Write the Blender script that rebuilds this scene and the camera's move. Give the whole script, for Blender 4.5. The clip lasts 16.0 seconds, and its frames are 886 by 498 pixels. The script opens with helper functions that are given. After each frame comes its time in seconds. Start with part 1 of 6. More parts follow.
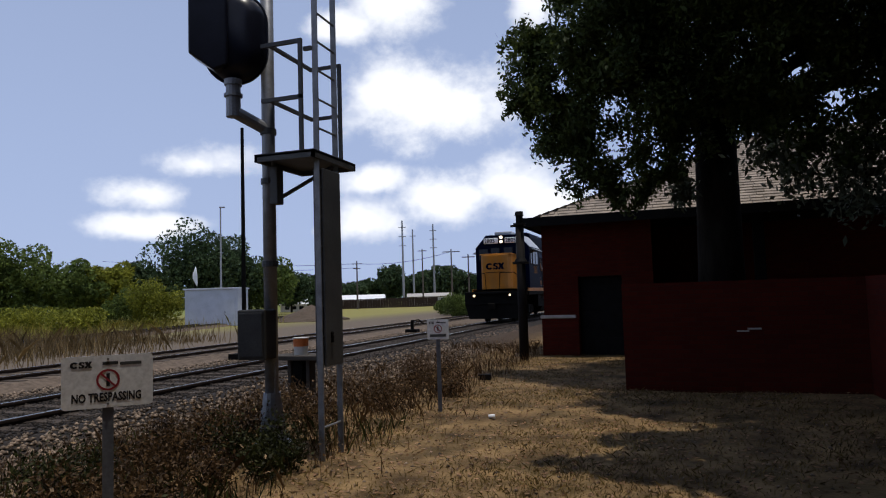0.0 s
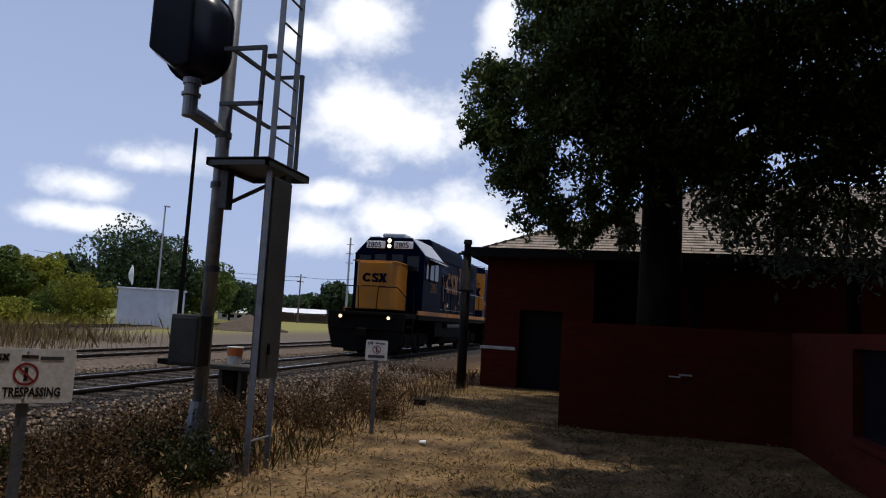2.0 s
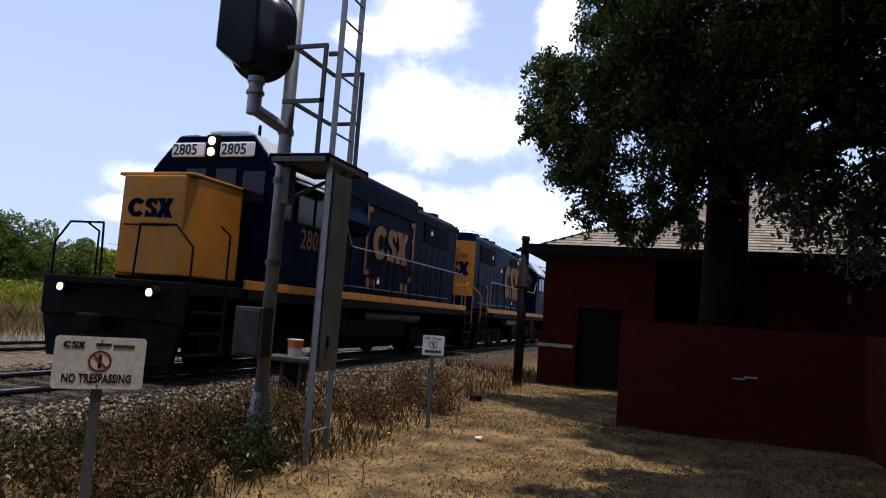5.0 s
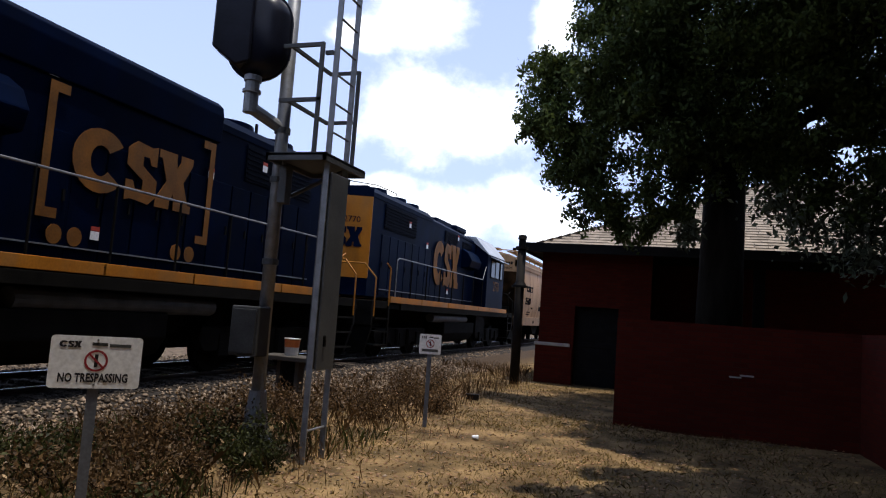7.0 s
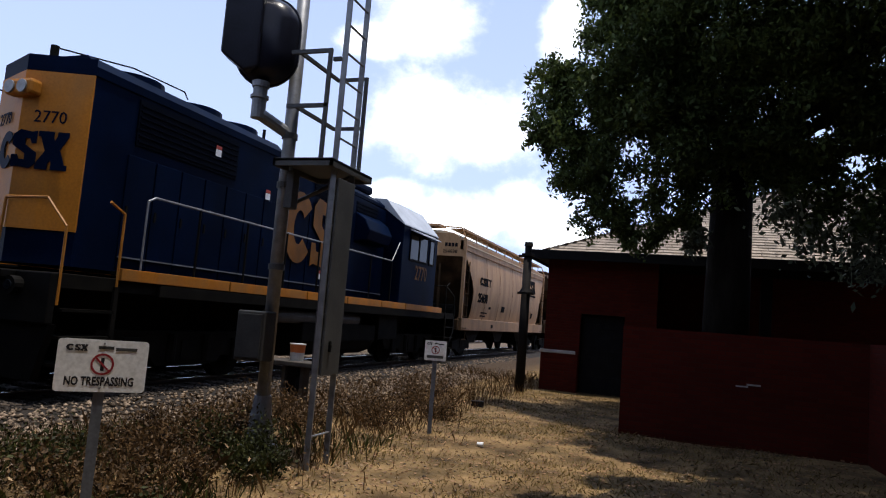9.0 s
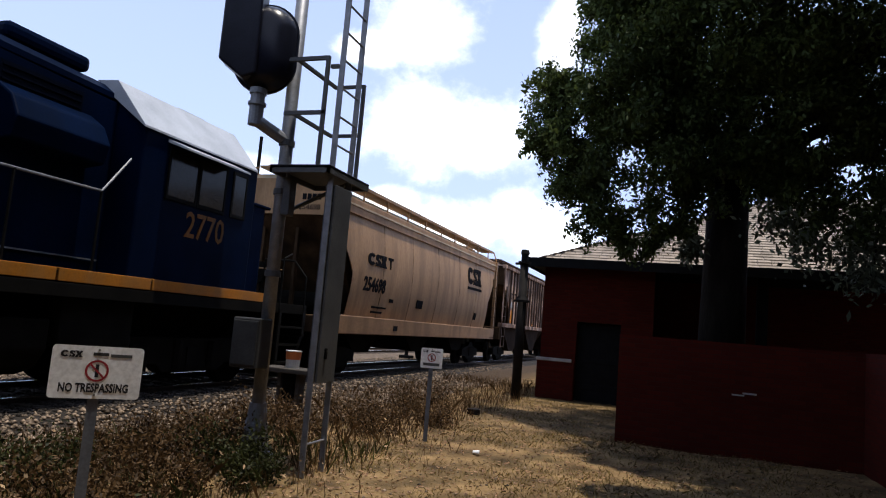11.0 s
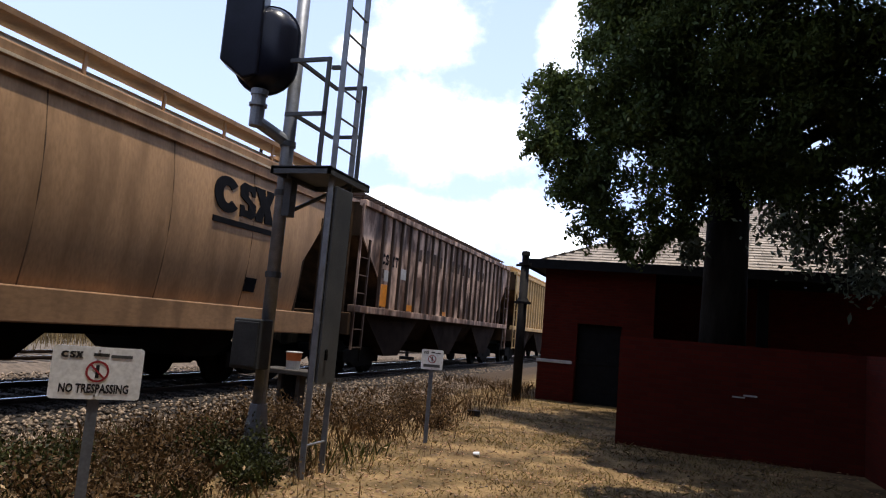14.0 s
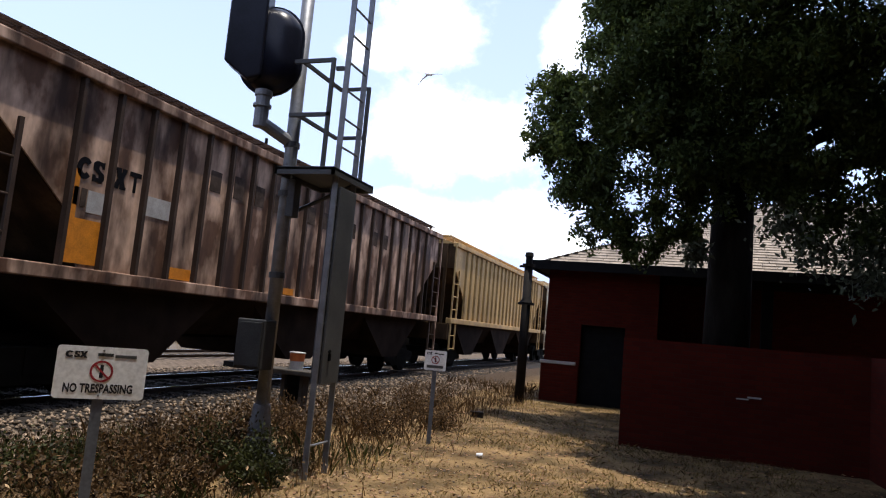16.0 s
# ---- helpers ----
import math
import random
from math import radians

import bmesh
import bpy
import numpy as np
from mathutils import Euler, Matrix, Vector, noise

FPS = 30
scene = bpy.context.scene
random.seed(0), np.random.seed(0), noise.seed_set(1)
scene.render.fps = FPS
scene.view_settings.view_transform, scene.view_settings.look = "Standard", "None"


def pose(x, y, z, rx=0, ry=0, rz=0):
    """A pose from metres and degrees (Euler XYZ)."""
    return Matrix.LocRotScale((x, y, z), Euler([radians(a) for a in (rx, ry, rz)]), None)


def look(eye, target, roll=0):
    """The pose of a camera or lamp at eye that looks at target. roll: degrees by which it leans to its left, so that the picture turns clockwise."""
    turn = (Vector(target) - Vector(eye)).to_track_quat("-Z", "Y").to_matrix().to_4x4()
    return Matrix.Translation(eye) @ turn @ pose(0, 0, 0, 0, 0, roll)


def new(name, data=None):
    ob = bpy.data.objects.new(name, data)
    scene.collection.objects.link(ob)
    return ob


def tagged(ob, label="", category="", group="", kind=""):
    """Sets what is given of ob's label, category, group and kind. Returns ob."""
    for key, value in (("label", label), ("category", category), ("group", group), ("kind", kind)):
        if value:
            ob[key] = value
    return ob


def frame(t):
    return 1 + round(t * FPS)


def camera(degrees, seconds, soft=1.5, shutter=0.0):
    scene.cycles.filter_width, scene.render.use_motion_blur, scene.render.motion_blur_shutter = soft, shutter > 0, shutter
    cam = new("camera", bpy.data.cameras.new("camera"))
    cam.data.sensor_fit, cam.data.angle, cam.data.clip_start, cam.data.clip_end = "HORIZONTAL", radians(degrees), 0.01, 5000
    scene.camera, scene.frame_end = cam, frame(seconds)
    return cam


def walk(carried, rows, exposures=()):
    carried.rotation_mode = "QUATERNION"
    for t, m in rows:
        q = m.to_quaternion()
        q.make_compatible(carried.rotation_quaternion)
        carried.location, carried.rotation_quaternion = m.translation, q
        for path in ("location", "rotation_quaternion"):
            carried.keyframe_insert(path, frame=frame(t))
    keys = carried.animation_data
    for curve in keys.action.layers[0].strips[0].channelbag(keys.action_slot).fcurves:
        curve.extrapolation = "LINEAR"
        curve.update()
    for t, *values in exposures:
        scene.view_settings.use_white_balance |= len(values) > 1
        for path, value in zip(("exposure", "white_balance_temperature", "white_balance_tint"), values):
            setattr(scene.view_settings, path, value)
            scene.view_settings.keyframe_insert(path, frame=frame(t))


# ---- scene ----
cam = camera(65.24, 16.0, soft=1.15)

# Carried by hand from one standing place; it only turns.
EYE = (0.0, 0.0, 1.55)
TURNS = [
    (0.0, 93.96, 1.78, 18.88),
    (0.2, 94.9, -1.3, 16.2),
    (0.35, 95.5, -2.7, 14.95),
    (0.5, 95.67, -3.14, 14.60),
    (1.0, 95.85, -2.79, 13.96),
    (1.5, 95.96, -3.08, 14.17),
    (2.0, 95.96, -3.17, 14.10),
    (2.5, 96.03, -3.39, 15.46),
    (3.0, 95.72, -3.14, 15.73),
    (3.5, 95.34, -3.29, 16.26),
    (4.0, 95.43, -3.78, 18.08),
    (6.5, 95.25, -4.21, 18.99),
    (7.0, 95.26, -4.06, 18.53),
    (7.5, 95.35, -4.38, 18.93),
    (8.0, 95.72, -4.37, 18.90),
    (8.5, 95.69, -4.49, 19.02),
    (11.0, 96.39, -4.72, 18.68),
    (11.5, 96.48, -4.76, 18.71),
    (12.0, 96.50, -4.74, 18.80),
    (12.5, 96.52, -4.77, 18.79),
    (13.0, 96.52, -4.79, 18.82),
    (13.5, 96.51, -4.75, 18.59),
    (14.0, 96.50, -4.84, 18.72),
    (14.5, 96.48, -4.76, 18.63),
    (15.0, 96.55, -4.80, 18.41),
    (15.5, 96.71, -4.86, 18.78),
    (16.0, 96.55, -4.99, 19.00),
]
walk(cam, [(t, pose(*EYE, rx, ry, rz)) for t, rx, ry, rz in TURNS],
     exposures=[(0.0, -0.84), (2.0, -0.84), (3.5, -0.62), (4.2, -0.42), (6.3, -0.12), (8.7, -0.08), (10.8, -0.05), (12.0, 0.05), (14.0, 0.2), (16.0, 0.24)])

# ---- light ----
SUN_AZ, SUN_EL = 96.0, 83.0          # degrees from +y towards +x, and up
sun_dir = Vector((math.sin(radians(SUN_AZ)) * math.cos(radians(SUN_EL)), math.cos(radians(SUN_AZ)) * math.cos(radians(SUN_EL)), math.sin(radians(SUN_EL))))
sun_data = bpy.data.lights.new("sun", "SUN")
sun_data.energy, sun_data.angle, sun_data.color = 5.0, radians(0.5), (1.0, 0.93, 0.82)
sun = new("sun", sun_data)
sun.matrix_world = look((20, 30, 60), Vector((20, 30, 60)) - sun_dir)


def make_world():
    w = bpy.data.worlds.new("sky")
    scene.world = w
    w.use_nodes = True
    nt = w.node_tree
    nt.nodes.clear()
    N, L = nt.nodes.new, nt.links.new
    out, bg = N("ShaderNodeOutputWorld"), N("ShaderNodeBackground")
    sky = N("ShaderNodeTexSky")
    sky.sky_type, sky.sun_disc = "NISHITA", False
    sky.sun_elevation, sky.sun_rotation = radians(SUN_EL), radians(SUN_AZ)
    sky.air_density, sky.dust_density, sky.ozone_density = 1.0, 0.8, 4.0
    tc = N("ShaderNodeTexCoord")

    def m(op, a, b=None, c=None):
        n = N("ShaderNodeMath")
        n.operation = op
        for i, v in enumerate((a, b, c)):
            if v is None:
                continue
            if isinstance(v, (int, float)):
                n.inputs[i].default_value = v
            else:
                L(v, n.inputs[i])
        return n.outputs[0]

    sep = N("ShaderNodeSeparateXYZ")
    L(tc.outputs["Generated"], sep.inputs[0])
    sx, sy, sz = sep.outputs
    az = m("ARCTAN2", sx, sy)
    el = m("ARCSINE", sz)
    # fair-weather cumulus: heaps given by azimuth, elevation, half width, half height (degrees)
    heaps = [(-19.9, 15.8, 7.3, 3.4), (-23.3, 16.6, 3.7, 2.8), (-16.5, 15.6, 4.4, 2.8), (-21.6, 23.9, 5.1, 2.9), (-26.7, 21.8, 3.0, 1.4), (-13.6, 8.9, 4.3, 2.7), (-16.4, 8.2, 2.8, 1.6), (-10.4, 23.6, 1.8, 2.8), (-24.1, 10.0, 2.1, 1.0),
             (-10.2, 7.2, 2.8, 1.9), (-42.2, 8.5, 3.5, 1.2), (-38.3, 10.9, 3.8, 1.2), (-42.4, 6.1, 3.8, 1.0), (-24.6, 9.6, 2.6, 1.1), (-24.5, 6.3, 3.3, 1.9), (-18.4, 7.7, 4.2, 2.1), (-12.4, 8.9, 3.3, 2.8)]
    total = None
    for a, e, wa, he in heaps:
        dx = m("MULTIPLY", m("SUBTRACT", az, radians(a)), 0.8 / radians(wa))
        dy0 = m("MULTIPLY", m("SUBTRACT", el, radians(e)), 0.8 / radians(he))
        dy = m("MULTIPLY", dy0, m("ADD", 0.95, m("MULTIPLY", m("LESS_THAN", dy0, 0.0), 0.2)))
        v = m("SUBTRACT", 1.12, m("SQRT", m("ADD", m("MULTIPLY", dx, dx), m("MULTIPLY", dy, dy))))
        total = v if total is None else m("SMOOTH_MAX", total, v, 0.25)
    no = N("ShaderNodeTexNoise")
    no.inputs["Scale"].default_value, no.inputs["Detail"].default_value, no.inputs["Roughness"].default_value = 9.0, 9.0, 0.62
    mp = N("ShaderNodeMapping")
    mp.inputs["Scale"].default_value = (1, 1, 1.25)
    L(tc.outputs["Generated"], mp.inputs[0])
    L(mp.outputs[0], no.inputs["Vector"])
    wide = N("ShaderNodeTexNoise")
    wide.inputs["Scale"].default_value, wide.inputs["Detail"].default_value = 2.2, 5.0
    L(mp.outputs[0], wide.inputs["Vector"])
    # the same kind of clouds goes on over the rest of the sky
    rest = m("MULTIPLY", m("SUBTRACT", wide.outputs[0], 0.56), 4.0)
    rest = m("SUBTRACT", rest, m("MULTIPLY", m("LESS_THAN", m("ABSOLUTE", m("ADD", az, radians(28.0))), radians(36.0)), 3.0))
    puffs = m("ADD", total, m("MULTIPLY", m("SUBTRACT", no.outputs[0], 0.5), 2.2))
    dens = m("MAXIMUM", puffs, rest)
    ramp = N("ShaderNodeMapRange")
    ramp.interpolation_type = "SMOOTHSTEP"
    ramp.inputs[1].default_value, ramp.inputs[2].default_value = -0.02, 0.88
    L(dens, ramp.inputs[0])
    haze = N("ShaderNodeMapRange")
    haze.inputs[1].default_value, haze.inputs[2].default_value = radians(0), radians(32)
    haze.inputs[3].default_value, haze.inputs[4].default_value = 0.92, 0.62
    L(el, haze.inputs[0])
    veil = N("ShaderNodeMixRGB")
    L(haze.outputs[0], veil.inputs[0])
    L(sky.outputs[0], veil.inputs[1])
    veil.inputs[2].default_value = (6.5, 8.0, 12.1, 1)
    mix = N("ShaderNodeMixRGB")
    L(m("MULTIPLY", ramp.outputs[0], 0.93), mix.inputs[0])
    L(veil.outputs[0], mix.inputs[1])
    mix.inputs[2].default_value = (16.2, 16.5, 17.2, 1)
    L(mix.outputs[0], bg.inputs[0])
    bg.inputs[1].default_value = 0.12
    L(bg.outputs[0], out.inputs[0])


make_world()


# ---- materials ----
def material(name, color, rough=0.6, metal=0.0, vary=0.25, scale=6.0, fine=60.0, bump=0.15, tint=None, stretch=(1, 1, 1), spec=0.18, island=0.0, dirt=None, dirt_amount=0.4):
    mt = bpy.data.materials.new(name)
    mt.use_nodes = True
    nt = mt.node_tree
    N, L = nt.nodes.new, nt.links.new
    b = nt.nodes["Principled BSDF"]
    tc, mp = N("ShaderNodeTexCoord"), N("ShaderNodeMapping")
    mp.inputs["Scale"].default_value = stretch
    L(tc.outputs["Object"], mp.inputs[0])
    n1, n2 = N("ShaderNodeTexNoise"), N("ShaderNodeTexNoise")
    n1.inputs["Scale"].default_value, n1.inputs["Detail"].default_value = scale, 6
    n2.inputs["Scale"].default_value, n2.inputs["Detail"].default_value = fine, 3
    L(mp.outputs[0], n1.inputs["Vector"])
    L(mp.outputs[0], n2.inputs["Vector"])
    dark = tuple(c * (1 - vary) for c in color) + (1,)
    lite = tuple(min(1, c * (1 + vary)) for c in (tint or color)) + (1,)
    r1 = N("ShaderNodeValToRGB")
    r1.color_ramp.elements[0].position, r1.color_ramp.elements[1].position = 0.3, 0.7
    r1.color_ramp.elements[0].color, r1.color_ramp.elements[1].color = dark, lite
    L(n1.outputs[0], r1.inputs[0])
    mx = N("ShaderNodeMixRGB")
    mx.blend_type = "MULTIPLY"
    mx.inputs[0].default_value = 0.5
    r2 = N("ShaderNodeValToRGB")
    r2.color_ramp.elements[0].position, r2.color_ramp.elements[1].position = 0.3, 0.65
    r2.color_ramp.elements[0].color, r2.color_ramp.elements[1].color = (0.55, 0.55, 0.55, 1), (1, 1, 1, 1)
    L(n2.outputs[0], r2.inputs[0])
    L(r1.outputs[0], mx.inputs[1])
    L(r2.outputs[0], mx.inputs[2])
    col = mx.outputs[0]
    if dirt:
        n3 = N("ShaderNodeTexNoise")
        n3.inputs["Scale"].default_value, n3.inputs["Detail"].default_value = 1.3, 8
        mp3 = N("ShaderNodeMapping")
        mp3.inputs["Scale"].default_value = (1, 1.6, 0.35)
        L(tc.outputs["Object"], mp3.inputs[0])
        L(mp3.outputs[0], n3.inputs["Vector"])
        r3 = N("ShaderNodeMapRange")
        r3.inputs[1].default_value, r3.inputs[2].default_value, r3.inputs[4].default_value = 0.43, 0.62, dirt_amount
        L(n3.outputs[0], r3.inputs[0])
        m3 = N("ShaderNodeMixRGB")
        L(r3.outputs[0], m3.inputs[0])
        L(col, m3.inputs[1])
        m3.inputs[2].default_value = (*dirt, 1)
        col = m3.outputs[0]
    if island:
        g, hs = N("ShaderNodeNewGeometry"), N("ShaderNodeHueSaturation")
        mr = N("ShaderNodeMapRange")
        mr.inputs[3].default_value, mr.inputs[4].default_value = 1 - island, 1 + island
        L(g.outputs["Random Per Island"], mr.inputs[0])
        L(mr.outputs[0], hs.inputs["Value"])
        L(col, hs.inputs["Color"])
        col = hs.outputs[0]
    L(col, b.inputs["Base Color"])
    b.inputs["Roughness"].default_value, b.inputs["Metallic"].default_value = rough, metal
    b.inputs["Specular IOR Level"].default_value = spec
    if bump:
        bp = N("ShaderNodeBump")
        bp.inputs["Strength"].default_value, bp.inputs["Distance"].default_value = bump, 0.02
        L(n2.outputs[0], bp.inputs["Height"])
        L(bp.outputs[0], b.inputs["Normal"])
    return mt


def glow(name, color, strength):
    mt = bpy.data.materials.new(name)
    mt.use_nodes = True
    b = mt.node_tree.nodes["Principled BSDF"]
    b.inputs["Base Color"].default_value = (*color, 1)
    b.inputs["Emission Color"].default_value = (*color, 1)
    b.inputs["Emission Strength"].default_value = strength
    return mt


def leaf_material(name, color, tint, island=0.45):
    mt = material(name, color, rough=0.55, vary=0.2, scale=0.5, fine=3.0, bump=0, tint=tint, island=island, spec=0.12)
    nt = mt.node_tree
    b = nt.nodes["Principled BSDF"]
    src = b.inputs["Base Color"].links[0].from_socket
    tr, add = nt.nodes.new("ShaderNodeBsdfTranslucent"), nt.nodes.new("ShaderNodeMixShader")
    nt.links.new(src, tr.inputs[0])
    add.inputs[0].default_value = 0.3
    nt.links.new(b.outputs[0], add.inputs[1])
    nt.links.new(tr.outputs[0], add.inputs[2])
    nt.links.new(add.outputs[0], nt.nodes["Material Output"].inputs[0])
    return mt


M = {
    "navy": material("navy_paint", (0.0014, 0.0055, 0.021), 0.42, vary=0.3, scale=1.2, fine=30, bump=0.05, spec=0.012, dirt=(0.003, 0.005, 0.011), dirt_amount=0.3),
    "yellow": material("yellow_paint", (0.40, 0.145, 0.010), 0.5, vary=0.18, scale=1.5, fine=30, bump=0.05, dirt=(0.2, 0.12, 0.05), dirt_amount=0.4),
    # darker copy of the navy, with the leading locomotive's shade in it
    "navy_shaded": material("shaded_navy_paint", (0.0008, 0.0032, 0.0145), 0.45, vary=0.3, scale=1.2, fine=30, bump=0.05, spec=0.01, dirt=(0.002, 0.003, 0.006), dirt_amount=0.4),
    "roofgrey": material("cab_roof_paint", (0.42, 0.44, 0.47), 0.35, vary=0.15, scale=2, bump=0.05),
    "black": material("black_iron", (0.006, 0.0055, 0.005), 0.75, spec=0.06, vary=0.4, scale=4, bump=0.2),
    "under": material("grimy_steel", (0.008, 0.007, 0.0055), 0.85, spec=0.05, vary=0.4, scale=3, bump=0.2),
    "grille": material("grille_steel", (0.0018, 0.003, 0.008), 0.6, spec=0.02, vary=0.3, scale=8, bump=0.3),
    "tan": material("tan_paint", (0.38, 0.218, 0.105), 0.55, vary=0.14, scale=0.8, fine=25, bump=0.05, stretch=(1, 1, 0.35), dirt=(0.17, 0.095, 0.045), dirt_amount=0.6),
    "tansill": material("dusty_tan_sill_paint", (0.30, 0.17, 0.085), 0.6, vary=0.2, scale=0.9, fine=25, bump=0.05, stretch=(1, 0.4, 1), dirt=(0.13, 0.075, 0.04), dirt_amount=0.6),
    # the tail wagon's pale tan; on the tan wagon's top it paints sunlight
    "tan_light": material("pale_and_sunlit_tan_paint", (0.62, 0.50, 0.33), 0.55, vary=0.15, scale=0.9, fine=25, bump=0.05, stretch=(1, 1, 0.35), dirt=(0.25, 0.15, 0.08), dirt_amount=0.4),
    "brown": material("weathered_grey_brown_paint", (0.27, 0.14, 0.085), 0.65, vary=0.5, scale=2.4, fine=14, bump=0.1, tint=(0.42, 0.28, 0.20), stretch=(1, 1, 0.5), dirt=(0.035, 0.018, 0.012), dirt_amount=0.95),
    "oldyellow": material("old_ochre_paint", (0.52, 0.335, 0.135), 0.6, vary=0.2, scale=1.2, fine=20, bump=0.1, stretch=(1, 1, 0.4), dirt=(0.25, 0.16, 0.08), dirt_amount=0.5),
    # wagon ends: grime, and the ends' deep shade put into the colour
    "shaded_end": material("shaded_grimy_tan_paint", (0.045, 0.027, 0.015), 0.8, spec=0.04, vary=0.4, scale=1.5, fine=20, bump=0.1, tint=(0.08, 0.048, 0.026), stretch=(1, 1, 0.4), dirt=(0.02, 0.013, 0.009), dirt_amount=0.8),
    # lower sheets and bottoms, much darker than the wagon sides
    "hopperbottom": material("dark_brown_steel", (0.024, 0.015, 0.010), 0.85, spec=0.03, vary=0.4, scale=2, bump=0.1),
    "faded": material("faded_stencil", (0.075, 0.055, 0.045), 0.9, vary=0.5, scale=5, bump=0, spec=0.03),
    "worn_yellow": material("worn_yellow_lettering", (0.17, 0.066, 0.008), 0.6, vary=0.3, scale=2, fine=30, bump=0.03, dirt=(0.06, 0.036, 0.015), dirt_amount=0.5),
    "reservoir": material("dusty_reservoir_steel", (0.085, 0.09, 0.095), 0.55, vary=0.3, scale=3, bump=0.1),
    "seam": material("grimed_weld_seam", (0.13, 0.075, 0.04), 0.8, vary=0.4, scale=3, bump=0.1, stretch=(1, 1, 0.4)),
    "stencil": material("black_stencil", (0.010, 0.010, 0.012), 0.9, vary=0.2, bump=0, spec=0.03),
    "orange": material("orange_decal", (0.62, 0.22, 0.02), 0.5, vary=0.2, bump=0),
    "galv": material("galvanised_steel", (0.24, 0.245, 0.26), 0.5, 0.6, vary=0.2, scale=9, fine=90, bump=0.08),
    "greypaint": material("grey_paint", (0.085, 0.088, 0.092), 0.5, 0.2, vary=0.15, scale=4, bump=0.08),
    "postgrey": material("dull_post_steel", (0.115, 0.125, 0.15), 0.55, 0.0, vary=0.2, scale=9, bump=0.05),
    # post colours: darker copies of the sheet paint that stand for shade
    "postbrown": material("dark_and_shaded_brown", (0.05, 0.03, 0.02), 0.7, vary=0.3, scale=3, bump=0.1),
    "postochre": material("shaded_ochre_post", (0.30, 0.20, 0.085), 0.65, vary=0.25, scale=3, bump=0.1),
    "darkbox": material("dull_box_steel", (0.045, 0.045, 0.044), 0.7, 0.1, vary=0.25, scale=5, bump=0.1),
    "sigblack": material("signal_black", (0.012, 0.013, 0.022), 0.28, vary=0.3, scale=4, bump=0.03),
    "white": material("white_sign_paint", (0.80, 0.81, 0.83), 0.45, vary=0.07, scale=7, fine=40, bump=0.02),
    "red": material("sign_red", (0.30, 0.03, 0.04), 0.5, vary=0.15, bump=0),
    "ink": material("sign_black", (0.02, 0.02, 0.025), 0.5, vary=0.1, bump=0),
    "steelrail": material("rail_steel", (0.50, 0.48, 0.46), 0.2, 0.95, vary=0.25, scale=3, bump=0.05),
    "rust": material("rail_rust", (0.035, 0.022, 0.016), 0.75, vary=0.35, scale=6, bump=0.2),
    "tie": material("tie_wood", (0.055, 0.042, 0.033), 0.85, vary=0.35, scale=5, stretch=(0.2, 1, 1), bump=0.3),
    # ballast colour with the shade under the train painted in
    "shaded_bed": material("shade_darkened_stone", (0.030, 0.024, 0.020), 0.85, vary=0.4, scale=8, bump=0.3, island=0.7),
    "stone": material("ballast_stone", (0.165, 0.122, 0.088), 0.85, vary=0.35, scale=8, bump=0.3, island=0.8),
    "brick": None,
    "mortar": material("dark_blocker_plaster", (0.03, 0.022, 0.02), 0.9, vary=0.3, bump=0.2),
    "fascia": material("dark_fascia_wood", (0.009, 0.009, 0.010), 0.75, spec=0.06, vary=0.25, bump=0.1),
    "shingle": material("asphalt_shingle", (0.27, 0.225, 0.185), 0.9, vary=0.3, scale=3, fine=120, bump=0.3, island=0.2),
    "bark": material("oak_bark", (0.018, 0.015, 0.012), 0.95, spec=0.04, vary=0.4, scale=5, fine=30, stretch=(1, 1, 0.25), bump=0.9),
    "ironpost": material("old_iron_post", (0.012, 0.0105, 0.01), 0.7, spec=0.08, vary=0.35, bump=0.2),
    "sill": material("stone_sill", (0.42, 0.40, 0.38), 0.8, vary=0.15, bump=0.15),
    "glass": material("window_glass_dark", (0.008, 0.010, 0.014), 0.12, vary=0.1, bump=0, spec=0.2),
    "hut": material("white_hut_metal", (0.50, 0.53, 0.60), 0.5, vary=0.08, scale=2, bump=0.03),
    "polewood": material("utility_pole_wood", (0.12, 0.10, 0.085), 0.9, vary=0.25, bump=0.2),
    "polegrey": material("grey_pole_steel", (0.33, 0.33, 0.34), 0.5, 0.3, vary=0.1, bump=0),
    "concrete": material("rough_concrete", (0.06, 0.052, 0.045), 0.9, vary=0.2, scale=5, bump=0.3),
    "bucket_o": material("orange_bucket_plastic", (0.62, 0.17, 0.05), 0.45, vary=0.1, bump=0),
    "bucket_w": material("off_white_plastic", (0.55, 0.52, 0.48), 0.5, vary=0.1, bump=0),
    "lamp": glow("headlight_glow", (1.0, 0.80, 0.62), 4.0),
    "ditch": glow("ditch_light_glow", (1.0, 0.72, 0.42), 3.0),
    "redmark": material("red_mark", (0.4, 0.05, 0.03), 0.5, vary=0.1, bump=0),
    "oak": leaf_material("oak_leaf", (0.034, 0.050, 0.014), (0.068, 0.09, 0.024)),
    "oak_pale": leaf_material("moss_grey_leaf", (0.07, 0.085, 0.055), (0.12, 0.135, 0.09)),
    "leaf_mid": leaf_material("green_leaf", (0.075, 0.11, 0.025), (0.12, 0.16, 0.04)),
    "leaf_yel": leaf_material("yellow_green_leaf", (0.15, 0.17, 0.022), (0.22, 0.22, 0.03)),
    "leaf_dark": leaf_material("far_green_leaf", (0.04, 0.068, 0.03), (0.06, 0.09, 0.04)),
    "weed": leaf_material("dry_weed", (0.056, 0.031, 0.013), (0.105, 0.061, 0.026), 0.6),
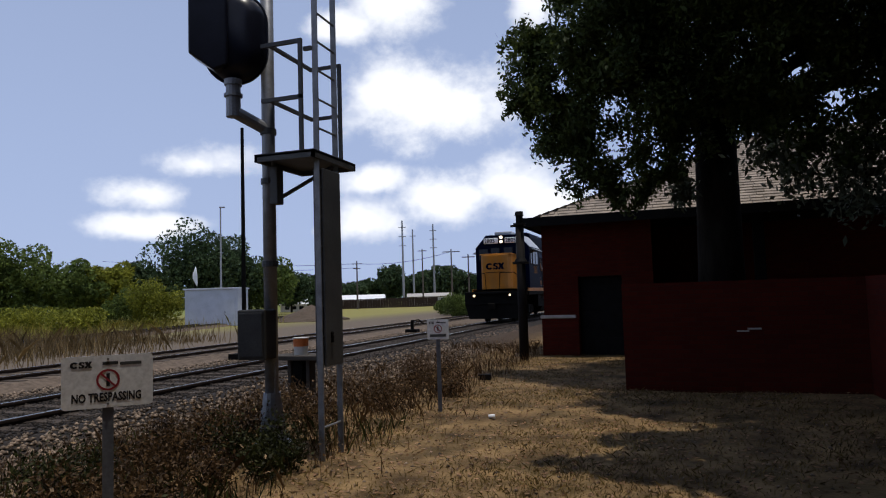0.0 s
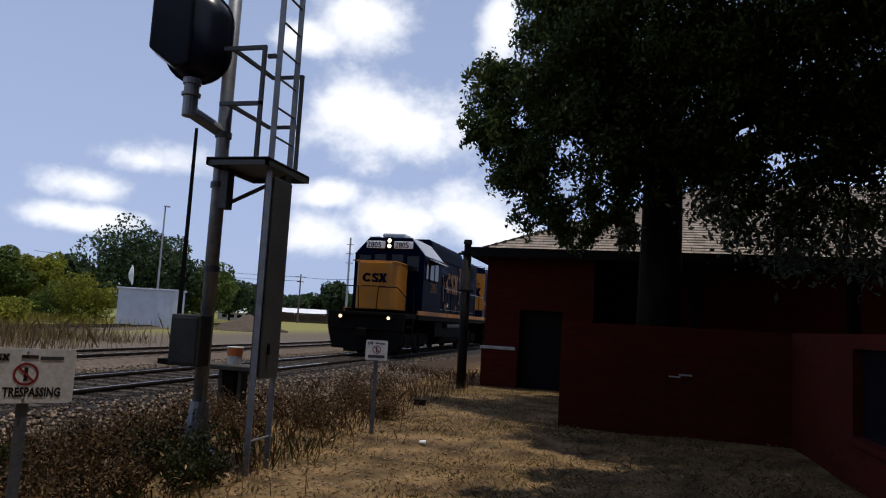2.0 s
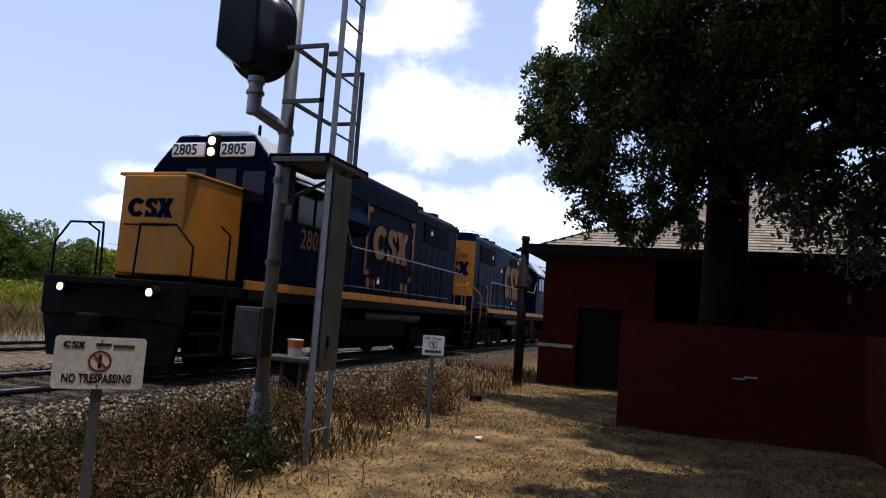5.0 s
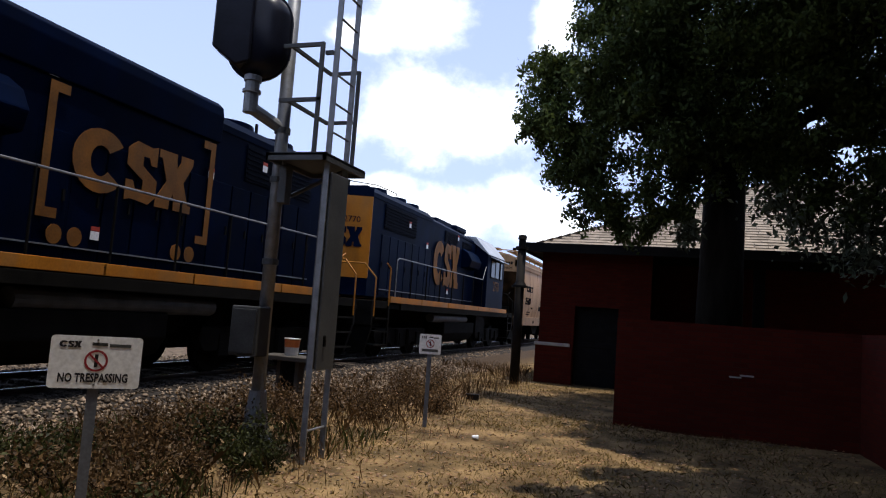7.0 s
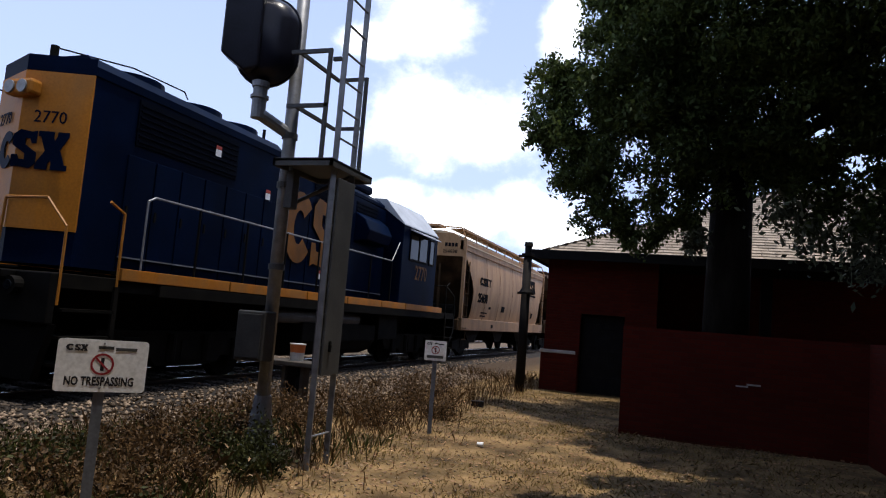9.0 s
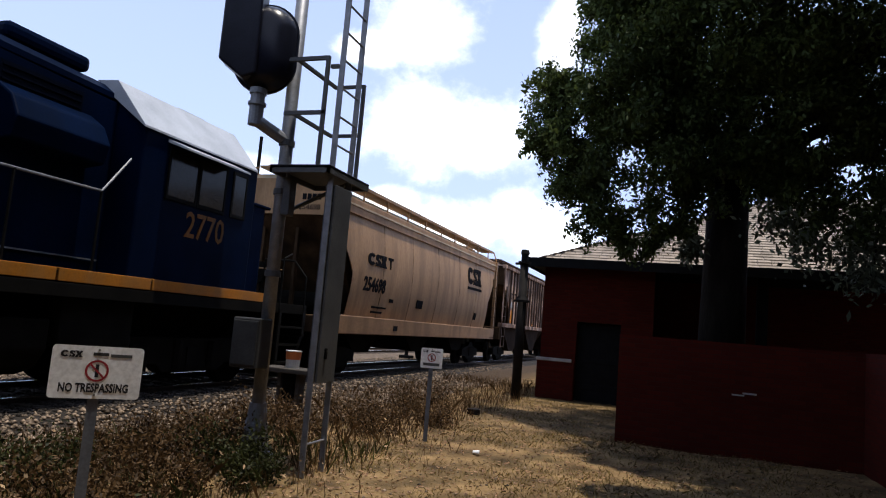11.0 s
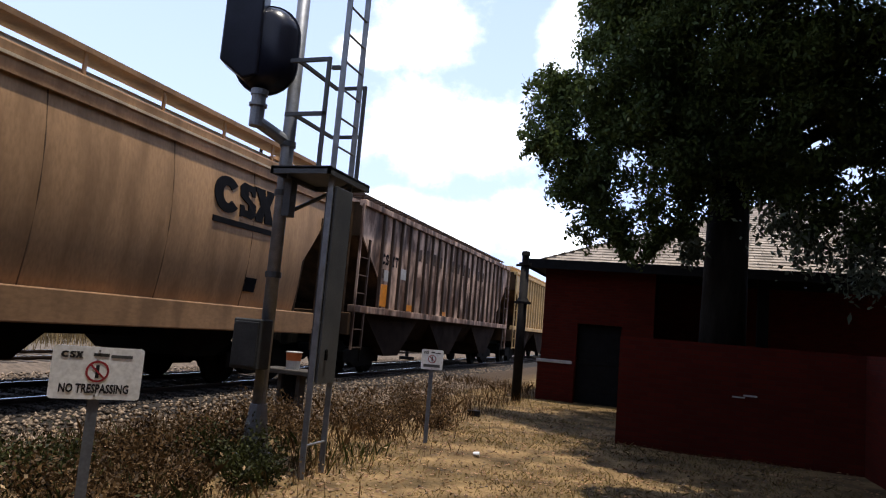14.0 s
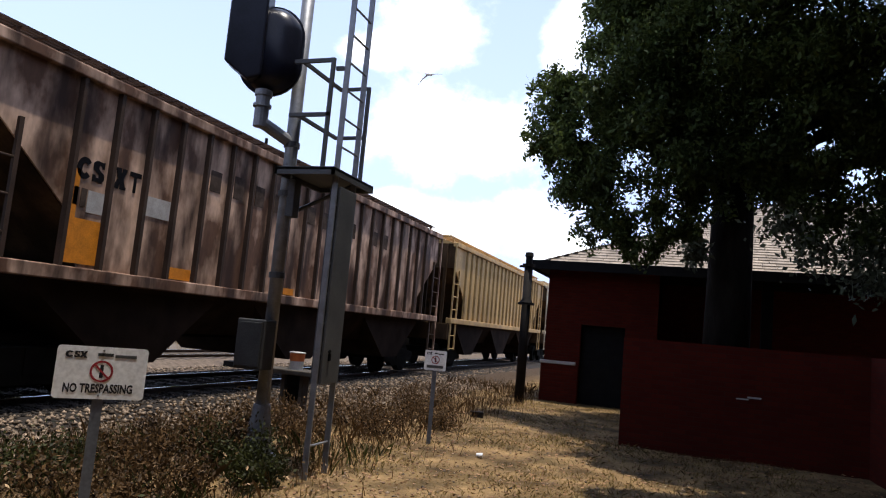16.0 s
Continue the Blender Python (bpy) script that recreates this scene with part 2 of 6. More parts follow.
    "weed_g": leaf_material("green_weed", (0.020, 0.024, 0.007), (0.042, 0.044, 0.012), 0.6),
    "grass": leaf_material("dry_grass", (0.13, 0.092, 0.034), (0.21, 0.15, 0.055), 0.5),
    "weed_pale": leaf_material("bleached_dry_leaf", (0.25, 0.16, 0.085), (0.38, 0.26, 0.15), 0.6),
    "brush": leaf_material("dry_brush", (0.13, 0.085, 0.04), (0.20, 0.14, 0.06), 0.5),
    "field": leaf_material("field_grass_blade", (0.22, 0.19, 0.04), (0.30, 0.26, 0.06), 0.4),
    "litter": leaf_material("dead_leaf", (0.19, 0.105, 0.06), (0.27, 0.16, 0.09), 0.6),
}


# hard-edged blotches where the old paint has gone
for n in M["brown"].node_tree.nodes:
    if n.bl_idname == "ShaderNodeValToRGB" and n.color_ramp.elements[1].position > 0.66:
        n.color_ramp.elements[0].position, n.color_ramp.elements[1].position = 0.42, 0.60


def brick_material():
    mt = bpy.data.materials.new("red_brick")
    mt.use_nodes = True
    nt = mt.node_tree
    N, L = nt.nodes.new, nt.links.new
    b = nt.nodes["Principled BSDF"]
    tc, sp, cb, br = N("ShaderNodeTexCoord"), N("ShaderNodeSeparateXYZ"), N("ShaderNodeCombineXYZ"), N("ShaderNodeTexBrick")
    L(tc.outputs["Object"], sp.inputs[0])
    ad = N("ShaderNodeMath")
    L(sp.outputs[0], ad.inputs[0])
    L(sp.outputs[1], ad.inputs[1])
    L(ad.outputs[0], cb.inputs[0])
    L(sp.outputs[2], cb.inputs[1])
    L(cb.outputs[0], br.inputs["Vector"])
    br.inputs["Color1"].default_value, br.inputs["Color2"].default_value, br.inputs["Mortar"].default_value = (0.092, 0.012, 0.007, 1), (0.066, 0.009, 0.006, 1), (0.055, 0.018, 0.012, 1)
    br.inputs["Scale"].default_value, br.inputs["Brick Width"].default_value, br.inputs["Row Height"].default_value, br.inputs["Mortar Size"].default_value = 1.0, 0.21, 0.07, 0.006
    no, mx = N("ShaderNodeTexNoise"), N("ShaderNodeMixRGB")
    no.inputs["Scale"].default_value = 3.0
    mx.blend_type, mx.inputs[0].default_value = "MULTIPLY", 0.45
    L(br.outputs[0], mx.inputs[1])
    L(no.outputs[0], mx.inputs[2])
    L(mx.outputs[0], b.inputs["Base Color"])
    b.inputs["Roughness"].default_value = 0.9
    b.inputs["Specular IOR Level"].default_value = 0.08
    bp = N("ShaderNodeBump")
    bp.inputs["Strength"].default_value, bp.inputs["Distance"].default_value, bp.invert = 0.6, 0.006, True
    L(br.outputs["Fac"], bp.inputs["Height"])
    L(bp.outputs[0], b.inputs["Normal"])
    return mt


M["brick"] = brick_material()


# ---- mesh helpers ----
def box(bm, x0, x1, y0, y1, z0, z1, bevel=0.0):
    r = bmesh.ops.create_cube(bm, size=1)
    vs = r["verts"]
    for v in vs:
        v.co = Vector(((x0 + x1) / 2 + v.co.x * (x1 - x0), (y0 + y1) / 2 + v.co.y * (y1 - y0), (z0 + z1) / 2 + v.co.z * (z1 - z0)))
    if bevel:
        es = list({e for v in vs for e in v.link_edges})
        bmesh.ops.bevel(bm, geom=es, offset=bevel, segments=2, affect="EDGES", profile=0.5)
    return bm


def rod(bm, a, b, r0, r1=None, n=10, cap=True):
    a, b = Vector(a), Vector(b)
    r1 = r0 if r1 is None else r1
    m = Matrix.Translation((a + b) / 2) @ (b - a).to_track_quat("Z", "Y").to_matrix().to_4x4()
    bmesh.ops.create_cone(bm, cap_ends=cap, segments=n, radius1=r0, radius2=r1, depth=(b - a).length, matrix=m)
    return bm


def tube(bm, pts, r, n=6):
    for a, b in zip(pts, pts[1:]):
        rod(bm, a, b, r, n=n)
    return bm


def prism(bm, outline, axis, lo, hi, bevel=0.0):
    """An outline (list of 2D points) pushed along an axis from lo to hi."""
    def at(p, w):
        return {"x": (w, p[0], p[1]), "y": (p[0], w, p[1]), "z": (p[0], p[1], w)}[axis]
    lower = [bm.verts.new(at(p, lo)) for p in outline]
    upper = [bm.verts.new(at(p, hi)) for p in outline]
    n = len(outline)
    fs = [bm.faces.new(lower), bm.faces.new(list(reversed(upper)))]
    for i in range(n):
        fs.append(bm.faces.new((lower[i], upper[i], upper[(i + 1) % n], lower[(i + 1) % n])))
    bmesh.ops.recalc_face_normals(bm, faces=fs)
    if bevel:
        es = list({e for f in fs for e in f.edges})
        bmesh.ops.bevel(bm, geom=es, offset=bevel, segments=2, affect="EDGES", profile=0.5)
    return bm


def part(name, bm, mat, parent=None, label="", smooth=False):
    me = bpy.data.meshes.new(name)
    bm.normal_update()
    bm.to_mesh(me)
    bm.free()
    me.materials.append(mat)
    if smooth:
        me.shade_smooth()
    ob = new(name, me)
    if parent is not None:
        ob.parent = parent
    if label:
        tagged(ob, label)
    return ob


def root(name, label, category, at=(0, 0, 0), group="", kind="", rz=0):
    e = new(name)
    e.empty_display_size = 0.3
    e.matrix_basis = pose(*at, 0, 0, rz)
    return tagged(e, label, category, group, kind)


def B():
    return bmesh.new()


def raw(name, verts, faces, mat, parent=None):
    me = bpy.data.meshes.new(name)
    me.from_pydata(verts, [], faces)
    me.materials.append(mat)
    ob = new(name, me)
    if parent is not None:
        ob.parent = parent
    return ob


def words(name, body, size, mat, parent, m, thick=0.004, stretch=1.0, bold=0.0):
    """Lettering with the built-in font as a thin mesh; m places its lower left corner, reading along x, standing along y."""
    cu = bpy.data.curves.new(name, "FONT")
    cu.body, cu.size, cu.extrude = body, size, thick
    cu.resolution_u, cu.offset = 2, bold
    tmp = bpy.data.objects.new(name, cu)
    scene.collection.objects.link(tmp)
    me = bpy.data.meshes.new_from_object(tmp.evaluated_get(bpy.context.evaluated_depsgraph_get()))
    bpy.data.objects.remove(tmp)
    me.transform(m @ Matrix.Diagonal((stretch, 1, 1, 1)))
    me.materials.clear()
    me.materials.append(mat)
    ob = new(name, me)
    ob.parent = parent
    return ob


def leaf_quads(rng, centres, size, droop=0.0):
    """Four-cornered leaves of random turn round the given centres (numpy n x 3)."""
    n = len(centres)
    a = rng.normal(size=(n, 3))
    a /= np.linalg.norm(a, axis=1)[:, None]
    a[:, 2] -= droop
    b = rng.normal(size=(n, 3))
    b -= (b * a).sum(1)[:, None] * a / (a * a).sum(1)[:, None]
    b /= np.linalg.norm(b, axis=1)[:, None]
    s = size * rng.uniform(0.6, 1.4, (n, 1))
    v = np.stack([centres - a * s, centres + b * s * 0.5, centres + a * s, centres - b * s * 0.5], 1).reshape(-1, 3)
    f = np.arange(4 * n).reshape(n, 4)
    return v, f


def np_mesh(name, v, f, mat, parent=None):
    me = bpy.data.meshes.new(name)
    me.vertices.add(len(v))
    me.vertices.foreach_set("co", np.ascontiguousarray(v, dtype=np.float32).ravel())
    k = f.shape[1]
    me.loops.add(f.size)
    me.loops.foreach_set("vertex_index", np.ascontiguousarray(f, dtype=np.int32).ravel())
    me.polygons.add(len(f))
    me.polygons.foreach_set("loop_start", np.arange(0, f.size, k, dtype=np.int32))
    me.polygons.foreach_set("loop_total", np.full(len(f), k, dtype=np.int32))
    me.update(calc_edges=True)
    me.materials.append(mat)
    ob = new(name, me)
    if parent is not None:
        ob.parent = parent
    return ob


# ---- ground and tracks ----
RAIL_Z, TRACK_X = 0.13, -9.15


def ground_z(x, y):
    """Gentle unevenness; a low berm carries the tracks."""
    z = 0.05 * noise.noise(Vector((x * 0.35, y * 0.35, 0))) + 0.03 * noise.noise(Vector((x * 1.3, y * 1.3, 4)))
    if x < -6:
        z *= max(0.0, 1 - (-6 - x) / 1.5)
        z -= 0.10 * min(1.0, (-6 - x) / 3.0)
    return z - 0.02


def ground_material():
    mt = material("dry_ground", (0.088, 0.052, 0.022), 0.95, vary=0.5, scale=1.9, fine=22, bump=0.8, tint=(0.19, 0.122, 0.056))
    nt = mt.node_tree
    N, L = nt.nodes.new, nt.links.new
    b = nt.nodes["Principled BSDF"]
    src = b.inputs["Base Color"].links[0].from_socket
    tc, sp, no = N("ShaderNodeTexCoord"), N("ShaderNodeSeparateXYZ"), N("ShaderNodeTexNoise")
    L(tc.outputs["Object"], sp.inputs[0])
    no.inputs["Scale"].default_value, no.inputs["Detail"].default_value = 0.5, 6
    add = N("ShaderNodeMath")
    add.operation = "MULTIPLY_ADD"
    L(no.outputs[0], add.inputs[0])
    add.inputs[1].default_value = 4.0
    L(sp.outputs[0], add.inputs[2])

    def blend(lo, hi, color, s):
        r, m = N("ShaderNodeMapRange"), N("ShaderNodeMixRGB")
        r.inputs[1].default_value, r.inputs[2].default_value = lo, hi
        L(add.outputs[0], r.inputs[0])
        L(r.outputs[0], m.inputs[0])
        L(s, m.inputs[1])
        m.inputs[2].default_value = (*color, 1)
        return m.outputs[0]
    n4, r4, m4 = N("ShaderNodeTexNoise"), N("ShaderNodeMapRange"), N("ShaderNodeMixRGB")
    n4.inputs["Scale"].default_value, n4.inputs["Detail"].default_value, n4.inputs["Roughness"].default_value = 0.9, 9, 0.72
    L(tc.outputs["Object"], n4.inputs["Vector"])
    r4.inputs[1].default_value, r4.inputs[2].default_value, r4.inputs[4].default_value = 0.48, 0.63, 0.55
    L(n4.outputs[0], r4.inputs[0])
    L(r4.outputs[0], m4.inputs[0])
    L(src, m4.inputs[1])
    m4.inputs[2].default_value = (0.062, 0.046, 0.018, 1)
    src = m4.outputs[0]
    # bare dark soil by the weeds, gravelly yard round the tracks, yellow-green field beyond
    s = blend(-2.6, -3.8, (0.05, 0.032, 0.019), src)
    s = blend(-4.6, -6.0, (0.052, 0.037, 0.026), s)
    s = blend(-9.5, -11.0, (0.12, 0.095, 0.072), s)
    s = blend(-22.0, -30.0, (0.21, 0.19, 0.06), s)
    s = blend(-60.0, -80.0, (0.16, 0.18, 0.05), s)
    L(s, b.inputs["Base Color"])
    return mt


def build_ground():
    def steps(near, pitch, far):
        v = list(np.arange(0, near, pitch))
        w = near
        while w < far:
            v.append(w)
            w *= 1.5
        return v + [far]
    px = steps(20, 0.5, 2500)
    xs = sorted({-a for a in px} | set(px))
    ys = sorted({-a for a in steps(8, 1.0, 2500)} | set(steps(30, 0.5, 2500)))
    verts = [(x, y, ground_z(x, y) if abs(x) < 40 and abs(y) < 60 else -0.12) for y in ys for x in xs]
    n = len(xs)
    faces = [(j * n + i, j * n + i + 1, (j + 1) * n + i + 1, (j + 1) * n + i) for j in range(len(ys) - 1) for i in range(n - 1)]
    g = raw("ground", verts, faces, ground_material())
    g.data.shade_smooth()
    tagged(g, "dry grassy ground with bare dirt beside railway tracks", "ground", kind="structure")


build_ground()


def rail_profile(x):
    h = 0.17
    return [(x - 0.07, -h), (x + 0.07, -h), (x + 0.07, -h + 0.02), (x + 0.012, -h + 0.04), (x + 0.012, -0.045), (x + 0.036, -0.035), (x + 0.036, -0.004), (x + 0.03, 0),
            (x - 0.03, 0), (x - 0.036, -0.004), (x - 0.036, -0.035), (x - 0.012, -0.045), (x - 0.012, -h + 0.04), (x - 0.07, -h + 0.02)]


def railway(x, y0, y1, label, ties, rail_mat, rz=0.0, y_at=0.0, bed=1.9, stone="stone"):
    t = root("railway_track", label, "track", (x, y_at, RAIL_Z), group="railway tracks", kind="structure", rz=rz)
    b = B()
    prism(b, [(-bed - 0.5, -0.28), (-bed + 0.2, -0.09), (bed - 0.2, -0.09), (bed + 0.5, -0.28)], "y", y0, y1)
    part("ballast_bed", b, M[stone], t, "crushed-stone ballast")
    for s in (-0.755, 0.755):
        b = B()
        prism(b, rail_profile(s), "y", y0, y1)
        r = part("rail", b, rail_mat, t, "steel rail with a worn bright head")
        b = B()
        box(b, s - 0.028, s + 0.028, y0, y1, 0.0005, 0.004)
        part("rail_head", b, M["steelrail"], r)
    b = B()
    box(b, -1.3, 1.3, -0.11, 0.11, -0.17 - 0.12, -0.075, 0.01)
    first = part("tie", b, M["tie"], t)
    first.location.y = ties[0]
    for y in np.arange(ties[0] + 0.55, ties[1], 0.55):
        o = new("tie", first.data)
        o.parent, o.location.y = t, float(y)
        o.rotation_euler.z = random.uniform(-0.02, 0.02)
    return t


# main bed coloured dark to stand for shade beneath the train
railway(TRACK_X, -60, 400, "straight main railway track on grey ballast", (-6, 60), M["rust"], stone="shaded_bed")
railway(-14.6, -60, 260, "second railway track of rusty rails", (4, 60), M["rust"], bed=1.6)
railway(-27.5, -40, 60, "far siding track beyond the yard", (10, 40), M["rust"], rz=14.0, y_at=20, bed=1.4)


def scatter_stones(name, n, x0, x1, y0, y1, size, label, zf, seed, mat="stone"):
    rng = np.random.default_rng(seed)
    c = np.stack([rng.uniform(x0, x1, n), y0 + (y1 - y0) * rng.uniform(0, 1, n) ** 1.6, np.zeros(n)], 1)
    c[:, 2] = [zf(x, y) for x, y, _ in c]
    octa = np.array([(1, 0, 0), (-1, 0, 0), (0, 1, 0), (0, -1, 0), (0, 0, 0.7), (0, 0, -0.7)], float)
    tri = np.array([(0, 2, 4), (2, 1, 4), (1, 3, 4), (3, 0, 4), (2, 0, 5), (1, 2, 5), (3, 1, 5), (0, 3, 5)])
    s = size * rng.uniform(0.5, 1.3, (n, 1, 1))
    v = octa[None] * s * rng.uniform(0.7, 1.3, (n, 6, 1))
    a = rng.uniform(0, 6.28, n)
    ca, sa = np.cos(a)[:, None], np.sin(a)[:, None]
    v = np.stack([v[..., 0] * ca - v[..., 1] * sa, v[..., 0] * sa + v[..., 1] * ca, v[..., 2]], 2) + c[:, None]
    f = (tri[None] + 6 * np.arange(n)[:, None, None]).reshape(-1, 3)
    tagged(np_mesh(name, v.reshape(-1, 3), f, M[mat]), label, "gravel", kind="stuff")


def bed_z(x, y):
    d = abs(x - TRACK_X)
    return RAIL_Z - 0.085 if d < 1.7 else RAIL_Z - 0.085 - min(0.26, (d - 1.7) * 0.27)


# main-track stones carry the same painted shade
scatter_stones("ballast_stones", 18000, -10.8, -7.5, 3, 34, 0.034, "ballast stones along the main track, darkened for the train's shade", bed_z, 3, "shaded_bed")
scatter_stones("bed_edge_stones", 3800, -7.6, -6.3, 3, 34, 0.036, "loose pale ballast stones at the bed's edge", bed_z, 8)
scatter_stones("yard_gravel", 7000, -13.2, -10.9, 6, 40, 0.035, "loose gravel between the two tracks", lambda x, y: -0.09, 4)
scatter_stones("shoulder_stones", 4200, -7.4, -5.0, 4, 22, 0.042, "pale broken stones on the ballast shoulder", lambda x, y: max(bed_z(x, y), ground_z(x, y)) + 0.01, 6)
scatter_stones("path_pebbles", 1500, -6.5, 1.5, 3.5, 16, 0.02, "scattered pale pebbles on the dirt", lambda x, y: ground_z(x, y), 5)


# ---- depot building ----
def depot():
    X0, X1, Y0, Y1 = -3.3, 14.0, 17.6, 30.0
    d = root("depot", "red brick railway depot with a low shingled hip roof", "building", (0, 0, 0))
    b = B()
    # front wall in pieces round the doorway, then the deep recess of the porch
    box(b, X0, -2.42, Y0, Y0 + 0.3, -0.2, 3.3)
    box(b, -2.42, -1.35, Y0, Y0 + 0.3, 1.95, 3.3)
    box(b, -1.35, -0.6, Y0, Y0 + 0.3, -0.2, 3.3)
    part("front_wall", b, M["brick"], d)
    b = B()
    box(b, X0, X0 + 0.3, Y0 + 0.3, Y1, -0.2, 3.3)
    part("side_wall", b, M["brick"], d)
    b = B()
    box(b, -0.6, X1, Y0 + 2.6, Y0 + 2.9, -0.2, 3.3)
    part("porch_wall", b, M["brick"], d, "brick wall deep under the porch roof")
    b = B()
    box(b, X0, X1, Y1 - 0.3, Y1, -0.2, 3.3)
    part("rear_wall", b, M["brick"], d)
    b = B()
    box(b, -2.42, -1.35, Y0 + 0.18, Y0 + 0.24, -0.1, 1.95)
    dr = part("door", b, M["fascia"], d, "dark recessed plank door")
    for z in (0.35, 1.0, 1.65):
        b = B()
        box(b, -2.36, -1.41, Y0 + 0.165, Y0 + 0.18, z - 0.06, z + 0.06, 0.005)
        part("door_rail", b, M["fascia"], dr)
    b = B()
    box(b, X0 - 0.09, -2.5, Y0 - 0.09, Y0 - 0.002, 0.92, 1.0, 0.01)
    part("ledge", b, M["sill"], d, "pale stone ledge along the wall")
    b = B()
    box(b, X0 - 0.06, -2.44, Y0 - 0.06, Y0 - 0.002, -0.2, 0.92)
    part("plinth", b, M["brick"], d)
    b = B()
    box(b, -1.33, -0.6, Y0 - 0.06, Y0 - 0.002, -0.2, 0.92)
    part("plinth", b, M["brick"], d)
    for px in (1.8, 5.2, 8.6):
        b = B()
        box(b, px - 0.12, px + 0.12, Y0 - 0.05, Y0 + 0.19, -0.1, 3.3, 0.01)
        part("porch_post", b, M["fascia"], d)
    # eave: soffit, fascia, roof
    ex0, ex1, ey0, ey1, ez = X0 - 0.38, X1 + 0.4, Y0 - 0.45, Y1 + 0.4, 3.3
    b = B()
    box(b, ex0, ex1, ey0, ey1, ez, ez + 0.05)
    part("soffit", b, M["fascia"], d)
    b = B()
    box(b, ex0 - 0.03, ex1 + 0.03, ey0 - 0.03, ey0, ez - 0.06, ez + 0.17)
    part("fascia", b, M["fascia"], d, "dark fascia board under the eave")
    b = B()
    box(b, ex0 - 0.03, ex0, ey0, ey1, ez - 0.06, ez + 0.17)
    part("fascia", b, M["fascia"], d)
    rise, half = 3.1, (ey1 - ey0) / 2
    slope = rise / half
    ym = (ey0 + ey1) / 2
    b = B()
    lo, hi = ez + 0.06, ez + 0.06 + rise
    vs = [b.verts.new(p) for p in ((ex0, ey0, lo), (ex1, ey0, lo), (ex1, ey1, lo), (ex0, ey1, lo), (ex0 + half, ym, hi), (ex1 - half, ym, hi))]
    for f in ((0, 1, 5, 4), (1, 2, 5), (2, 3, 4, 5), (3, 0, 4), (3, 2, 1, 0)):
        b.faces.new([vs[i] for i in f])
    part("roof", b, M["fascia"], d)
    # shingle courses, each a thin lapped strip, cut into uneven tabs on the near slope
    rng = random.Random(7)
    courses = 34
    for k in range(courses):
        y_a, y_b = ey0 + half * k / courses, ey0 + half * (k + 1.15) / courses
        z_a, z_b = lo + slope * (y_a - ey0) + 0.035, lo + slope * (min(y_b, ym) - ey0) + 0.012
        xa, xb = ex0 + (y_a - ey0) - 0.02, min(ex1 - (y_a - ey0), 10.0)
        b = B()
        x = xa
        while x < xb:
            w = rng.uniform(0.25, 0.6)
            j = rng.uniform(-0.012, 0.012)
            q = [(x, y_a + j, z_a), (min(x + w - 0.01, xb), y_a + j, z_a), (min(x + w - 0.01, xb), y_b, z_b), (x + (0.33 if x == xa else 0), y_b, z_b)]
            top = [b.verts.new(p) for p in q]
            low = [b.verts.new((p[0], p[1], p[2] - 0.018)) for p in q]
            b.faces.new(top)
            b.faces.new((low[0], low[1], top[1], top[0]))
            b.faces.new((low[3], low[0], top[0], top[3]))
            b.faces.new((low[1], low[2], top[2], top[1]))
            x += w
        part("shingle_course", b, M["shingle"], d)
    for k in range(courses):
        x_a, x_b = ex0 + half * k / courses, ex0 + half * (k + 1.15) / courses
        z_a, z_b = lo + slope * (x_a - ex0) + 0.033, lo + slope * (x_b - ex0) + 0.012
        b = B()
        prism(b, [(x_a, z_a), (x_b, z_b), (x_b, z_b - 0.015), (x_a, z_a - 0.018)], "y", ey0 + (x_a - ex0), ey1 - (x_a - ex0))
        part("shingle_course", b, M["shingle"], d)


depot()


def yard_wall():
    """Low brick enclosure before the depot: a front wall, a return towards the camera side with a dark opening, a return to the back."""
    w = root("yard_wall", "low red brick enclosure wall in deep shade", "wall", (0, 0, 0), kind="structure")
    H, Y = 1.66, 11.35
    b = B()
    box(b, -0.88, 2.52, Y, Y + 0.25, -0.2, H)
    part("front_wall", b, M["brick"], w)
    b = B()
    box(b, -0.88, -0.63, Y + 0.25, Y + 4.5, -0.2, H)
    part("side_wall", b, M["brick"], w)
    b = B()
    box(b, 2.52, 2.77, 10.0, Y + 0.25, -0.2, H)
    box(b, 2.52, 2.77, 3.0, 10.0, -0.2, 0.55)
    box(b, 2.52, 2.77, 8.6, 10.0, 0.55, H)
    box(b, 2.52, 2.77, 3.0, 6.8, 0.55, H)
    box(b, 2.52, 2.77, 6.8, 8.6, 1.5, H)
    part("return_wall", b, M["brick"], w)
    b = B()
    box(b, 2.62, 2.66, 6.8, 8.6, 0.55, 1.5)
    part("shutter", b, M["glass"], w, "dark blue-black window panel")
    b = B()
    box(b, 2.46, 2.52, 6.7, 8.7, 0.48, 0.548, 0.01)
    part("sill", b, M["brick"], w)
    b = B()
    box(b, 0.93, 1.12, Y - 0.012, Y - 0.002, 0.92, 0.945)
    box(b, 0.78, 0.95, Y - 0.012, Y - 0.002, 0.89, 0.91)
    part("label_strip", b, M["sill"], w, "small pale strip on the brick")


yard_wall()

# unseen wall added on the right to close the yard and block sky light
b = B()
box(b, 6.5, 6.8, -3.0, 17.0, -0.2, 6.5)
tagged(part("wall_east", b, M["brick"]), "plain unseen brick wall added to close and shade the yard", "wall", kind="structure")
# tall dark wall added behind the camera, out of view, to cut sky light
b = B()
box(b, -7.0, 6.8, -3.3, -3.0, -0.2, 8.0)
tagged(part("wall_south", b, M["mortar"]), "plain dark wall added unseen behind to block sky light", "wall", kind="structure")


# ---- iron post by the depot ----
def iron_post():
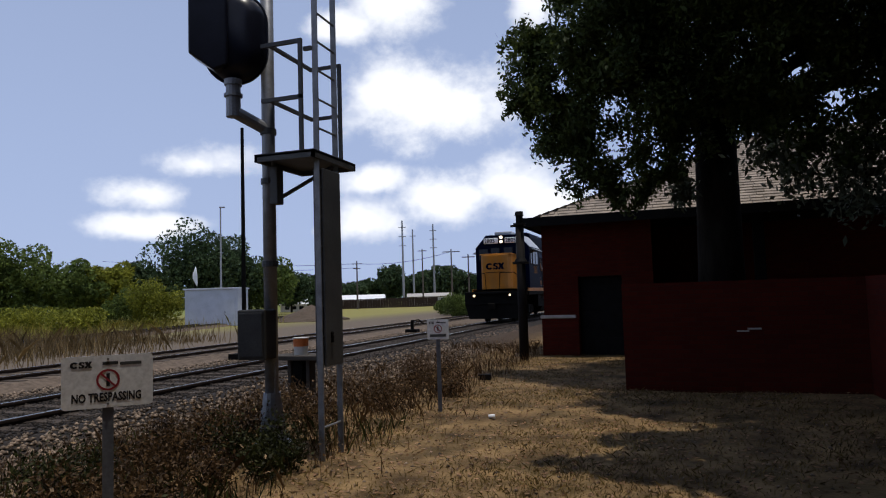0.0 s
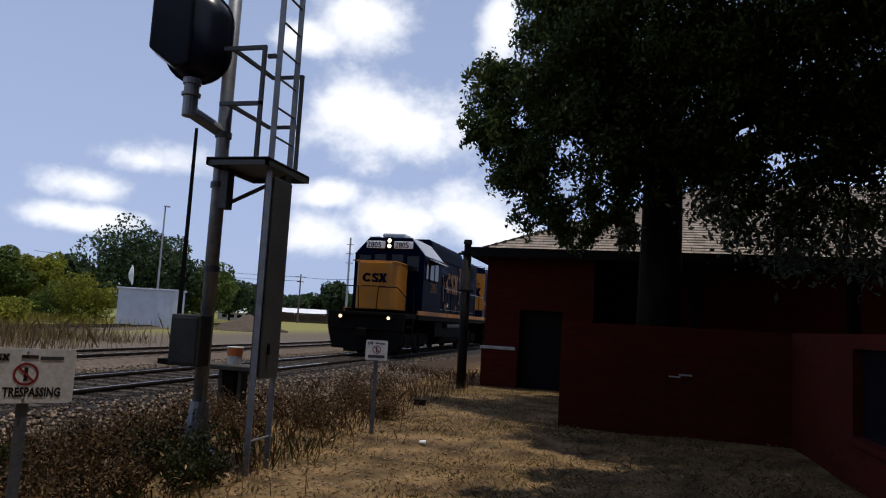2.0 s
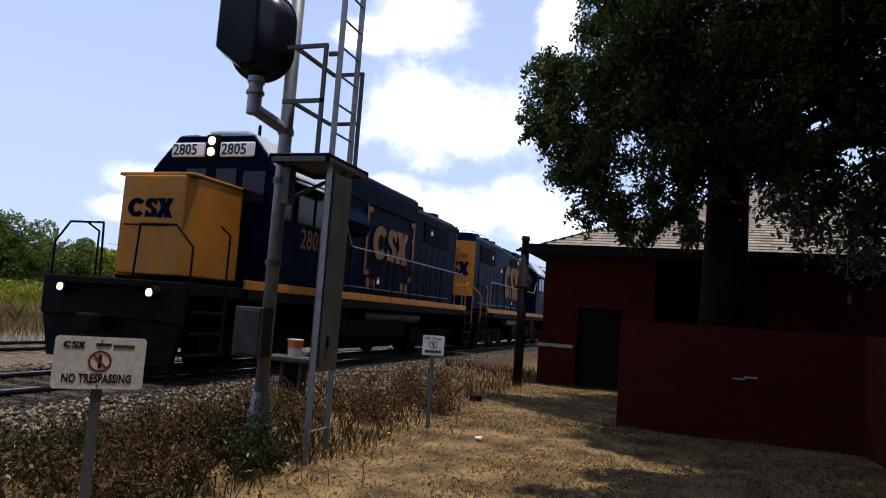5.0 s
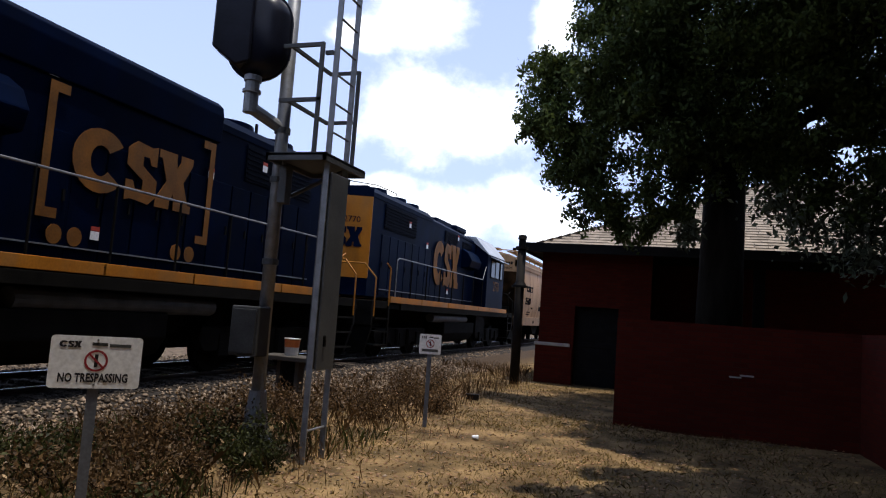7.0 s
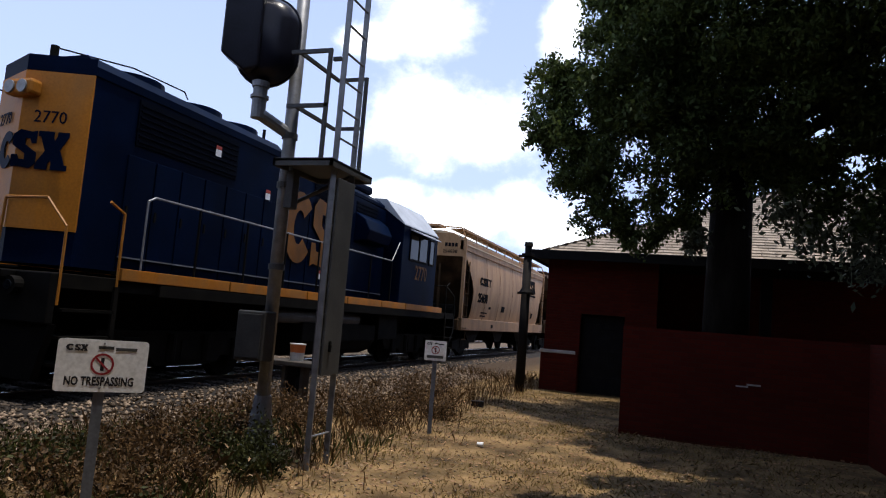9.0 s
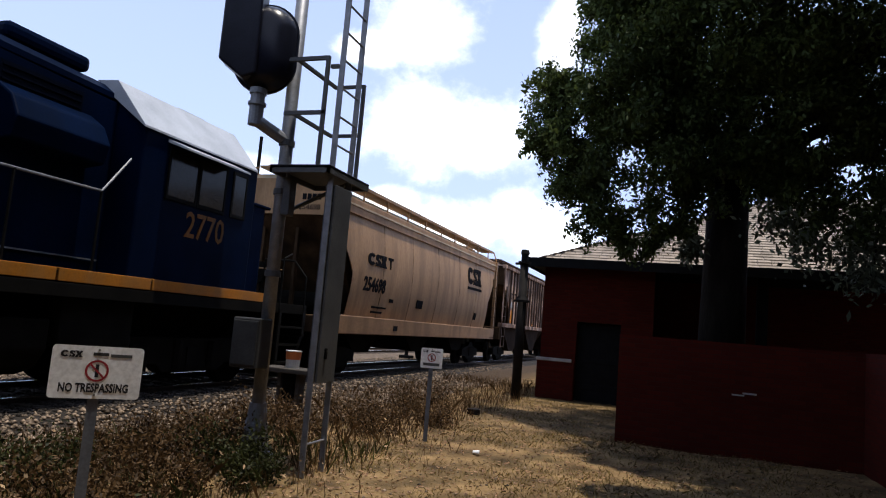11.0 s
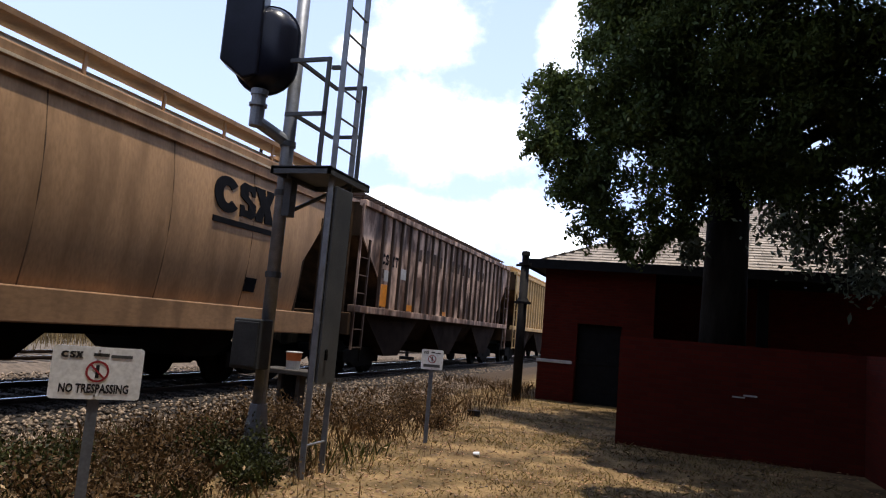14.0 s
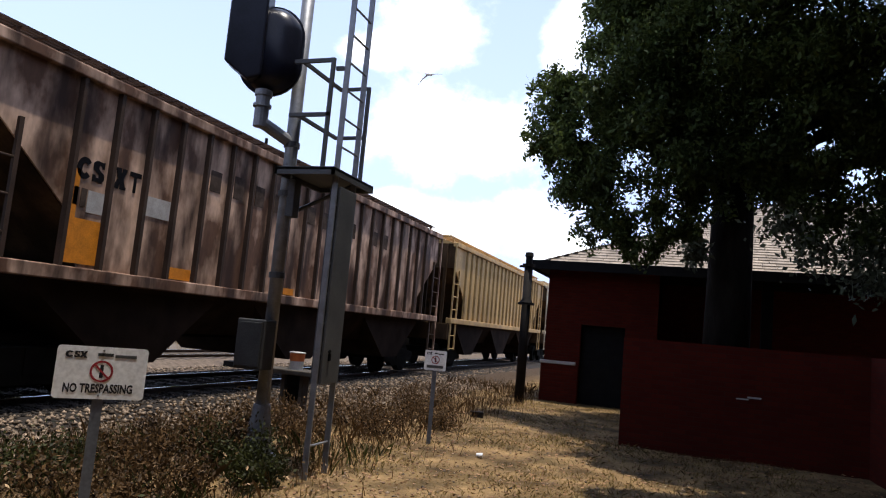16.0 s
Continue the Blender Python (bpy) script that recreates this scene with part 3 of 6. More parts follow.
    p = root("iron_post", "dark old cast-iron post with a collar, standing on grass", "post", (-3.57, 16.28, 0))
    b = B()
    rod(b, (0, 0, -0.1), (0, 0, 3.2), 0.115, 0.10, 14)
    part("shaft", b, M["ironpost"], p, smooth=True)
    b = B()
    rod(b, (0, 0, 2.28), (0, 0, 2.33), 0.2, 0.2, 16)
    rod(b, (0, 0, 2.33), (0, 0, 2.42), 0.16, 0.11, 16)
    part("collar", b, M["ironpost"], p)
    b = B()
    rod(b, (0, 0, 3.2), (0, 0, 3.26), 0.15, 0.15, 14)
    rod(b, (0, 0, 3.26), (0, 0, 3.44), 0.085, 0.085, 14)
    rod(b, (0, 0, 3.44), (0, 0, 3.54), 0.11, 0.09, 14)
    rod(b, (-0.22, 0, 3.2), (0, 0, 3.2), 0.03, 0.03, 8)
    part("cap", b, M["ironpost"], p)


iron_post()


# ---- signal mast with platform and ladder ----
def signal():
    s = root("railway_signal", "grey railway signal mast with black head, platform and ladder", "signal", (0, 0, 0))
    mx, my = -4.045, 6.27
    b = B()
    rod(b, (mx, my, -0.1), (mx, my, 6.6), 0.07, 0.07, 16)
    part("mast", b, M["galv"], s, "galvanised round steel mast", smooth=True)
    b = B()
    rod(b, (mx, my, -0.15), (mx, my, 0.12), 0.2, 0.2, 14)
    rod(b, (mx, my, 0.12), (mx, my, 0.62), 0.15, 0.085, 14)
    part("mast_base", b, M["galv"], s)
    for z in (2.82, 1.95, 3.35):
        b = B()
        rod(b, (mx, my, z - 0.03), (mx, my, z + 0.03), 0.085, 0.085, 14)
        part("clamp_band", b, M["greypaint"], s)
    # head on its elbow bracket
    hx, hy = -4.27, 5.98
    b = B()
    tube(b, [(mx, my, 3.37), (hx, hy, 3.53)], 0.066, 12)
    part("bracket_arm", b, M["galv"], s)
    b = B()
    rod(b, (hx, hy, 3.47), (hx, hy, 3.86), 0.074, 0.074, 14)
    rod(b, (hx, hy, 3.68), (hx, hy, 3.71), 0.095, 0.095, 14)
    rod(b, (hx, hy, 3.80), (hx, hy, 3.86), 0.09, 0.09, 14)
    part("bracket_elbow", b, M["galv"], s, "pale pipe elbow")
    turn = Matrix.Translation((hx, hy, 0)) @ Matrix.Rotation(radians(18), 4, "Z")
    w, z0, z1 = 0.34, 3.84, 4.84
    ring = [(w * math.cos(a), z0 + w + w * math.sin(a)) for a in np.linspace(math.pi, 2 * math.pi, 15)] + [(w * math.cos(a), z1 - w + w * math.sin(a)) for a in np.linspace(0, math.pi, 15)]
    b = B()
    prism(b, ring, "y", 0.10, 0.13)
    bmesh.ops.transform(b, matrix=turn, verts=b.verts)
    head = part("signal_background", b, M["sigblack"], s, "black rounded background plate")
    b = B()
    prism(b, [(-0.42, 4.12), (-0.16, 3.93), (-0.02, 3.98), (-0.02, 5.3), (-0.42, 5.3)], "y", -0.14, 0.098, 0.02)
    bmesh.ops.transform(b, matrix=turn, verts=b.verts)
    part("signal_housing", b, M["sigblack"], s, "black lamp housing, seen from behind")
    # bulging rear cover with rounded ends beside the housing
    b = B()
    cover = [(0.30, 0.095), (0.29, 0.03), (0.24, -0.05), (0.15, -0.10)]
    loops = []
    for r, y in cover:
        loops.append([b.verts.new((0.02 + r * math.cos(a), y, (z0 + 0.32 + r * math.sin(a)) if math.sin(a) <= 0 else (4.5 + r * math.sin(a)))) for a in np.linspace(0, 2 * math.pi, 32, endpoint=False)])
    for l0, l1 in zip(loops, loops[1:]):
        for i in range(32):
            b.faces.new((l0[i], l0[(i + 1) % 32], l1[(i + 1) % 32], l1[i]))
    b.faces.new(loops[-1])
    bmesh.ops.recalc_face_normals(b, faces=b.faces)
    bmesh.ops.transform(b, matrix=turn, verts=b.verts)
    part("rear_cover", b, M["sigblack"], s, "glossy black rounded rear cover", smooth=True)
    for z in (4.1, 4.3, 4.5):
        b = B()
        rod(b, (0, 0.13, z), (0, 0.42, z - 0.05), 0.09, 0.085, 14, cap=False)
        bmesh.ops.solidify(b, geom=b.faces, thickness=0.006)
        bmesh.ops.transform(b, matrix=turn, verts=b.verts)
        part("lamp_hood", b, M["sigblack"], s)
    # platform
    px0, px1, py0, py1, pz = -4.02, -3.34, 5.97, 6.9, 3.02
    b = B()
    box(b, px0, px1, py0, py1, pz, pz + 0.02)
    for a in ((px0, px0 + 0.03, py0, py1), (px1 - 0.03, px1, py0, py1), (px0, px1, py0, py0 + 0.03), (px0, px1, py1 - 0.03, py1)):
        box(b, *a, pz - 0.05, pz + 0.03)
    part("platform", b, M["greypaint"], s, "steel grating service platform")
    b = B()
    tube(b, [(mx, my + 0.05, pz - 0.42), (px1 - 0.1, my + 0.3, pz - 0.04)], 0.022, 6)
    part("platform_brace", b, M["greypaint"], s)
    b = B()
    box(b, mx + 0.04, mx + 0.14, my - 0.06, my + 0.06, pz - 0.45, pz - 0.05, 0.01)
    part("platform_bracket", b, M["greypaint"], s)
    # railing: near panel beside the mast, a side running back from it, a loop at the far end
    rx0, rx1, ry0, ry1 = -3.89, -3.51, 6.05, 6.94
    for z in (4.2, 3.62):
        b = B()
        box(b, mx + 0.06, rx1, ry0, ry0 + 0.035, z - 0.02, z + 0.02)
        part("near_rail", b, M["greypaint"], s)
        b = B()
        box(b, rx0 - 0.018, rx0 + 0.018, ry0 + 0.04, ry1, z - 0.018, z + 0.018)
        part("side_rail", b, M["greypaint"], s)
        b = B()
        box(b, rx0 + 0.02, rx1 - 0.04, ry1 - 0.035, ry1, z - 0.018, z + 0.018)
        part("far_rail", b, M["greypaint"], s)
    for y in (ry0, ry1 - 0.035):
        b = B()
        box(b, rx1 - 0.038, rx1, y, y + 0.035, pz, 4.18 if y == ry0 else 4.218)
        part("railing_post", b, M["greypaint"], s)
    b = B()
    box(b, rx1, -3.42, ry0 + 0.04, ry0 + 0.075, 4.1, 4.14)
    part("ladder_tie", b, M["greypaint"], s)
    # ladder in the plane along the track, with a locked climbing guard
    lx, ly0, ly1 = -3.39, 6.12, 6.52
    for y in (ly0, ly1):
        b = B()
        box(b, lx - 0.03, lx + 0.03, y - 0.008, y + 0.008, -0.1, 6.4)
        part("ladder_rail", b, M["galv"], s, "galvanised ladder side rail")
    b = B()
    rod(b, (lx, ly0, 0.3), (lx, ly1, 0.3), 0.012, n=8)
    rung = part("rung", b, M["galv"], s)
    for k in range(3, 20):
        o = new("rung", rung.data)
        o.parent, o.location.z = s, 0.3 * k
    b = B()
    box(b, lx + 0.032, lx + 0.06, ly0 + 0.02, ly1 - 0.02, 0.9, 2.88, 0.006)
    box(b, lx - 0.06, lx - 0.032, ly0 + 0.02, ly1 - 0.02, 0.9, 2.88, 0.006)
    g = part("climbing_guard", b, M["greypaint"], s, "grey sheet-steel climbing guard over the ladder")
    b = B()
    rod(b, (lx + 0.06, 6.25, 1.22), (lx + 0.075, 6.25, 1.22), 0.02, n=10)
    box(b, lx + 0.06, lx + 0.08, 6.235, 6.265, 1.13, 1.2)
    part("padlock", b, M["black"], g, "small dark padlock")
    # equipment box on the mast
    b = B()
    box(b, -4.24, -3.92, 5.96, 6.18, 0.98, 1.48, 0.015)
    c = part("equipment_box", b, M["darkbox"], s, "dull grey steel equipment box")
    b = B()
    box(b, -4.22, -3.94, 5.945, 5.958, 1.01, 1.45, 0.005)
    part("box_door", b, M["darkbox"], c)
    b = B()
    rod(b, (mx + 0.05, my - 0.02, 0.0), (mx + 0.05, my - 0.02, 1.0), 0.025, n=8)
    part("conduit", b, M["galv"], s)


signal()


# ---- second thin mast beyond the tracks ----
def slim_mast():
    p = root("slim_mast", "slender dark steel mast beyond the signal", "mast", (-12.2, 17.5, -0.1))
    b = B()
    rod(b, (0, 0, -0.3), (0, 0, 6.9), 0.075, 0.05, 10)
    part("pole", b, M["black"], p)


slim_mast()


# ---- the company's mark ----
def mark_outlines():
    """Three plain shapes in a unit square: a broken ring, a stepped block and an hourglass."""
    n = 18
    ang = [radians(38 + 284 * i / n) for i in range(n + 1)]
    ring = [(0.2 + 0.2 * math.cos(a), 0.5 + 0.5 * math.sin(a)) for a in ang] + [(0.2 + 0.075 * math.cos(a), 0.5 + 0.24 * math.sin(a)) for a in ang[::-1]]
    block = [(0.40, 0), (0.45, 0.04), (0.60, 0), (0.66, 0.14), (0.66, 0.42), (0.53, 0.62), (0.53, 0.78), (0.58, 0.78), (0.60, 0.66), (0.65, 0.66), (0.65, 1), (0.60, 0.96), (0.47, 1), (0.40, 0.86), (0.40, 0.58), (0.54, 0.38),
             (0.54, 0.22), (0.48, 0.22), (0.46, 0.34), (0.40, 0.34)]
    glass = [(0.665, 1), (0.83, 1), (0.83, 0.88), (0.84, 0.74), (0.87, 0.88), (0.87, 1), (0.99, 1), (0.99, 0.88), (0.91, 0.52), (0.97, 0.14), (1.0, 0.14), (1.0, 0), (0.83, 0), (0.83, 0.14), (0.82, 0.28), (0.79, 0.14), (0.79, 0), (0.66, 0), (0.66, 0.14),
             (0.75, 0.48), (0.69, 0.86), (0.665, 0.86)]
    return [ring, block, glass]


def mark_plates(name, parent, mat, m, w, h, t, which=(0, 1, 2)):
    """The mark as thin plates; m places its lower left corner, reading along x, standing along z, facing -y."""
    for k in which:
        b = B()
        prism(b, [(u * w, v * h) for u, v in mark_outlines()[k]], "y", -t, 0)
        bmesh.ops.transform(b, matrix=m, verts=b.verts)
        part(name, b, mat, parent)


# ---- notices ----
def notice(x, y, top, w, h, turn, label, near):
    s = root("warning_sign", label, "sign", (x, y, 0), group="no trespassing signs", rz=turn)
    b = B()
    prism(b, [(-0.028, -0.02), (0.028, -0.02), (0.028, -0.012), (0.012, -0.012), (0.012, 0.012), (-0.012, 0.012), (-0.012, -0.012), (-0.028, -0.012)], "z", -0.1, top - 0.03)
    bmesh.ops.translate(b, verts=b.verts, vec=(0, 0.024, 0))
    part("sign_post", b, M["postgrey"], s, "dull grey steel channel post")
    b = B()
    r, pts = 0.02, []
    for cx, cz, a0 in ((w / 2 - r, top - r, 0), (-w / 2 + r, top - r, 90), (-w / 2 + r, top - h + r, 180), (w / 2 - r, top - h + r, 270)):
        pts += [(cx + r * math.cos(radians(a0 + k)), cz + r * math.sin(radians(a0 + k))) for k in (0, 30, 60, 90)]
    prism(b, pts, "y", -0.003, 0.0)
    p = part("sign_panel", b, M["white"], s, "white metal panel with rounded corners")
    face = Matrix.Translation((0, -0.0035, 0)) @ Matrix.Rotation(radians(90), 4, "X")

    def bar(nm, u0, u1, v0, v1, mat):
        bb = B()
        box(bb, u0 * w, u1 * w, -0.0045, -0.0032, top - h + v0 * h, top - h + v1 * h)
        return part(nm, bb, mat, p)
    # the company's mark as three plain dark shapes, then a worn unreadable line
    mark_plates("mark_block", p, M["ink"], Matrix.Translation((-0.41 * w, -0.0032, top - h + 0.775 * h)), 0.235 * w, 0.125 * h, 0.0012)
    bar("worn_line", -0.06, 0.11, 0.82, 0.88, M["darkbox"])
    bar("worn_line", 0.13, 0.37, 0.8, 0.86, M["greypaint"])
    if near:
        words("lettering", "NO TRESPASSING", 0.066, M["ink"], p, face @ Matrix.Translation((-0.395 * w, top - h + 0.125 * h, 0)), 0.0008, 0.67, 0.0022)
    else:
        bar("text_bar", -0.38, 0.38, 0.12, 0.26, M["greypaint"])
    bb = B()
    cz, R = top - h * 0.47, 0.2 * h
    n = 28
    for r0, r1 in ((R * 0.84, R * 1.04),):
        ins = [bb.verts.new((r0 * math.cos(6.2832 * i / n), -0.0042, cz + r0 * math.sin(6.2832 * i / n))) for i in range(n)]
        out = [bb.verts.new((r1 * math.cos(6.2832 * i / n), -0.0042, cz + r1 * math.sin(6.2832 * i / n))) for i in range(n)]
        for i in range(n):
            bb.faces.new((ins[i], out[i], out[(i + 1) % n], ins[(i + 1) % n]))
    part("prohibition_ring", bb, M["red"], p, "red prohibition ring")
    bb = B()
    box(bb, -0.005, 0.005, -0.0046, -0.004, -R * 0.9, R * 0.9)
    bmesh.ops.rotate(bb, verts=bb.verts, matrix=Matrix.Rotation(radians(-45), 3, "Y"))
    bmesh.ops.translate(bb, verts=bb.verts, vec=(0, 0, cz))
    part("slash", bb, M["red"], p)
    bb = B()
    box(bb, -0.009, 0.009, -0.0040, -0.0034, cz - R * 0.62, cz + R * 0.62)
    part("symbol_bar", bb, M["ink"], p)
    for z in (top - 0.02, top - h + 0.02):
        bb = B()
        rod(bb, (0, -0.0035, z), (0, -0.009, z), 0.006, n=8)
        part("bolt", bb, M["galv"], p)
    return s


notice(-3.02, 3.06, 1.285, 0.457, 0.285, 44.6, "white no trespassing sign on a steel post", True)
notice(-3.16, 8.98, 1.245, 0.295, 0.27, 19.0, "small white warning sign on a thin post", False)


# ---- stand with a paint bucket ----
def stand():
    s = root("concrete_stand", "rough concrete slab stand on short legs", "stand", (-6.08, 10.3, 0))
    b = B()
    box(b, -0.48, 0.62, -0.25, 0.25, 0.58, 0.66, 0.015)
    part("slab", b, M["concrete"], s)
    for x, m, w in ((0.0, "black", 0.09), (-0.16, "concrete", 0.035), (0.19, "concrete", 0.035)):
        b = B()
        box(b, x - w, x + w, -0.1, 0.1, -0.1, 0.58, 0.008)
        part("leg", b, M[m], s)
    k = root("bucket", "orange and white plastic bucket on the concrete stand", "bucket", (-6.07, 10.3, 0.66))
    b = B()
    rod(b, (0, 0, 0), (0, 0, 0.14), 0.11, 0.12, 18)
    part("lower_body", b, M["bucket_w"], k, "off-white lower half")
    b = B()
    rod(b, (0, 0, 0.14), (0, 0, 0.27), 0.121, 0.13, 18)
    part("upper_body", b, M["bucket_o"], k, "orange band")
    b = B()
    rod(b, (0, 0, 0.27), (0, 0, 0.285), 0.138, 0.138, 18)
    part("rim", b, M["bucket_w"], k)


stand()


# ---- rolling stock ----
def wheelset(parent, y, r=0.46):
    b = B()
    rod(b, (-0.75, 0, 0), (0.75, 0, 0), 0.07, n=10)
    ax = part("axle", b, M["under"], parent)
    ax.location = (0, y, r)
    for s in (-1, 1):
        b = B()
        rod(b, (s * 0.69, 0, 0), (s * 0.83, 0, 0), r - 0.006, r - 0.006, 24)
        rod(b, (s * 0.66, 0, 0), (s * 0.69, 0, 0), r + 0.02, r + 0.02, 24)
        rod(b, (s * 0.83, 0, 0), (s * 0.87, 0, 0), r * 0.35, r * 0.3, 16)
        part("wheel", b, M["under"], ax)
    return ax


def bogie(parent, y, base, r, loco):
    b = B()
    for s in (-1, 1):
        x0, x1 = sorted((s * 0.92, s * 1.08))
        if loco:
            prism(b, [(y - base / 2 - 0.75, 0.62), (y - base / 2 - 0.6, 0.42), (y - base / 2 + 0.45, 0.42), (y - 0.75, 0.28), (y + 0.75, 0.28), (y + base / 2 - 0.45, 0.42), (y + base / 2 + 0.6, 0.42),
                      (y + base / 2 + 0.75, 0.62), (y + base / 2 + 0.7, 0.86), (y - base / 2 - 0.7, 0.86)], "x", x0, x1, 0.02)
            for a in (-base / 2, base / 2):
                box(b, x0 - 0.02, x1 + 0.06, y + a - 0.19, y + a + 0.19, r - 0.2, r + 0.24, 0.03)
            for a in (-0.45, 0.45):
                rod(b, (s * 1.05, y + a, 0.35), (s * 1.05, y + a, 0.82), 0.11, 0.11, 10)
        else:
            prism(b, [(y - base / 2 - 0.22, r - 0.12), (y - base / 2 + 0.2, r - 0.12), (y - 0.45, 0.2), (y + 0.45, 0.2), (y + base / 2 - 0.2, r - 0.12), (y + base / 2 + 0.22, r - 0.12),
                      (y + base / 2 + 0.22, r + 0.16), (y + 0.4, 0.72), (y - 0.4, 0.72), (y - base / 2 - 0.22, r + 0.16)], "x", x0, x1, 0.02)
    box(b, -1.1, 1.1, y - 0.2, y + 0.2, 0.35, 0.7)
    t = part("bogie_frame", b, M["under"], parent, "black cast-steel bogie frame")
    for a in (-base / 2, base / 2):
        wheelset(parent, y + a, r)
    return t


def coupler(parent, y, d):
    b = B()
    box(b, -0.12, 0.12, min(y, y + d * 0.7), max(y, y + d * 0.7), 0.74, 0.98, 0.02)
    box(b, -0.2, 0.14, min(y + d * 0.45, y + d * 0.75), max(y + d * 0.45, y + d * 0.75), 0.7, 1.02, 0.04)
    part("coupler", b, M["under"], parent)


def plate_on_side(bm, x, pts, t=0.008):
    """A flat shape of thickness t on a plane x = const, drawn by (y, z) points."""
    prism(bm, pts, "x", x, x + t)


def mark_blocks(name, parent, x, y0, y1, z0, z1, mat, t=0.01):
    """The company's mark on a side wall, reading from outside."""
    turn = Matrix.Translation((x, y0 if x > 0 else y1, z0)) @ Matrix.Rotation(radians(90 if x > 0 else -90), 4, "Z")
    mark_plates(name, parent, mat, turn, y1 - y0, z1 - z0, t)


def side_matrix(side, y, z, x):
    """Places lettering on a side wall so that it reads from outside: side +1 faces +x."""
    m = Matrix(((0, 0, 1, 0), (1, 0, 0, 0), (0, 1, 0, 0), (0, 0, 0, 1))) if side > 0 else Matrix(((0, 0, -1, 0), (-1, 0, 0, 0), (0, 1, 0, 0), (0, 0, 0, 1)))
    return Matrix.Translation((x, y, z)) @ m


def locomotive(number, bracketed, lit, label, nose_mat):
    """A four-axle road switcher; its nose points along its own +y, y = 0 at mid length."""
    L = root("locomotive", label, "locomotive", (0, 0, 0), group="locomotives")
    # the leading locomotive takes the navy with shade put into it
    navy, yel, worn = M["navy_shaded" if bracketed else "navy"], M["yellow"], M["worn_yellow"]
    # underframe with yellow sill stripe
    b = B()
    box(b, -1.5, 1.5, -8.4, 8.1, 1.42, 1.62, 0.01)
    part("underframe", b, M["under"], L)
    for s in (-1, 1):
        x0, x1 = sorted((s * 1.5, s * 1.56))
        for ya, yb in ((-7.4, -4.9), (-4.86, -2.2), (-2.16, -0.3), (-0.26, 1.7), (1.74, 3.4), (3.44, 6.6)):
            b = B()
            box(b, x0, x1, ya, yb, 1.60, 1.77, 0.006)
            part("sill_stripe", b, yel, L, "yellow side sill")
        b = B()
        box(b, x0, x1, -6.6, 6.5, 1.40, 1.58, 0.006)
        part("side_sill", b, M["under"], L)
        b = B()
        box(b, *sorted((s * 0.95, s * 1.54)), -7.0, 6.6, 1.7, 1.74)
        part("walkway", b, M["under"], L)
    # centre frame with piping, battery boxes, fuel tank, air reservoirs
    b = B()
    box(b, -0.55, 0.55, -7.6, 7.6, 0.7, 1.42, 0.02)
    part("centre_frame", b, M["under"], L)
    for s in (-1, 1):
        b = B()
        box(b, *sorted((s * 0.95, s * 1.4)), 2.0, 3.3, 0.72, 1.4, 0.02)
        part("battery_box", b, M["under"], L)
    b = B()
    prism(b, [(-1.2, 0.45), (-0.9, 0.33), (0.9, 0.33), (1.2, 0.45), (1.36, 0.7), (1.36, 1.1), (-1.36, 1.1), (-1.36, 0.7)], "y", -1.9, 1.9, 0.03)
    part("fuel_tank", b, M["under"], L)
    for s in (-1, 1):
        b = B()
        rod(b, (s * 1.22, -3.1, 1.22), (s * 1.22, 0.9, 1.22), 0.15, 0.15, 16)
        part("air_reservoir", b, M["reservoir"], L, "dusty grey air reservoir")
    for y in (-5.2, 5.2):
        bogie(L, y, 2.74, 0.51, True)
    # long hood with chamfered roof edge and rear corners
    def hood_section(w, top, ch):
        return [(-w, 1.74), (w, 1.74), (w, top - ch), (w - ch, top), (-w + ch, top), (-w, top - ch)]
    b = B()
    prism(b, [(-0.9, -7.7), (0.0, -8.05), (0.9, -7.7), (0.9, -0.6), (-0.9, -0.6)], "z", 1.74, 4.36, 0.0)
    part("long_hood", b, navy, L, "dark blue long hood")
    b = B()
    box(b, -0.92, 0.92, -0.6, 2.95, 1.74, 4.3)
    part("electrical_hood", b, navy, L)
    hump = -3.3 if bracketed else -2.6
    b = B()
    prism(b, [(-0.92, 4.36), (0.92, 4.36), (0.92, 4.48), (0.7, 4.66), (-0.7, 4.66), (-0.92, 4.48)], "y", -7.7, hump)
    prism(b, [(0.0, -8.07), (0.92, -7.7), (-0.92, -7.7)], "z", 4.36, 4.58)
    part("radiator_roof", b, navy, L, "blue flared radiator roof")
    b = B()
    prism(b, [(-0.86, 4.36), (0.86, 4.36), (0.86, 4.44), (0.66, 4.58), (-0.66, 4.58), (-0.86, 4.44)], "y", -2.59, 2.95)
    part("hood_roof", b, navy, L)
    if bracketed:
        b = B()
        prism(b, [(-0.96, 4.1), (0.96, 4.1), (0.985, 4.56), (0.95, 4.72), (0.82, 4.82), (-0.82, 4.82), (-0.95, 4.72), (-0.985, 4.56)], "y", hump, 2.9, 0.02)
        part("brake_hatch", b, navy, L, "raised dark blue roof hatch with rounded shoulders")
    b = B()
    prism(b, [(-0.915, -7.69), (-0.915, -7.715), (0.0, -8.075), (0.915, -7.715), (0.915, -7.69), (0.0, -8.055)], "z", 2.2, 4.35)
    part("rear_panel", b, yel, L, "yellow rear end of the hood")
    # grilles, fans, doors
    for s in (-1, 1):
        for ya, yb, za, zb in ((-6.8, -4.2, 3.62, 4.3),) if bracketed else ((-6.8, -4.2, 3.62, 4.3), (-1.2, 0.3, 3.9, 4.28), (1.0, 2.3, 3.5, 4.15)):
            b = B()
            box(b, *sorted((s * 0.915, s * 0.93)), ya, yb, za, zb)
            g = part("grille", b, M["grille"], L, "black louvred intake grille")
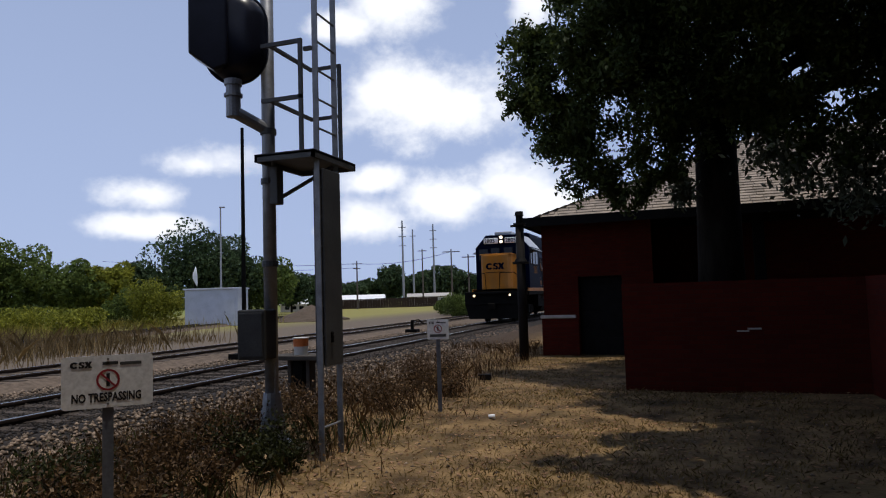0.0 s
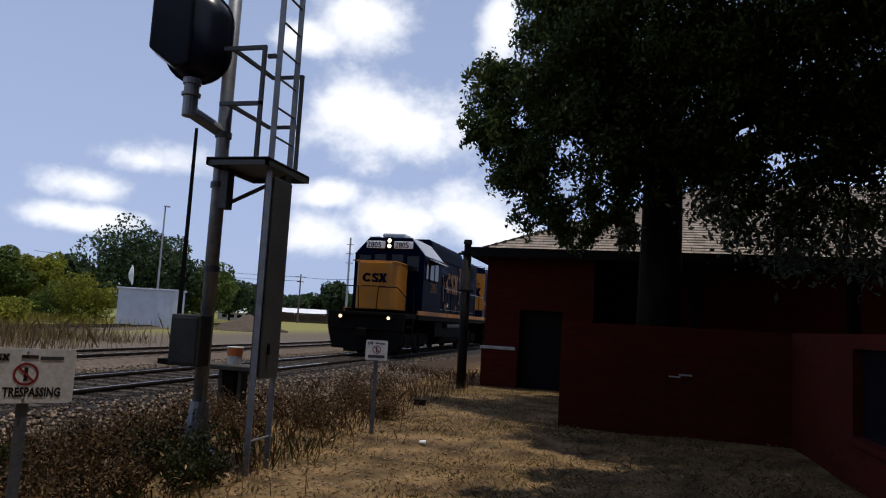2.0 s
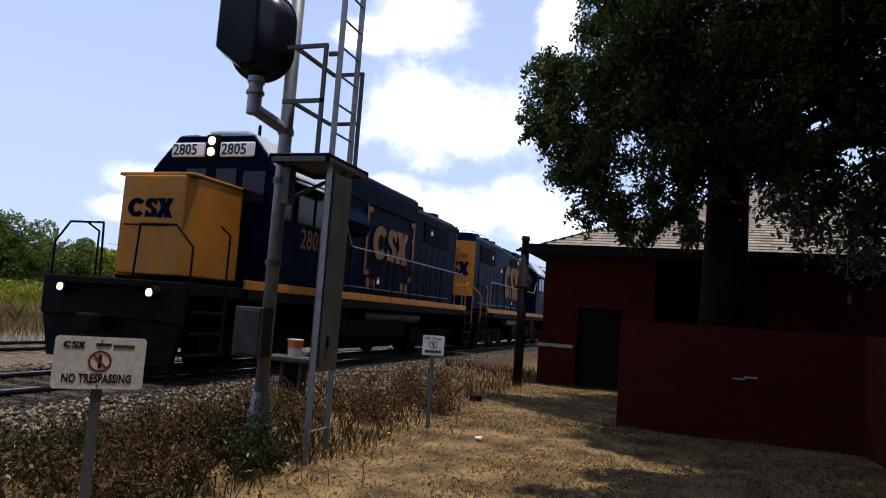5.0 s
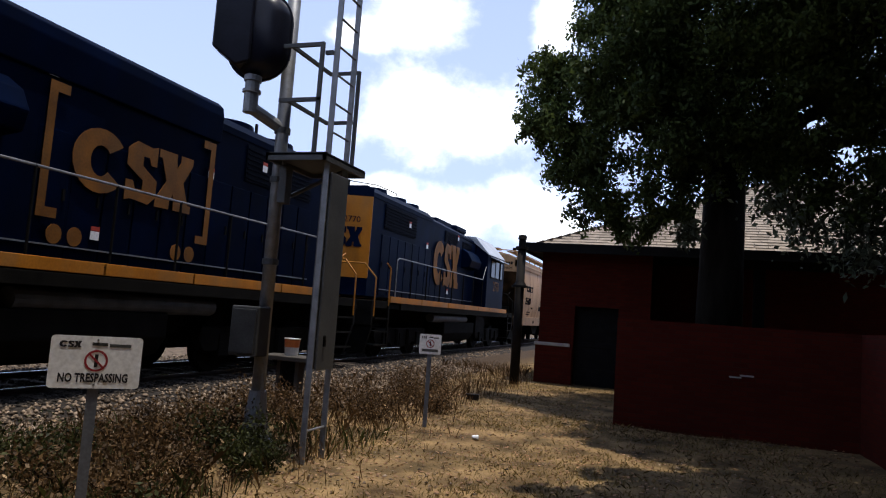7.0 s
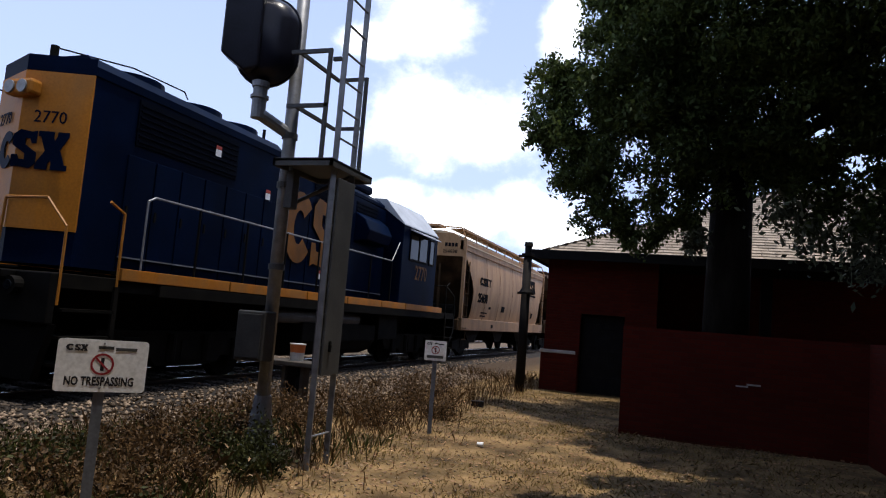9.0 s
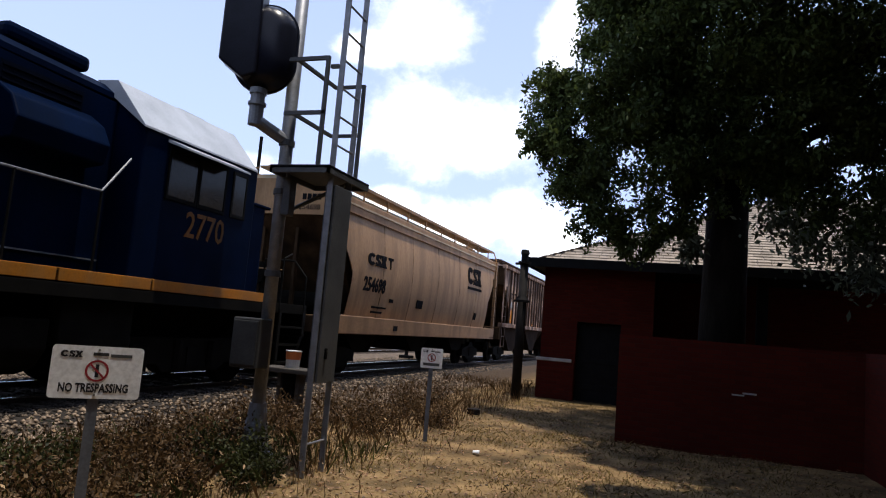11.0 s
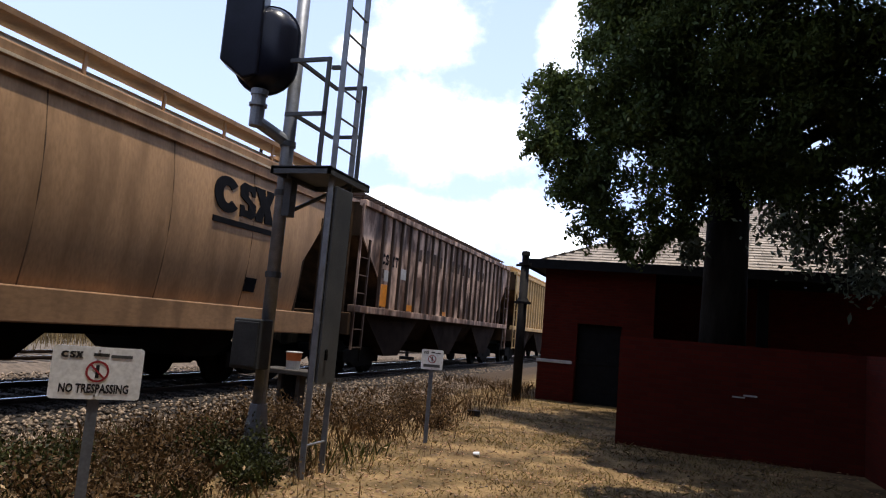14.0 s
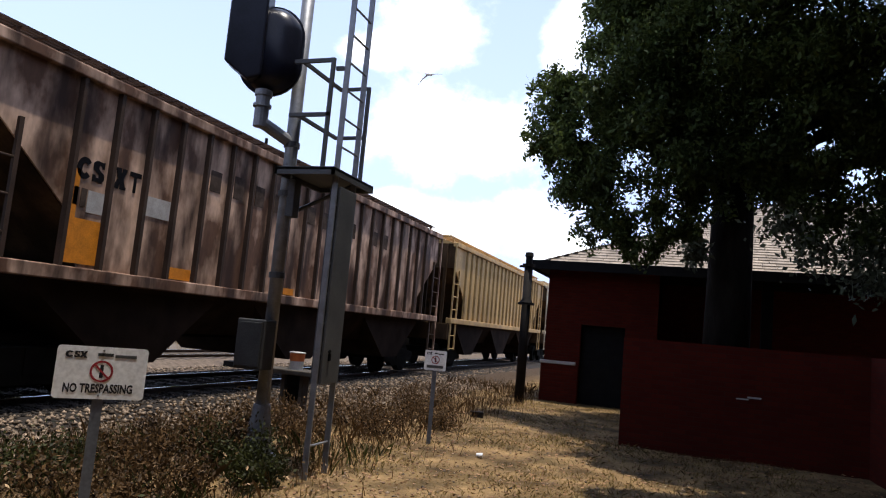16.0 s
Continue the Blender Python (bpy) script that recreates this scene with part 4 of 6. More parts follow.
            b = B()
            z = za + 0.05
            while z < zb - 0.03:
                box(b, *sorted((s * 0.93, s * 0.95)), ya + 0.03, yb - 0.03, z, z + 0.025)
                z += 0.09
            part("louvre", b, M["grille"], g)
        for k in range(12):
            y = -6.9 + 0.62 * k
            b = B()
            box(b, *sorted((s * 0.9, s * 0.925)), y, y + 0.58, 1.8, 3.45, 0.01)
            dd = part("hood_door", b, navy, L)
            b = B()
            box(b, *sorted((s * 0.925, s * 0.945)), y + 0.05, y + 0.09, 2.55, 2.7)
            part("latch", b, M["black"], dd)
        b = B()
        prism(b, [(s * 0.9, 3.15), (s * 1.28, 3.2), (s * 1.36, 3.45), (s * 1.2, 3.72), (s * 0.9, 3.9)], "y", 1.0, 2.5, 0.03)
        part("blower_duct", b, navy, L, "rounded blower housing")
        for ya, za in ((-4.9, 3.9), (-3.2, 3.45), (0.3, 4.1), (-0.7, 2.1)):
            b = B()
            box(b, *sorted((s * 0.945, s * 0.952)), ya, ya + 0.16, za, za + 0.12)
            lab = part("data_label", b, M["white"], L, "small white label with a red top")
            b = B()
            box(b, *sorted((s * 0.945, s * 0.953)), ya, ya + 0.16, za + 0.125, za + 0.185)
            part("label_head", b, M["redmark"], lab)
    for y in (-6.2, -4.6, -3.4):
        b = B()
        rod(b, (0, y, 4.64), (0, y, 4.80), 0.62, 0.6, 24)
        rod(b, (0, y, 4.80), (0, y, 4.83), 0.5, 0.1, 24)
        part("roof_fan", b, navy, L, "round radiator fan housing")
    b = B()
    box(b, -0.45, 0.45, -0.9, 0.9, 4.57, 4.78, 0.05)
    part("exhaust_box", b, navy, L)
    b = B()
    box(b, -0.55, 0.55, 1.3, 2.7, 4.57, 4.8, 0.08)
    part("filter_hatch", b, navy, L)
    b = B()
    rod(b, (0.1, -7.75, 4.6), (0.1, -7.75, 4.8), 0.06, n=10)
    tube(b, [(0.1, -7.75, 4.78), (0.5, -6.6, 4.86), (0.7, -5.6, 4.8), (0.7, -5.5, 4.7)], 0.012)
    part("horn_pipe", b, M["black"], L)
    # cab
    def cab_section(w):
        return [(-w, 1.74), (w, 1.74), (w, 3.95), (w - 0.6, 4.62), (-w + 0.6, 4.62), (-w, 3.95)]
    b = B()
    prism(b, cab_section(1.5), "y", 2.96, 5.9, 0.03)
    cab = part("cab", b, navy, L, "dark blue driver's cab")
    for s in (-1, 1):
        b = B()
        prism(b, [(s * 1.53, 3.93), (s * 1.53, 3.96), (s * 0.9, 4.645), (s * 0.5, 4.66), (s * 0.5, 4.63)], "y", 2.9, 5.84)
        part("cab_roof_panel", b, M["roofgrey"], cab, "pale sloping cab roof panel")
        for ya, yb in ((3.55, 4.2), (4.3, 4.95), (5.2, 5.55)):
            b = B()
            box(b, *sorted((s * 1.495, s * 1.515)), ya, yb, 3.05, 3.75, 0.01)
            wn = part("cab_window", b, M["glass"], cab, "dark cab side window")
            b = B()
            for q in ((ya - 0.04, ya, 3.0, 3.8), (yb, yb + 0.04, 3.0, 3.8), (ya, yb, 3.0, 3.048), (ya, yb, 3.752, 3.8)):
                box(b, *sorted((s * 1.5, s * 1.525)), *q)
            part("window_frame", b, M["black"], wn)
        b = B()
        prism(b, [(s * 1.5, 3.85), (s * 1.9, 3.72), (s * 1.9, 3.75), (s * 1.5, 3.9)], "y", 3.45, 5.1)
        part("sunshade", b, M["roofgrey"], cab, "pale sunshade over the window")
    b = B()
    box(b, -0.5, 0.5, 4.7, 5.5, 4.64, 4.84, 0.06)
    part("roof_unit", b, M["roofgrey"], cab, "pale roof-mounted cooling unit")
    b = B()
    box(b, -0.62, -0.12, 5.905, 5.93, 3.6, 3.95, 0.01)
    box(b, 0.12, 0.62, 5.905, 5.93, 3.6, 3.95, 0.01)
    box(b, -1.3, -0.78, 5.905, 5.93, 3.3, 3.9, 0.01)
    box(b, 0.78, 1.3, 5.905, 5.93, 3.3, 3.9, 0.01)
    part("windscreen", b, M["glass"], cab)
    for s in (-1, 1):
        b = B()
        box(b, *sorted((s * 0.19, s * 1.0)), 5.91, 5.98, 4.18, 4.47, 0.03)
        nb = part("number_board", b, M["white"], cab, "white number board with black digits")
        m = Matrix.Translation((0.96 if s > 0 else -0.23, 5.985, 4.22)) @ Matrix(((-1, 0, 0, 0), (0, 0, 1, 0), (0, 1, 0, 0), (0, 0, 0, 1)))
        words("digits", number, 0.31, M["ink"], nb, m, 0.003, 0.98, 0.006)
    # twin headlights over the windscreen
    b = B()
    box(b, -0.15, 0.15, 5.9, 6.0, 4.15, 4.62, 0.03)
    hl = part("headlight_box", b, M["black"], cab)
    for z in (4.27, 4.49):
        b = B()
        rod(b, (0, 5.99, z), (0, 6.02, z), 0.085, 0.08, 16)
        part("headlight", b, M["lamp"] if lit else M["glass"], hl, "round headlight lens")
    # short nose
    b = B()
    prism(b, [(-0.82, 5.9), (0.82, 5.9), (0.82, 7.25), (0.66, 7.5), (-0.66, 7.5), (-0.82, 7.25)], "z", 1.74, 3.5, 0.03)
    nose = part("nose", b, nose_mat, L, "short nose with rounded edges")
    b = B()
    box(b, -0.84, 0.84, 5.93, 7.45, 3.5, 3.56, 0.02)
    part("nose_top", b, nose_mat, nose)
    mark_plates("nose_mark", nose, navy, Matrix.Translation((0.5, 7.505, 2.74)) @ Matrix.Rotation(radians(180), 4, "Z"), 1.0, 0.34, 0.008)
    b = B()
    tube(b, [(-0.5, 7.56, 2.6), (0.5, 7.56, 2.6)], 0.015)
    part("grab_rail", b, M["black"], nose)
    # end platforms, pilot, ditch lights
    for d in (-1, 1):
        y = 8.1 if d > 0 else -8.4
        b = B()
        box(b, -1.5, 1.5, *sorted((y, y + d * 0.12)), 0.95, 1.62, 0.02)
        prism(b, [(-1.5, 0.95), (1.5, 0.95), (1.3, 0.22), (-1.3, 0.22)], "y", *sorted((y - d * 0.06, y + d * 0.06)))
        part("pilot", b, M["black"], L, "black pilot plate")
        b = B()
        box(b, -0.9, 0.9, *sorted((y + d * 0.12, y + d * 0.34)), 1.5, 1.62, 0.02)
        part("anticlimber", b, M["black"], L)
        coupler(L, y + d * 0.1, d * 0.75)
        for s in (-1, 1):
            for k in range(3):
                b = B()
                box(b, *sorted((s * 1.05, s * 1.54)), *sorted((y - d * 0.95, y - d * 0.08)), 0.4 + 0.36 * k, 0.44 + 0.36 * k)
                part("step", b, M["under"], L)
            b = B()
            box(b, *sorted((s * 1.5, s * 1.54)), *sorted((y - d * 1.0, y - d * 0.92)), 0.4, 1.5)
            part("step_plate", b, M["under"], L)
            b = B()
            tube(b, [(s * 1.5, y - d * 0.02, 1.2), (s * 1.5, y - d * 0.02, 2.2), (s * 1.15, y + d * 0.02, 2.55), (s * 0.4, y + d * 0.02, 2.55), (s * 0.35, y + d * 0.02, 1.62)], 0.02)
            part("handrail", b, yel if d < 0 else M["black"], L, "bent tubular end handrail")
            b = B()
            tube(b, [(s * 1.5, y - d * 0.98, 1.5), (s * 1.5, y - d * 0.98, 2.5), (s * 1.5, y - d * 0.7, 2.62)], 0.02)
            part("step_rail", b, yel if d < 0 else M["black"], L)
            b = B()
            rod(b, (s * 0.95, y + d * 0.1, 1.42), (s * 0.95, y + d * 0.26, 1.42), 0.12, 0.12, 14)
            dl = part("ditch_light_can", b, M["black"], L)
            b = B()
            rod(b, (s * 0.95, y + d * 0.26, 1.42), (s * 0.95, y + d * 0.275, 1.42), 0.065, 0.065, 14)
            part("ditch_light", b, M["ditch"] if lit and d > 0 else M["glass"], dl, "round ditch light lens")
    # rear twin headlights and marks on the yellow end
    b = B()
    box(b, -0.26, 0.26, -8.2, -7.98, 3.98, 4.2, 0.05)
    rl = part("rear_light_box", b, yel, L)
    for s in (-1, 1):
        b = B()
        rod(b, (s * 0.12, -8.2, 4.08), (s * 0.12, -8.225, 4.08), 0.09, 0.09, 14)
        part("rear_light", b, M["galv"], rl, "unlit silver headlight")
    for s in (-1, 1):
        # each facet of the end leans back to its side
        facet = Matrix.Translation((0, -8.08, 0)) @ Matrix.Rotation(math.atan2(0.36 * s, 0.915), 4, "Z")
        mark_plates("rear_mark", L, navy, facet @ Matrix.Translation((-0.56 if s > 0 else -0.56, -0.012, 3.0)), 1.32, 0.52, 0.012, (1, 2) if s > 0 else (0,))
        words("rear_digits", number, 0.24, navy, L, facet @ Matrix.Translation((0.2 if s > 0 else -0.78, -0.012, 3.64)) @ Matrix.Rotation(radians(90), 4, "X"), 0.004, 1.0)
    for z in (2.2, 2.6, 3.0, 3.4, 3.8, 4.2):
        b = B()
        tube(b, [(-0.9, -7.72, z), (-0.96, -7.82, z), (-0.86, -7.92, z + 0.03)], 0.012, 5)
        part("grab_iron", b, M["black"], L)
    # side handrails on stanchions
    for s in (-1, 1):
        b = B()
        tube(b, [(s * 1.5, -7.0, 1.75), (s * 1.5, -7.0, 2.75), (s * 1.5, -6.85, 2.82), (s * 1.5, 2.3, 2.82), (s * 1.5, 2.75, 3.35)], 0.017)
        part("side_handrail", b, M["galv"], L, "long bright side handrail")
        for y in np.arange(-5.8, 2.4, 1.35):
            b = B()
            rod(b, (s * 1.5, float(y), 1.74), (s * 1.5, float(y), 2.82), 0.02, n=6)
            part("stanchion", b, M["black"], L)
        # bright door-base ledge along the hood
        b = B()
        box(b, *sorted((s * 0.925, s * 0.96)), -6.9, 2.9, 1.95, 1.97)
        part("drip_ledge", b, M["galv"], L)
    for s in (-1, 1):
        if bracketed:
            y0, y1 = -2.62, -0.05
            mark_blocks("side_mark", L, s * 0.955, y0, y1, 2.75, 3.65, worn)
            for yy, dd in ((y0 - 0.55, 0.2), (y1 + 0.35, -0.2)):
                b = B()
                xa, xb = sorted((s * 0.955, s * 0.965))
                box(b, xa, xb, yy, yy + 0.13, 2.3, 4.05)
                box(b, xa, xb, *sorted((yy + (0.13 if dd > 0 else 0), yy + (0.13 if dd > 0 else 0) + dd)), 3.92, 4.05)
                box(b, xa, xb, *sorted((yy + (0.13 if dd > 0 else 0), yy + (0.13 if dd > 0 else 0) + dd)), 2.3, 2.43)
                part("mark_bracket", b, worn, L, "yellow square bracket")
            for yy in (y0 - 0.1, y0 + 0.25, y1 - 0.2, y1 + 0.15):
                b = B()
                rod(b, (s * 0.955, yy, 2.1), (s * 0.965, yy, 2.1), 0.13, n=14)
                part("mark_dot", b, worn, L)
        else:
            mark_blocks("side_mark", L, s * 0.955, -2.4, 0.6, 2.35, 3.85, worn)
        words("cab_number", number, 0.58, worn, cab, side_matrix(s, 4.05 if s > 0 else 4.75, 2.5 if s > 0 else 2.56, s * 1.505), 0.004, 0.88, 0.006)
    # the upperworks stand a little taller over the deck
    for o in L.children_recursive:
        if o.name.split(".")[0] not in ("wheel", "axle"):
            for v in o.data.vertices:
                if v.co.z > 1.8:
                    v.co.z = 1.8 + (v.co.z - 1.8) * (1.075 if v.co.y < 2.9 else 1.035)
    return L


def ladder(b, mat, car, x, ya, yb, heights):
    """A side rail given in b, with rungs from ya to yb."""
    lad = part("end_ladder", b, mat, car)
    b = B()
    rod(b, (x, ya, 0), (x, yb, 0), 0.016, n=6)
    r0 = part("rung", b, mat, lad)
    r0.location.z = float(heights[0])
    for z in heights[1:]:
        o = new("rung", r0.data)
        o.parent, o.location.z = lad, float(z)


def hopper_smooth():
    """Covered hopper with smooth curved sides."""
    H = root("covered_hopper", "smooth-sided tan covered hopper wagon with black stencils", "hopper wagon", (0, 0, 0), group="hopper wagons")
    tan = M["tan"]
    L0, L1, W = 0.0, 15.4, 1.58
    # bowed side shell between the end slopes
    prof = [(W - 0.14, 1.5), (W - 0.05, 2.0), (W, 2.7), (W - 0.02, 3.3), (W - 0.1, 3.95), (W - 0.16, 4.22)]
    for s in (-1, 1):
        b = B()
        nseg = 24
        heights = np.linspace(prof[0][1], prof[-1][1], 22)
        bow = np.polyfit([p[1] for p in prof], [p[0] for p in prof], 3)
        for inset in (0.0, 0.02):
            rows = []
            for z in heights:
                f = max(0.0, (3.9 - z) / 1.35) if z > 2.55 else 1.0
                a = 0.18 + 1.15 * min(1.0, f)
                rows.append([b.verts.new((s * (float(np.polyval(bow, z)) - inset), a + (L1 - 2 * a) * i / nseg, float(z))) for i in range(nseg + 1)])
            for r0, r1 in zip(rows, rows[1:]):
                for i in range(nseg):
                    q = (r0[i], r0[i + 1], r1[i + 1], r1[i])
                    b.faces.new(q if (s > 0) == (inset == 0.0) else q[::-1])
        part("side_shell", b, tan, H, "smooth bowed tan side sheet", smooth=True)
        for y in (3.15, 5.3, 7.65, 10.0, 12.2):
            b = B()
            tube(b, [(s * (x - 0.002), y, z) for x, z in prof], 0.013, 6)
            part("weld_seam", b, M["seam"], H)
        b = B()
        box(b, *sorted((s * (W - 0.2), s * (W + 0.0))), L0 + 0.05, L1 - 0.05, 1.05, 1.5, 0.02)
        part("side_sill", b, M["tansill"], H, "flat dusty tan side sill")
        b = B()
        box(b, *sorted((s * (W - 0.3), s * (W - 0.085))), L0 + 0.1, L1 - 0.1, 3.98, 4.38, 0.03)
        part("top_chord", b, tan, H)
        b = B()
        box(b, *sorted((s * (W - 0.084), s * (W - 0.05))), L0 + 0.1, L1 - 0.1, 3.985, 4.02)
        part("chord_flange", b, tan, H)
        # upper flange in the paler tan: a painted light line
        b = B()
        box(b, *sorted((s * (W - 0.084), s * (W - 0.055))), L0 + 0.1, L1 - 0.1, 4.19, 4.23)
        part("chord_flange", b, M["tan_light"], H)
    # roof
    # sunlight on the roof is put into a paler tan
    b = B()
    prism(b, [(-W + 0.15, 4.36), (W - 0.15, 4.36), (1.0, 4.62), (0.5, 4.7), (-0.5, 4.7), (-1.0, 4.62)], "y", L0 + 0.15, L1 - 0.15)
    part("roof", b, M["tan_light"], H, "arched roof, sunlight put into its paler tan")
    b = B()
    box(b, -0.3, 0.3, L0 + 1.2, L1 - 1.2, 4.72, 4.84, 0.03)
    part("hatch_trough", b, tan, H)
    for s in (-1, 1):
        b = B()
        box(b, *sorted((s * 0.82, s * 1.34)), L0 + 0.2, L1 - 0.2, 4.76, 4.79)
        box(b, *sorted((s * 1.34, s * 1.365)), L0 + 0.2, L1 - 0.2, 4.74, 4.82)
        part("running_board", b, tan, H, "tan roof running board")
        b = B()
        box(b, *sorted((s * 1.3, s * 1.335)), 0.0, 0.05, 4.36, 4.76)
        br = part("board_bracket", b, tan, H)
        br.location.y = L0 + 0.5
        for y in np.arange(L0 + 2.05, L1 - 0.3, 1.55):
            o = new("board_bracket", br.data)
            o.parent, o.location.y = H, float(y)
    # ends: hopper slope sheet, posts, ladders, platform
    for d in (0, 1):
        e = L0 if d == 0 else L1
        q = 1 if d == 0 else -1
        # end sheet coloured near black for grime and the shade under the overhang
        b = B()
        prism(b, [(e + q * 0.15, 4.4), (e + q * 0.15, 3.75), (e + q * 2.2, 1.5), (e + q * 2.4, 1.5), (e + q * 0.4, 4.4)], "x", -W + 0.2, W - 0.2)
        part("end_slope_sheet", b, M["shaded_end"], H, "grimy sloping end sheet, darkened for shade")
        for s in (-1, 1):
            # dark web added where the triangle under the slope lies in shade
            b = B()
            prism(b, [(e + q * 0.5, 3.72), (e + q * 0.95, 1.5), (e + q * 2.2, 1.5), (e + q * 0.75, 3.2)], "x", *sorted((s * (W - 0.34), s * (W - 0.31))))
            part("end_shade_web", b, M["shaded_end"], H, "dark web filling the shaded triangle under the end slope")
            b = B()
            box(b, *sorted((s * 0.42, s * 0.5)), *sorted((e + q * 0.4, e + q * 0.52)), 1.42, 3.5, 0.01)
            part("slope_strut", b, M["shaded_end"], H)
        b = B()
        rod(b, (-0.95, e + q * 0.95, 1.75), (0.95, e + q * 0.95, 1.75), 0.24, n=16)
        part("air_reservoir", b, M["under"], H, "black brake air reservoir")
        b = B()
        tube(b, [(-0.75, e + q * 0.12, 2.45), (0.35, e + q * 0.12, 2.42)], 0.018)
        part("end_handhold", b, tan, H)
        b = B()
        tube(b, [(-0.55, e + q * 0.1, 2.5), (-0.3, e + q * 0.08, 1.7)], 0.03)
        part("brake_lever", b, M["orange"], H, "orange painted brake lever")
        b = B()
        prism(b, [(-W + 0.12, 3.75), (W - 0.12, 3.75), (W - 0.12, 4.36), (1.0, 4.6), (-1.0, 4.6), (-W + 0.12, 4.36)], "y", *sorted((e + q * 0.1, e + q * 0.15)))
        part("end_top_plate", b, tan, H)
        b = B()
        box(b, -W + 0.1, W - 0.1, *sorted((e - q * 0.15, e + q * 0.3)), 1.05, 1.45, 0.03)
        part("end_sill", b, M["shaded_end"], H)
        b = B()
        box(b, -W + 0.25, W - 0.25, *sorted((e + q * 0.3, e + q * 1.4)), 1.36, 1.42)
        part("end_platform", b, M["under"], H)
        for s in (-1, 1):
            b = B()
            box(b, *sorted((s * (W - 0.14), s * (W - 0.02))), *sorted((e + q * 0.05, e + q * 0.17)), 1.4, 4.4, 0.01)
            part("corner_post", b, tan, H)
            b = B()
            rod(b, (s * (W - 0.02), e + q * 0.62, 0.7), (s * (W - 0.02), e + q * 0.62, 3.6), 0.018, n=6)
            ladder(b, M["shaded_end"], H, s * W, e + q * 0.1, e + q * 0.64, np.arange(0.72, 3.5, 0.42))
            b = B()
            tube(b, [(s * (W - 0.08), e + q * 0.1, 4.4), (s * 1.34, e + q * 0.05, 4.8), (s * 0.55, e + q * 0.05, 4.84)], 0.025)
            part("roof_grab_frame", b, tan, H)
        b = B()
        box(b, -0.45, 0.45, *sorted((e - q * 0.05, e + q * 0.5)), 4.82, 4.87)
        box(b, -0.4, 0.4, *sorted((e + q * 0.2, e + q * 0.9)), 4.87, 4.95)
        part("end_crossover", b, tan, H)
        b = B()
        tube(b, [(0.3, e + q * 0.25, 1.45), (0.15, e + q * 0.2, 2.6), (0.1, e + q * 0.2, 3.3)], 0.03)
        rod(b, (-0.5, e + q * 0.3, 2.35), (-0.5, e + q * 0.45, 2.35), 0.28, n=16)
        part("brake_rigging", b, M["under"], H)
        coupler(H, e, -q * 0.7)
        words("end_number", "254698", 0.19, M["stencil"], H, Matrix.Translation((0.62 if d == 0 else 1.2, e + q * 0.095, 3.86)) @ (Matrix.Rotation(radians(90), 4, "X") if d == 0 else Matrix(((-1, 0, 0, 0), (0, 0, 1, 0), (0, 1, 0, 0), (0, 0, 0, 1)))), 0.004)
        b = B()
        for k in range(4):
            box(b, 0.70 + 0.13 * k, 0.80 + 0.13 * k, *sorted((e + q * 0.09, e + q * 0.1)), 4.1, 4.24)
        part("end_mark", b, M["stencil"], H)
    # discharge hoppers
    for y in (3.4, 7.65, 11.9):
        b = B()
        prism(b, [(y - 1.7, 1.5), (y + 1.7, 1.5), (y + 0.45, 0.55), (y - 0.45, 0.55)], "x", -1.0, 1.0)
        part("discharge_hopper", b, M["under"], H)
    b = B()
    box(b, -0.3, 0.3, 0.2, L1 - 0.2, 0.85, 1.2)
    part("centre_sill", b, M["under"], H)
    for y in (1.75, L1 - 1.75):
        bogie(H, y, 1.75, 0.44, False)
    # stencils, laid on the bowed side
    zs, xs_ = [p[1] for p in prof], [p[0] for p in prof]
    kept = set(H.children)
    for s in (-1, 1):
        def P(y):
            return y if s > 0 else L1 - y
        x = s * (W + 0.004)
        words("car_number", "254698", 0.50, M["stencil"], H, side_matrix(s, P(2.0), 2.18, x), 0.006, 0.92, 0.012)
        mark_blocks("owner_mark", H, x - s * 0.015, *sorted((P(2.1), P(3.3))), 2.84, 3.16, M["stencil"], t=0.016)
        b = B()
        prism(b, [(P(3.4), 3.16), (P(3.74), 3.16), (P(3.74), 3.09), (P(3.605), 3.09), (P(3.605), 2.84), (P(3.535), 2.84), (P(3.535), 3.09), (P(3.4), 3.09)], "x", *sorted((x - s * 0.015, x + s * 0.001)))
        part("owner_mark", b, M["stencil"], H)
        mark_blocks("side_mark", H, x - s * 0.015, *sorted((P(11.0), P(12.85))), 3.1, 3.75, M["stencil"], t=0.016)
        b = B()
        box(b, *sorted((x - s * 0.015, x + s * 0.005)), *sorted((P(11.0), P(12.9))), 2.9, 3.0)
        part("mark_underline", b, M["stencil"], H)
        for y, z, w, h in ((12.2, 1.78, 0.34, 0.26), (4.15, 1.18, 0.3, 0.14), (2.75, 1.75, 0.9, 0.05), (2.75, 1.62, 0.7, 0.05), (5.9, 1.9, 0.5, 0.25), (3.8, 1.95, 0.25, 0.1)):
            b = B()
            box(b, *sorted((x - s * 0.12, x - s * (0.035 if z > 1.5 else -0.004))), *sorted((P(y), P(y + w))), z, z + h)
            part("small_stencil", b, M["stencil"], H)
    for o in set(H.children) - kept:
        vs = o.data.vertices
        mid = sum(abs(v.co.x) for v in vs) / len(vs)
        for v in vs:
            if v.co.z > 1.5:
                q = 1 if v.co.x > 0 else -1
                v.co.x = q * (float(np.interp(v.co.z, zs, xs_)) + (0.026 if abs(v.co.x) > mid else -0.03))
    return H


def hopper_ribbed(label, body_mat, seed, marked):
    """Covered hopper with outside posts."""
    H = root("covered_hopper", label, "hopper wagon", (0, 0, 0), group="hopper wagons")
    L1, W = 16.0, 1.5
    for s in (-1, 1):
        b = B()
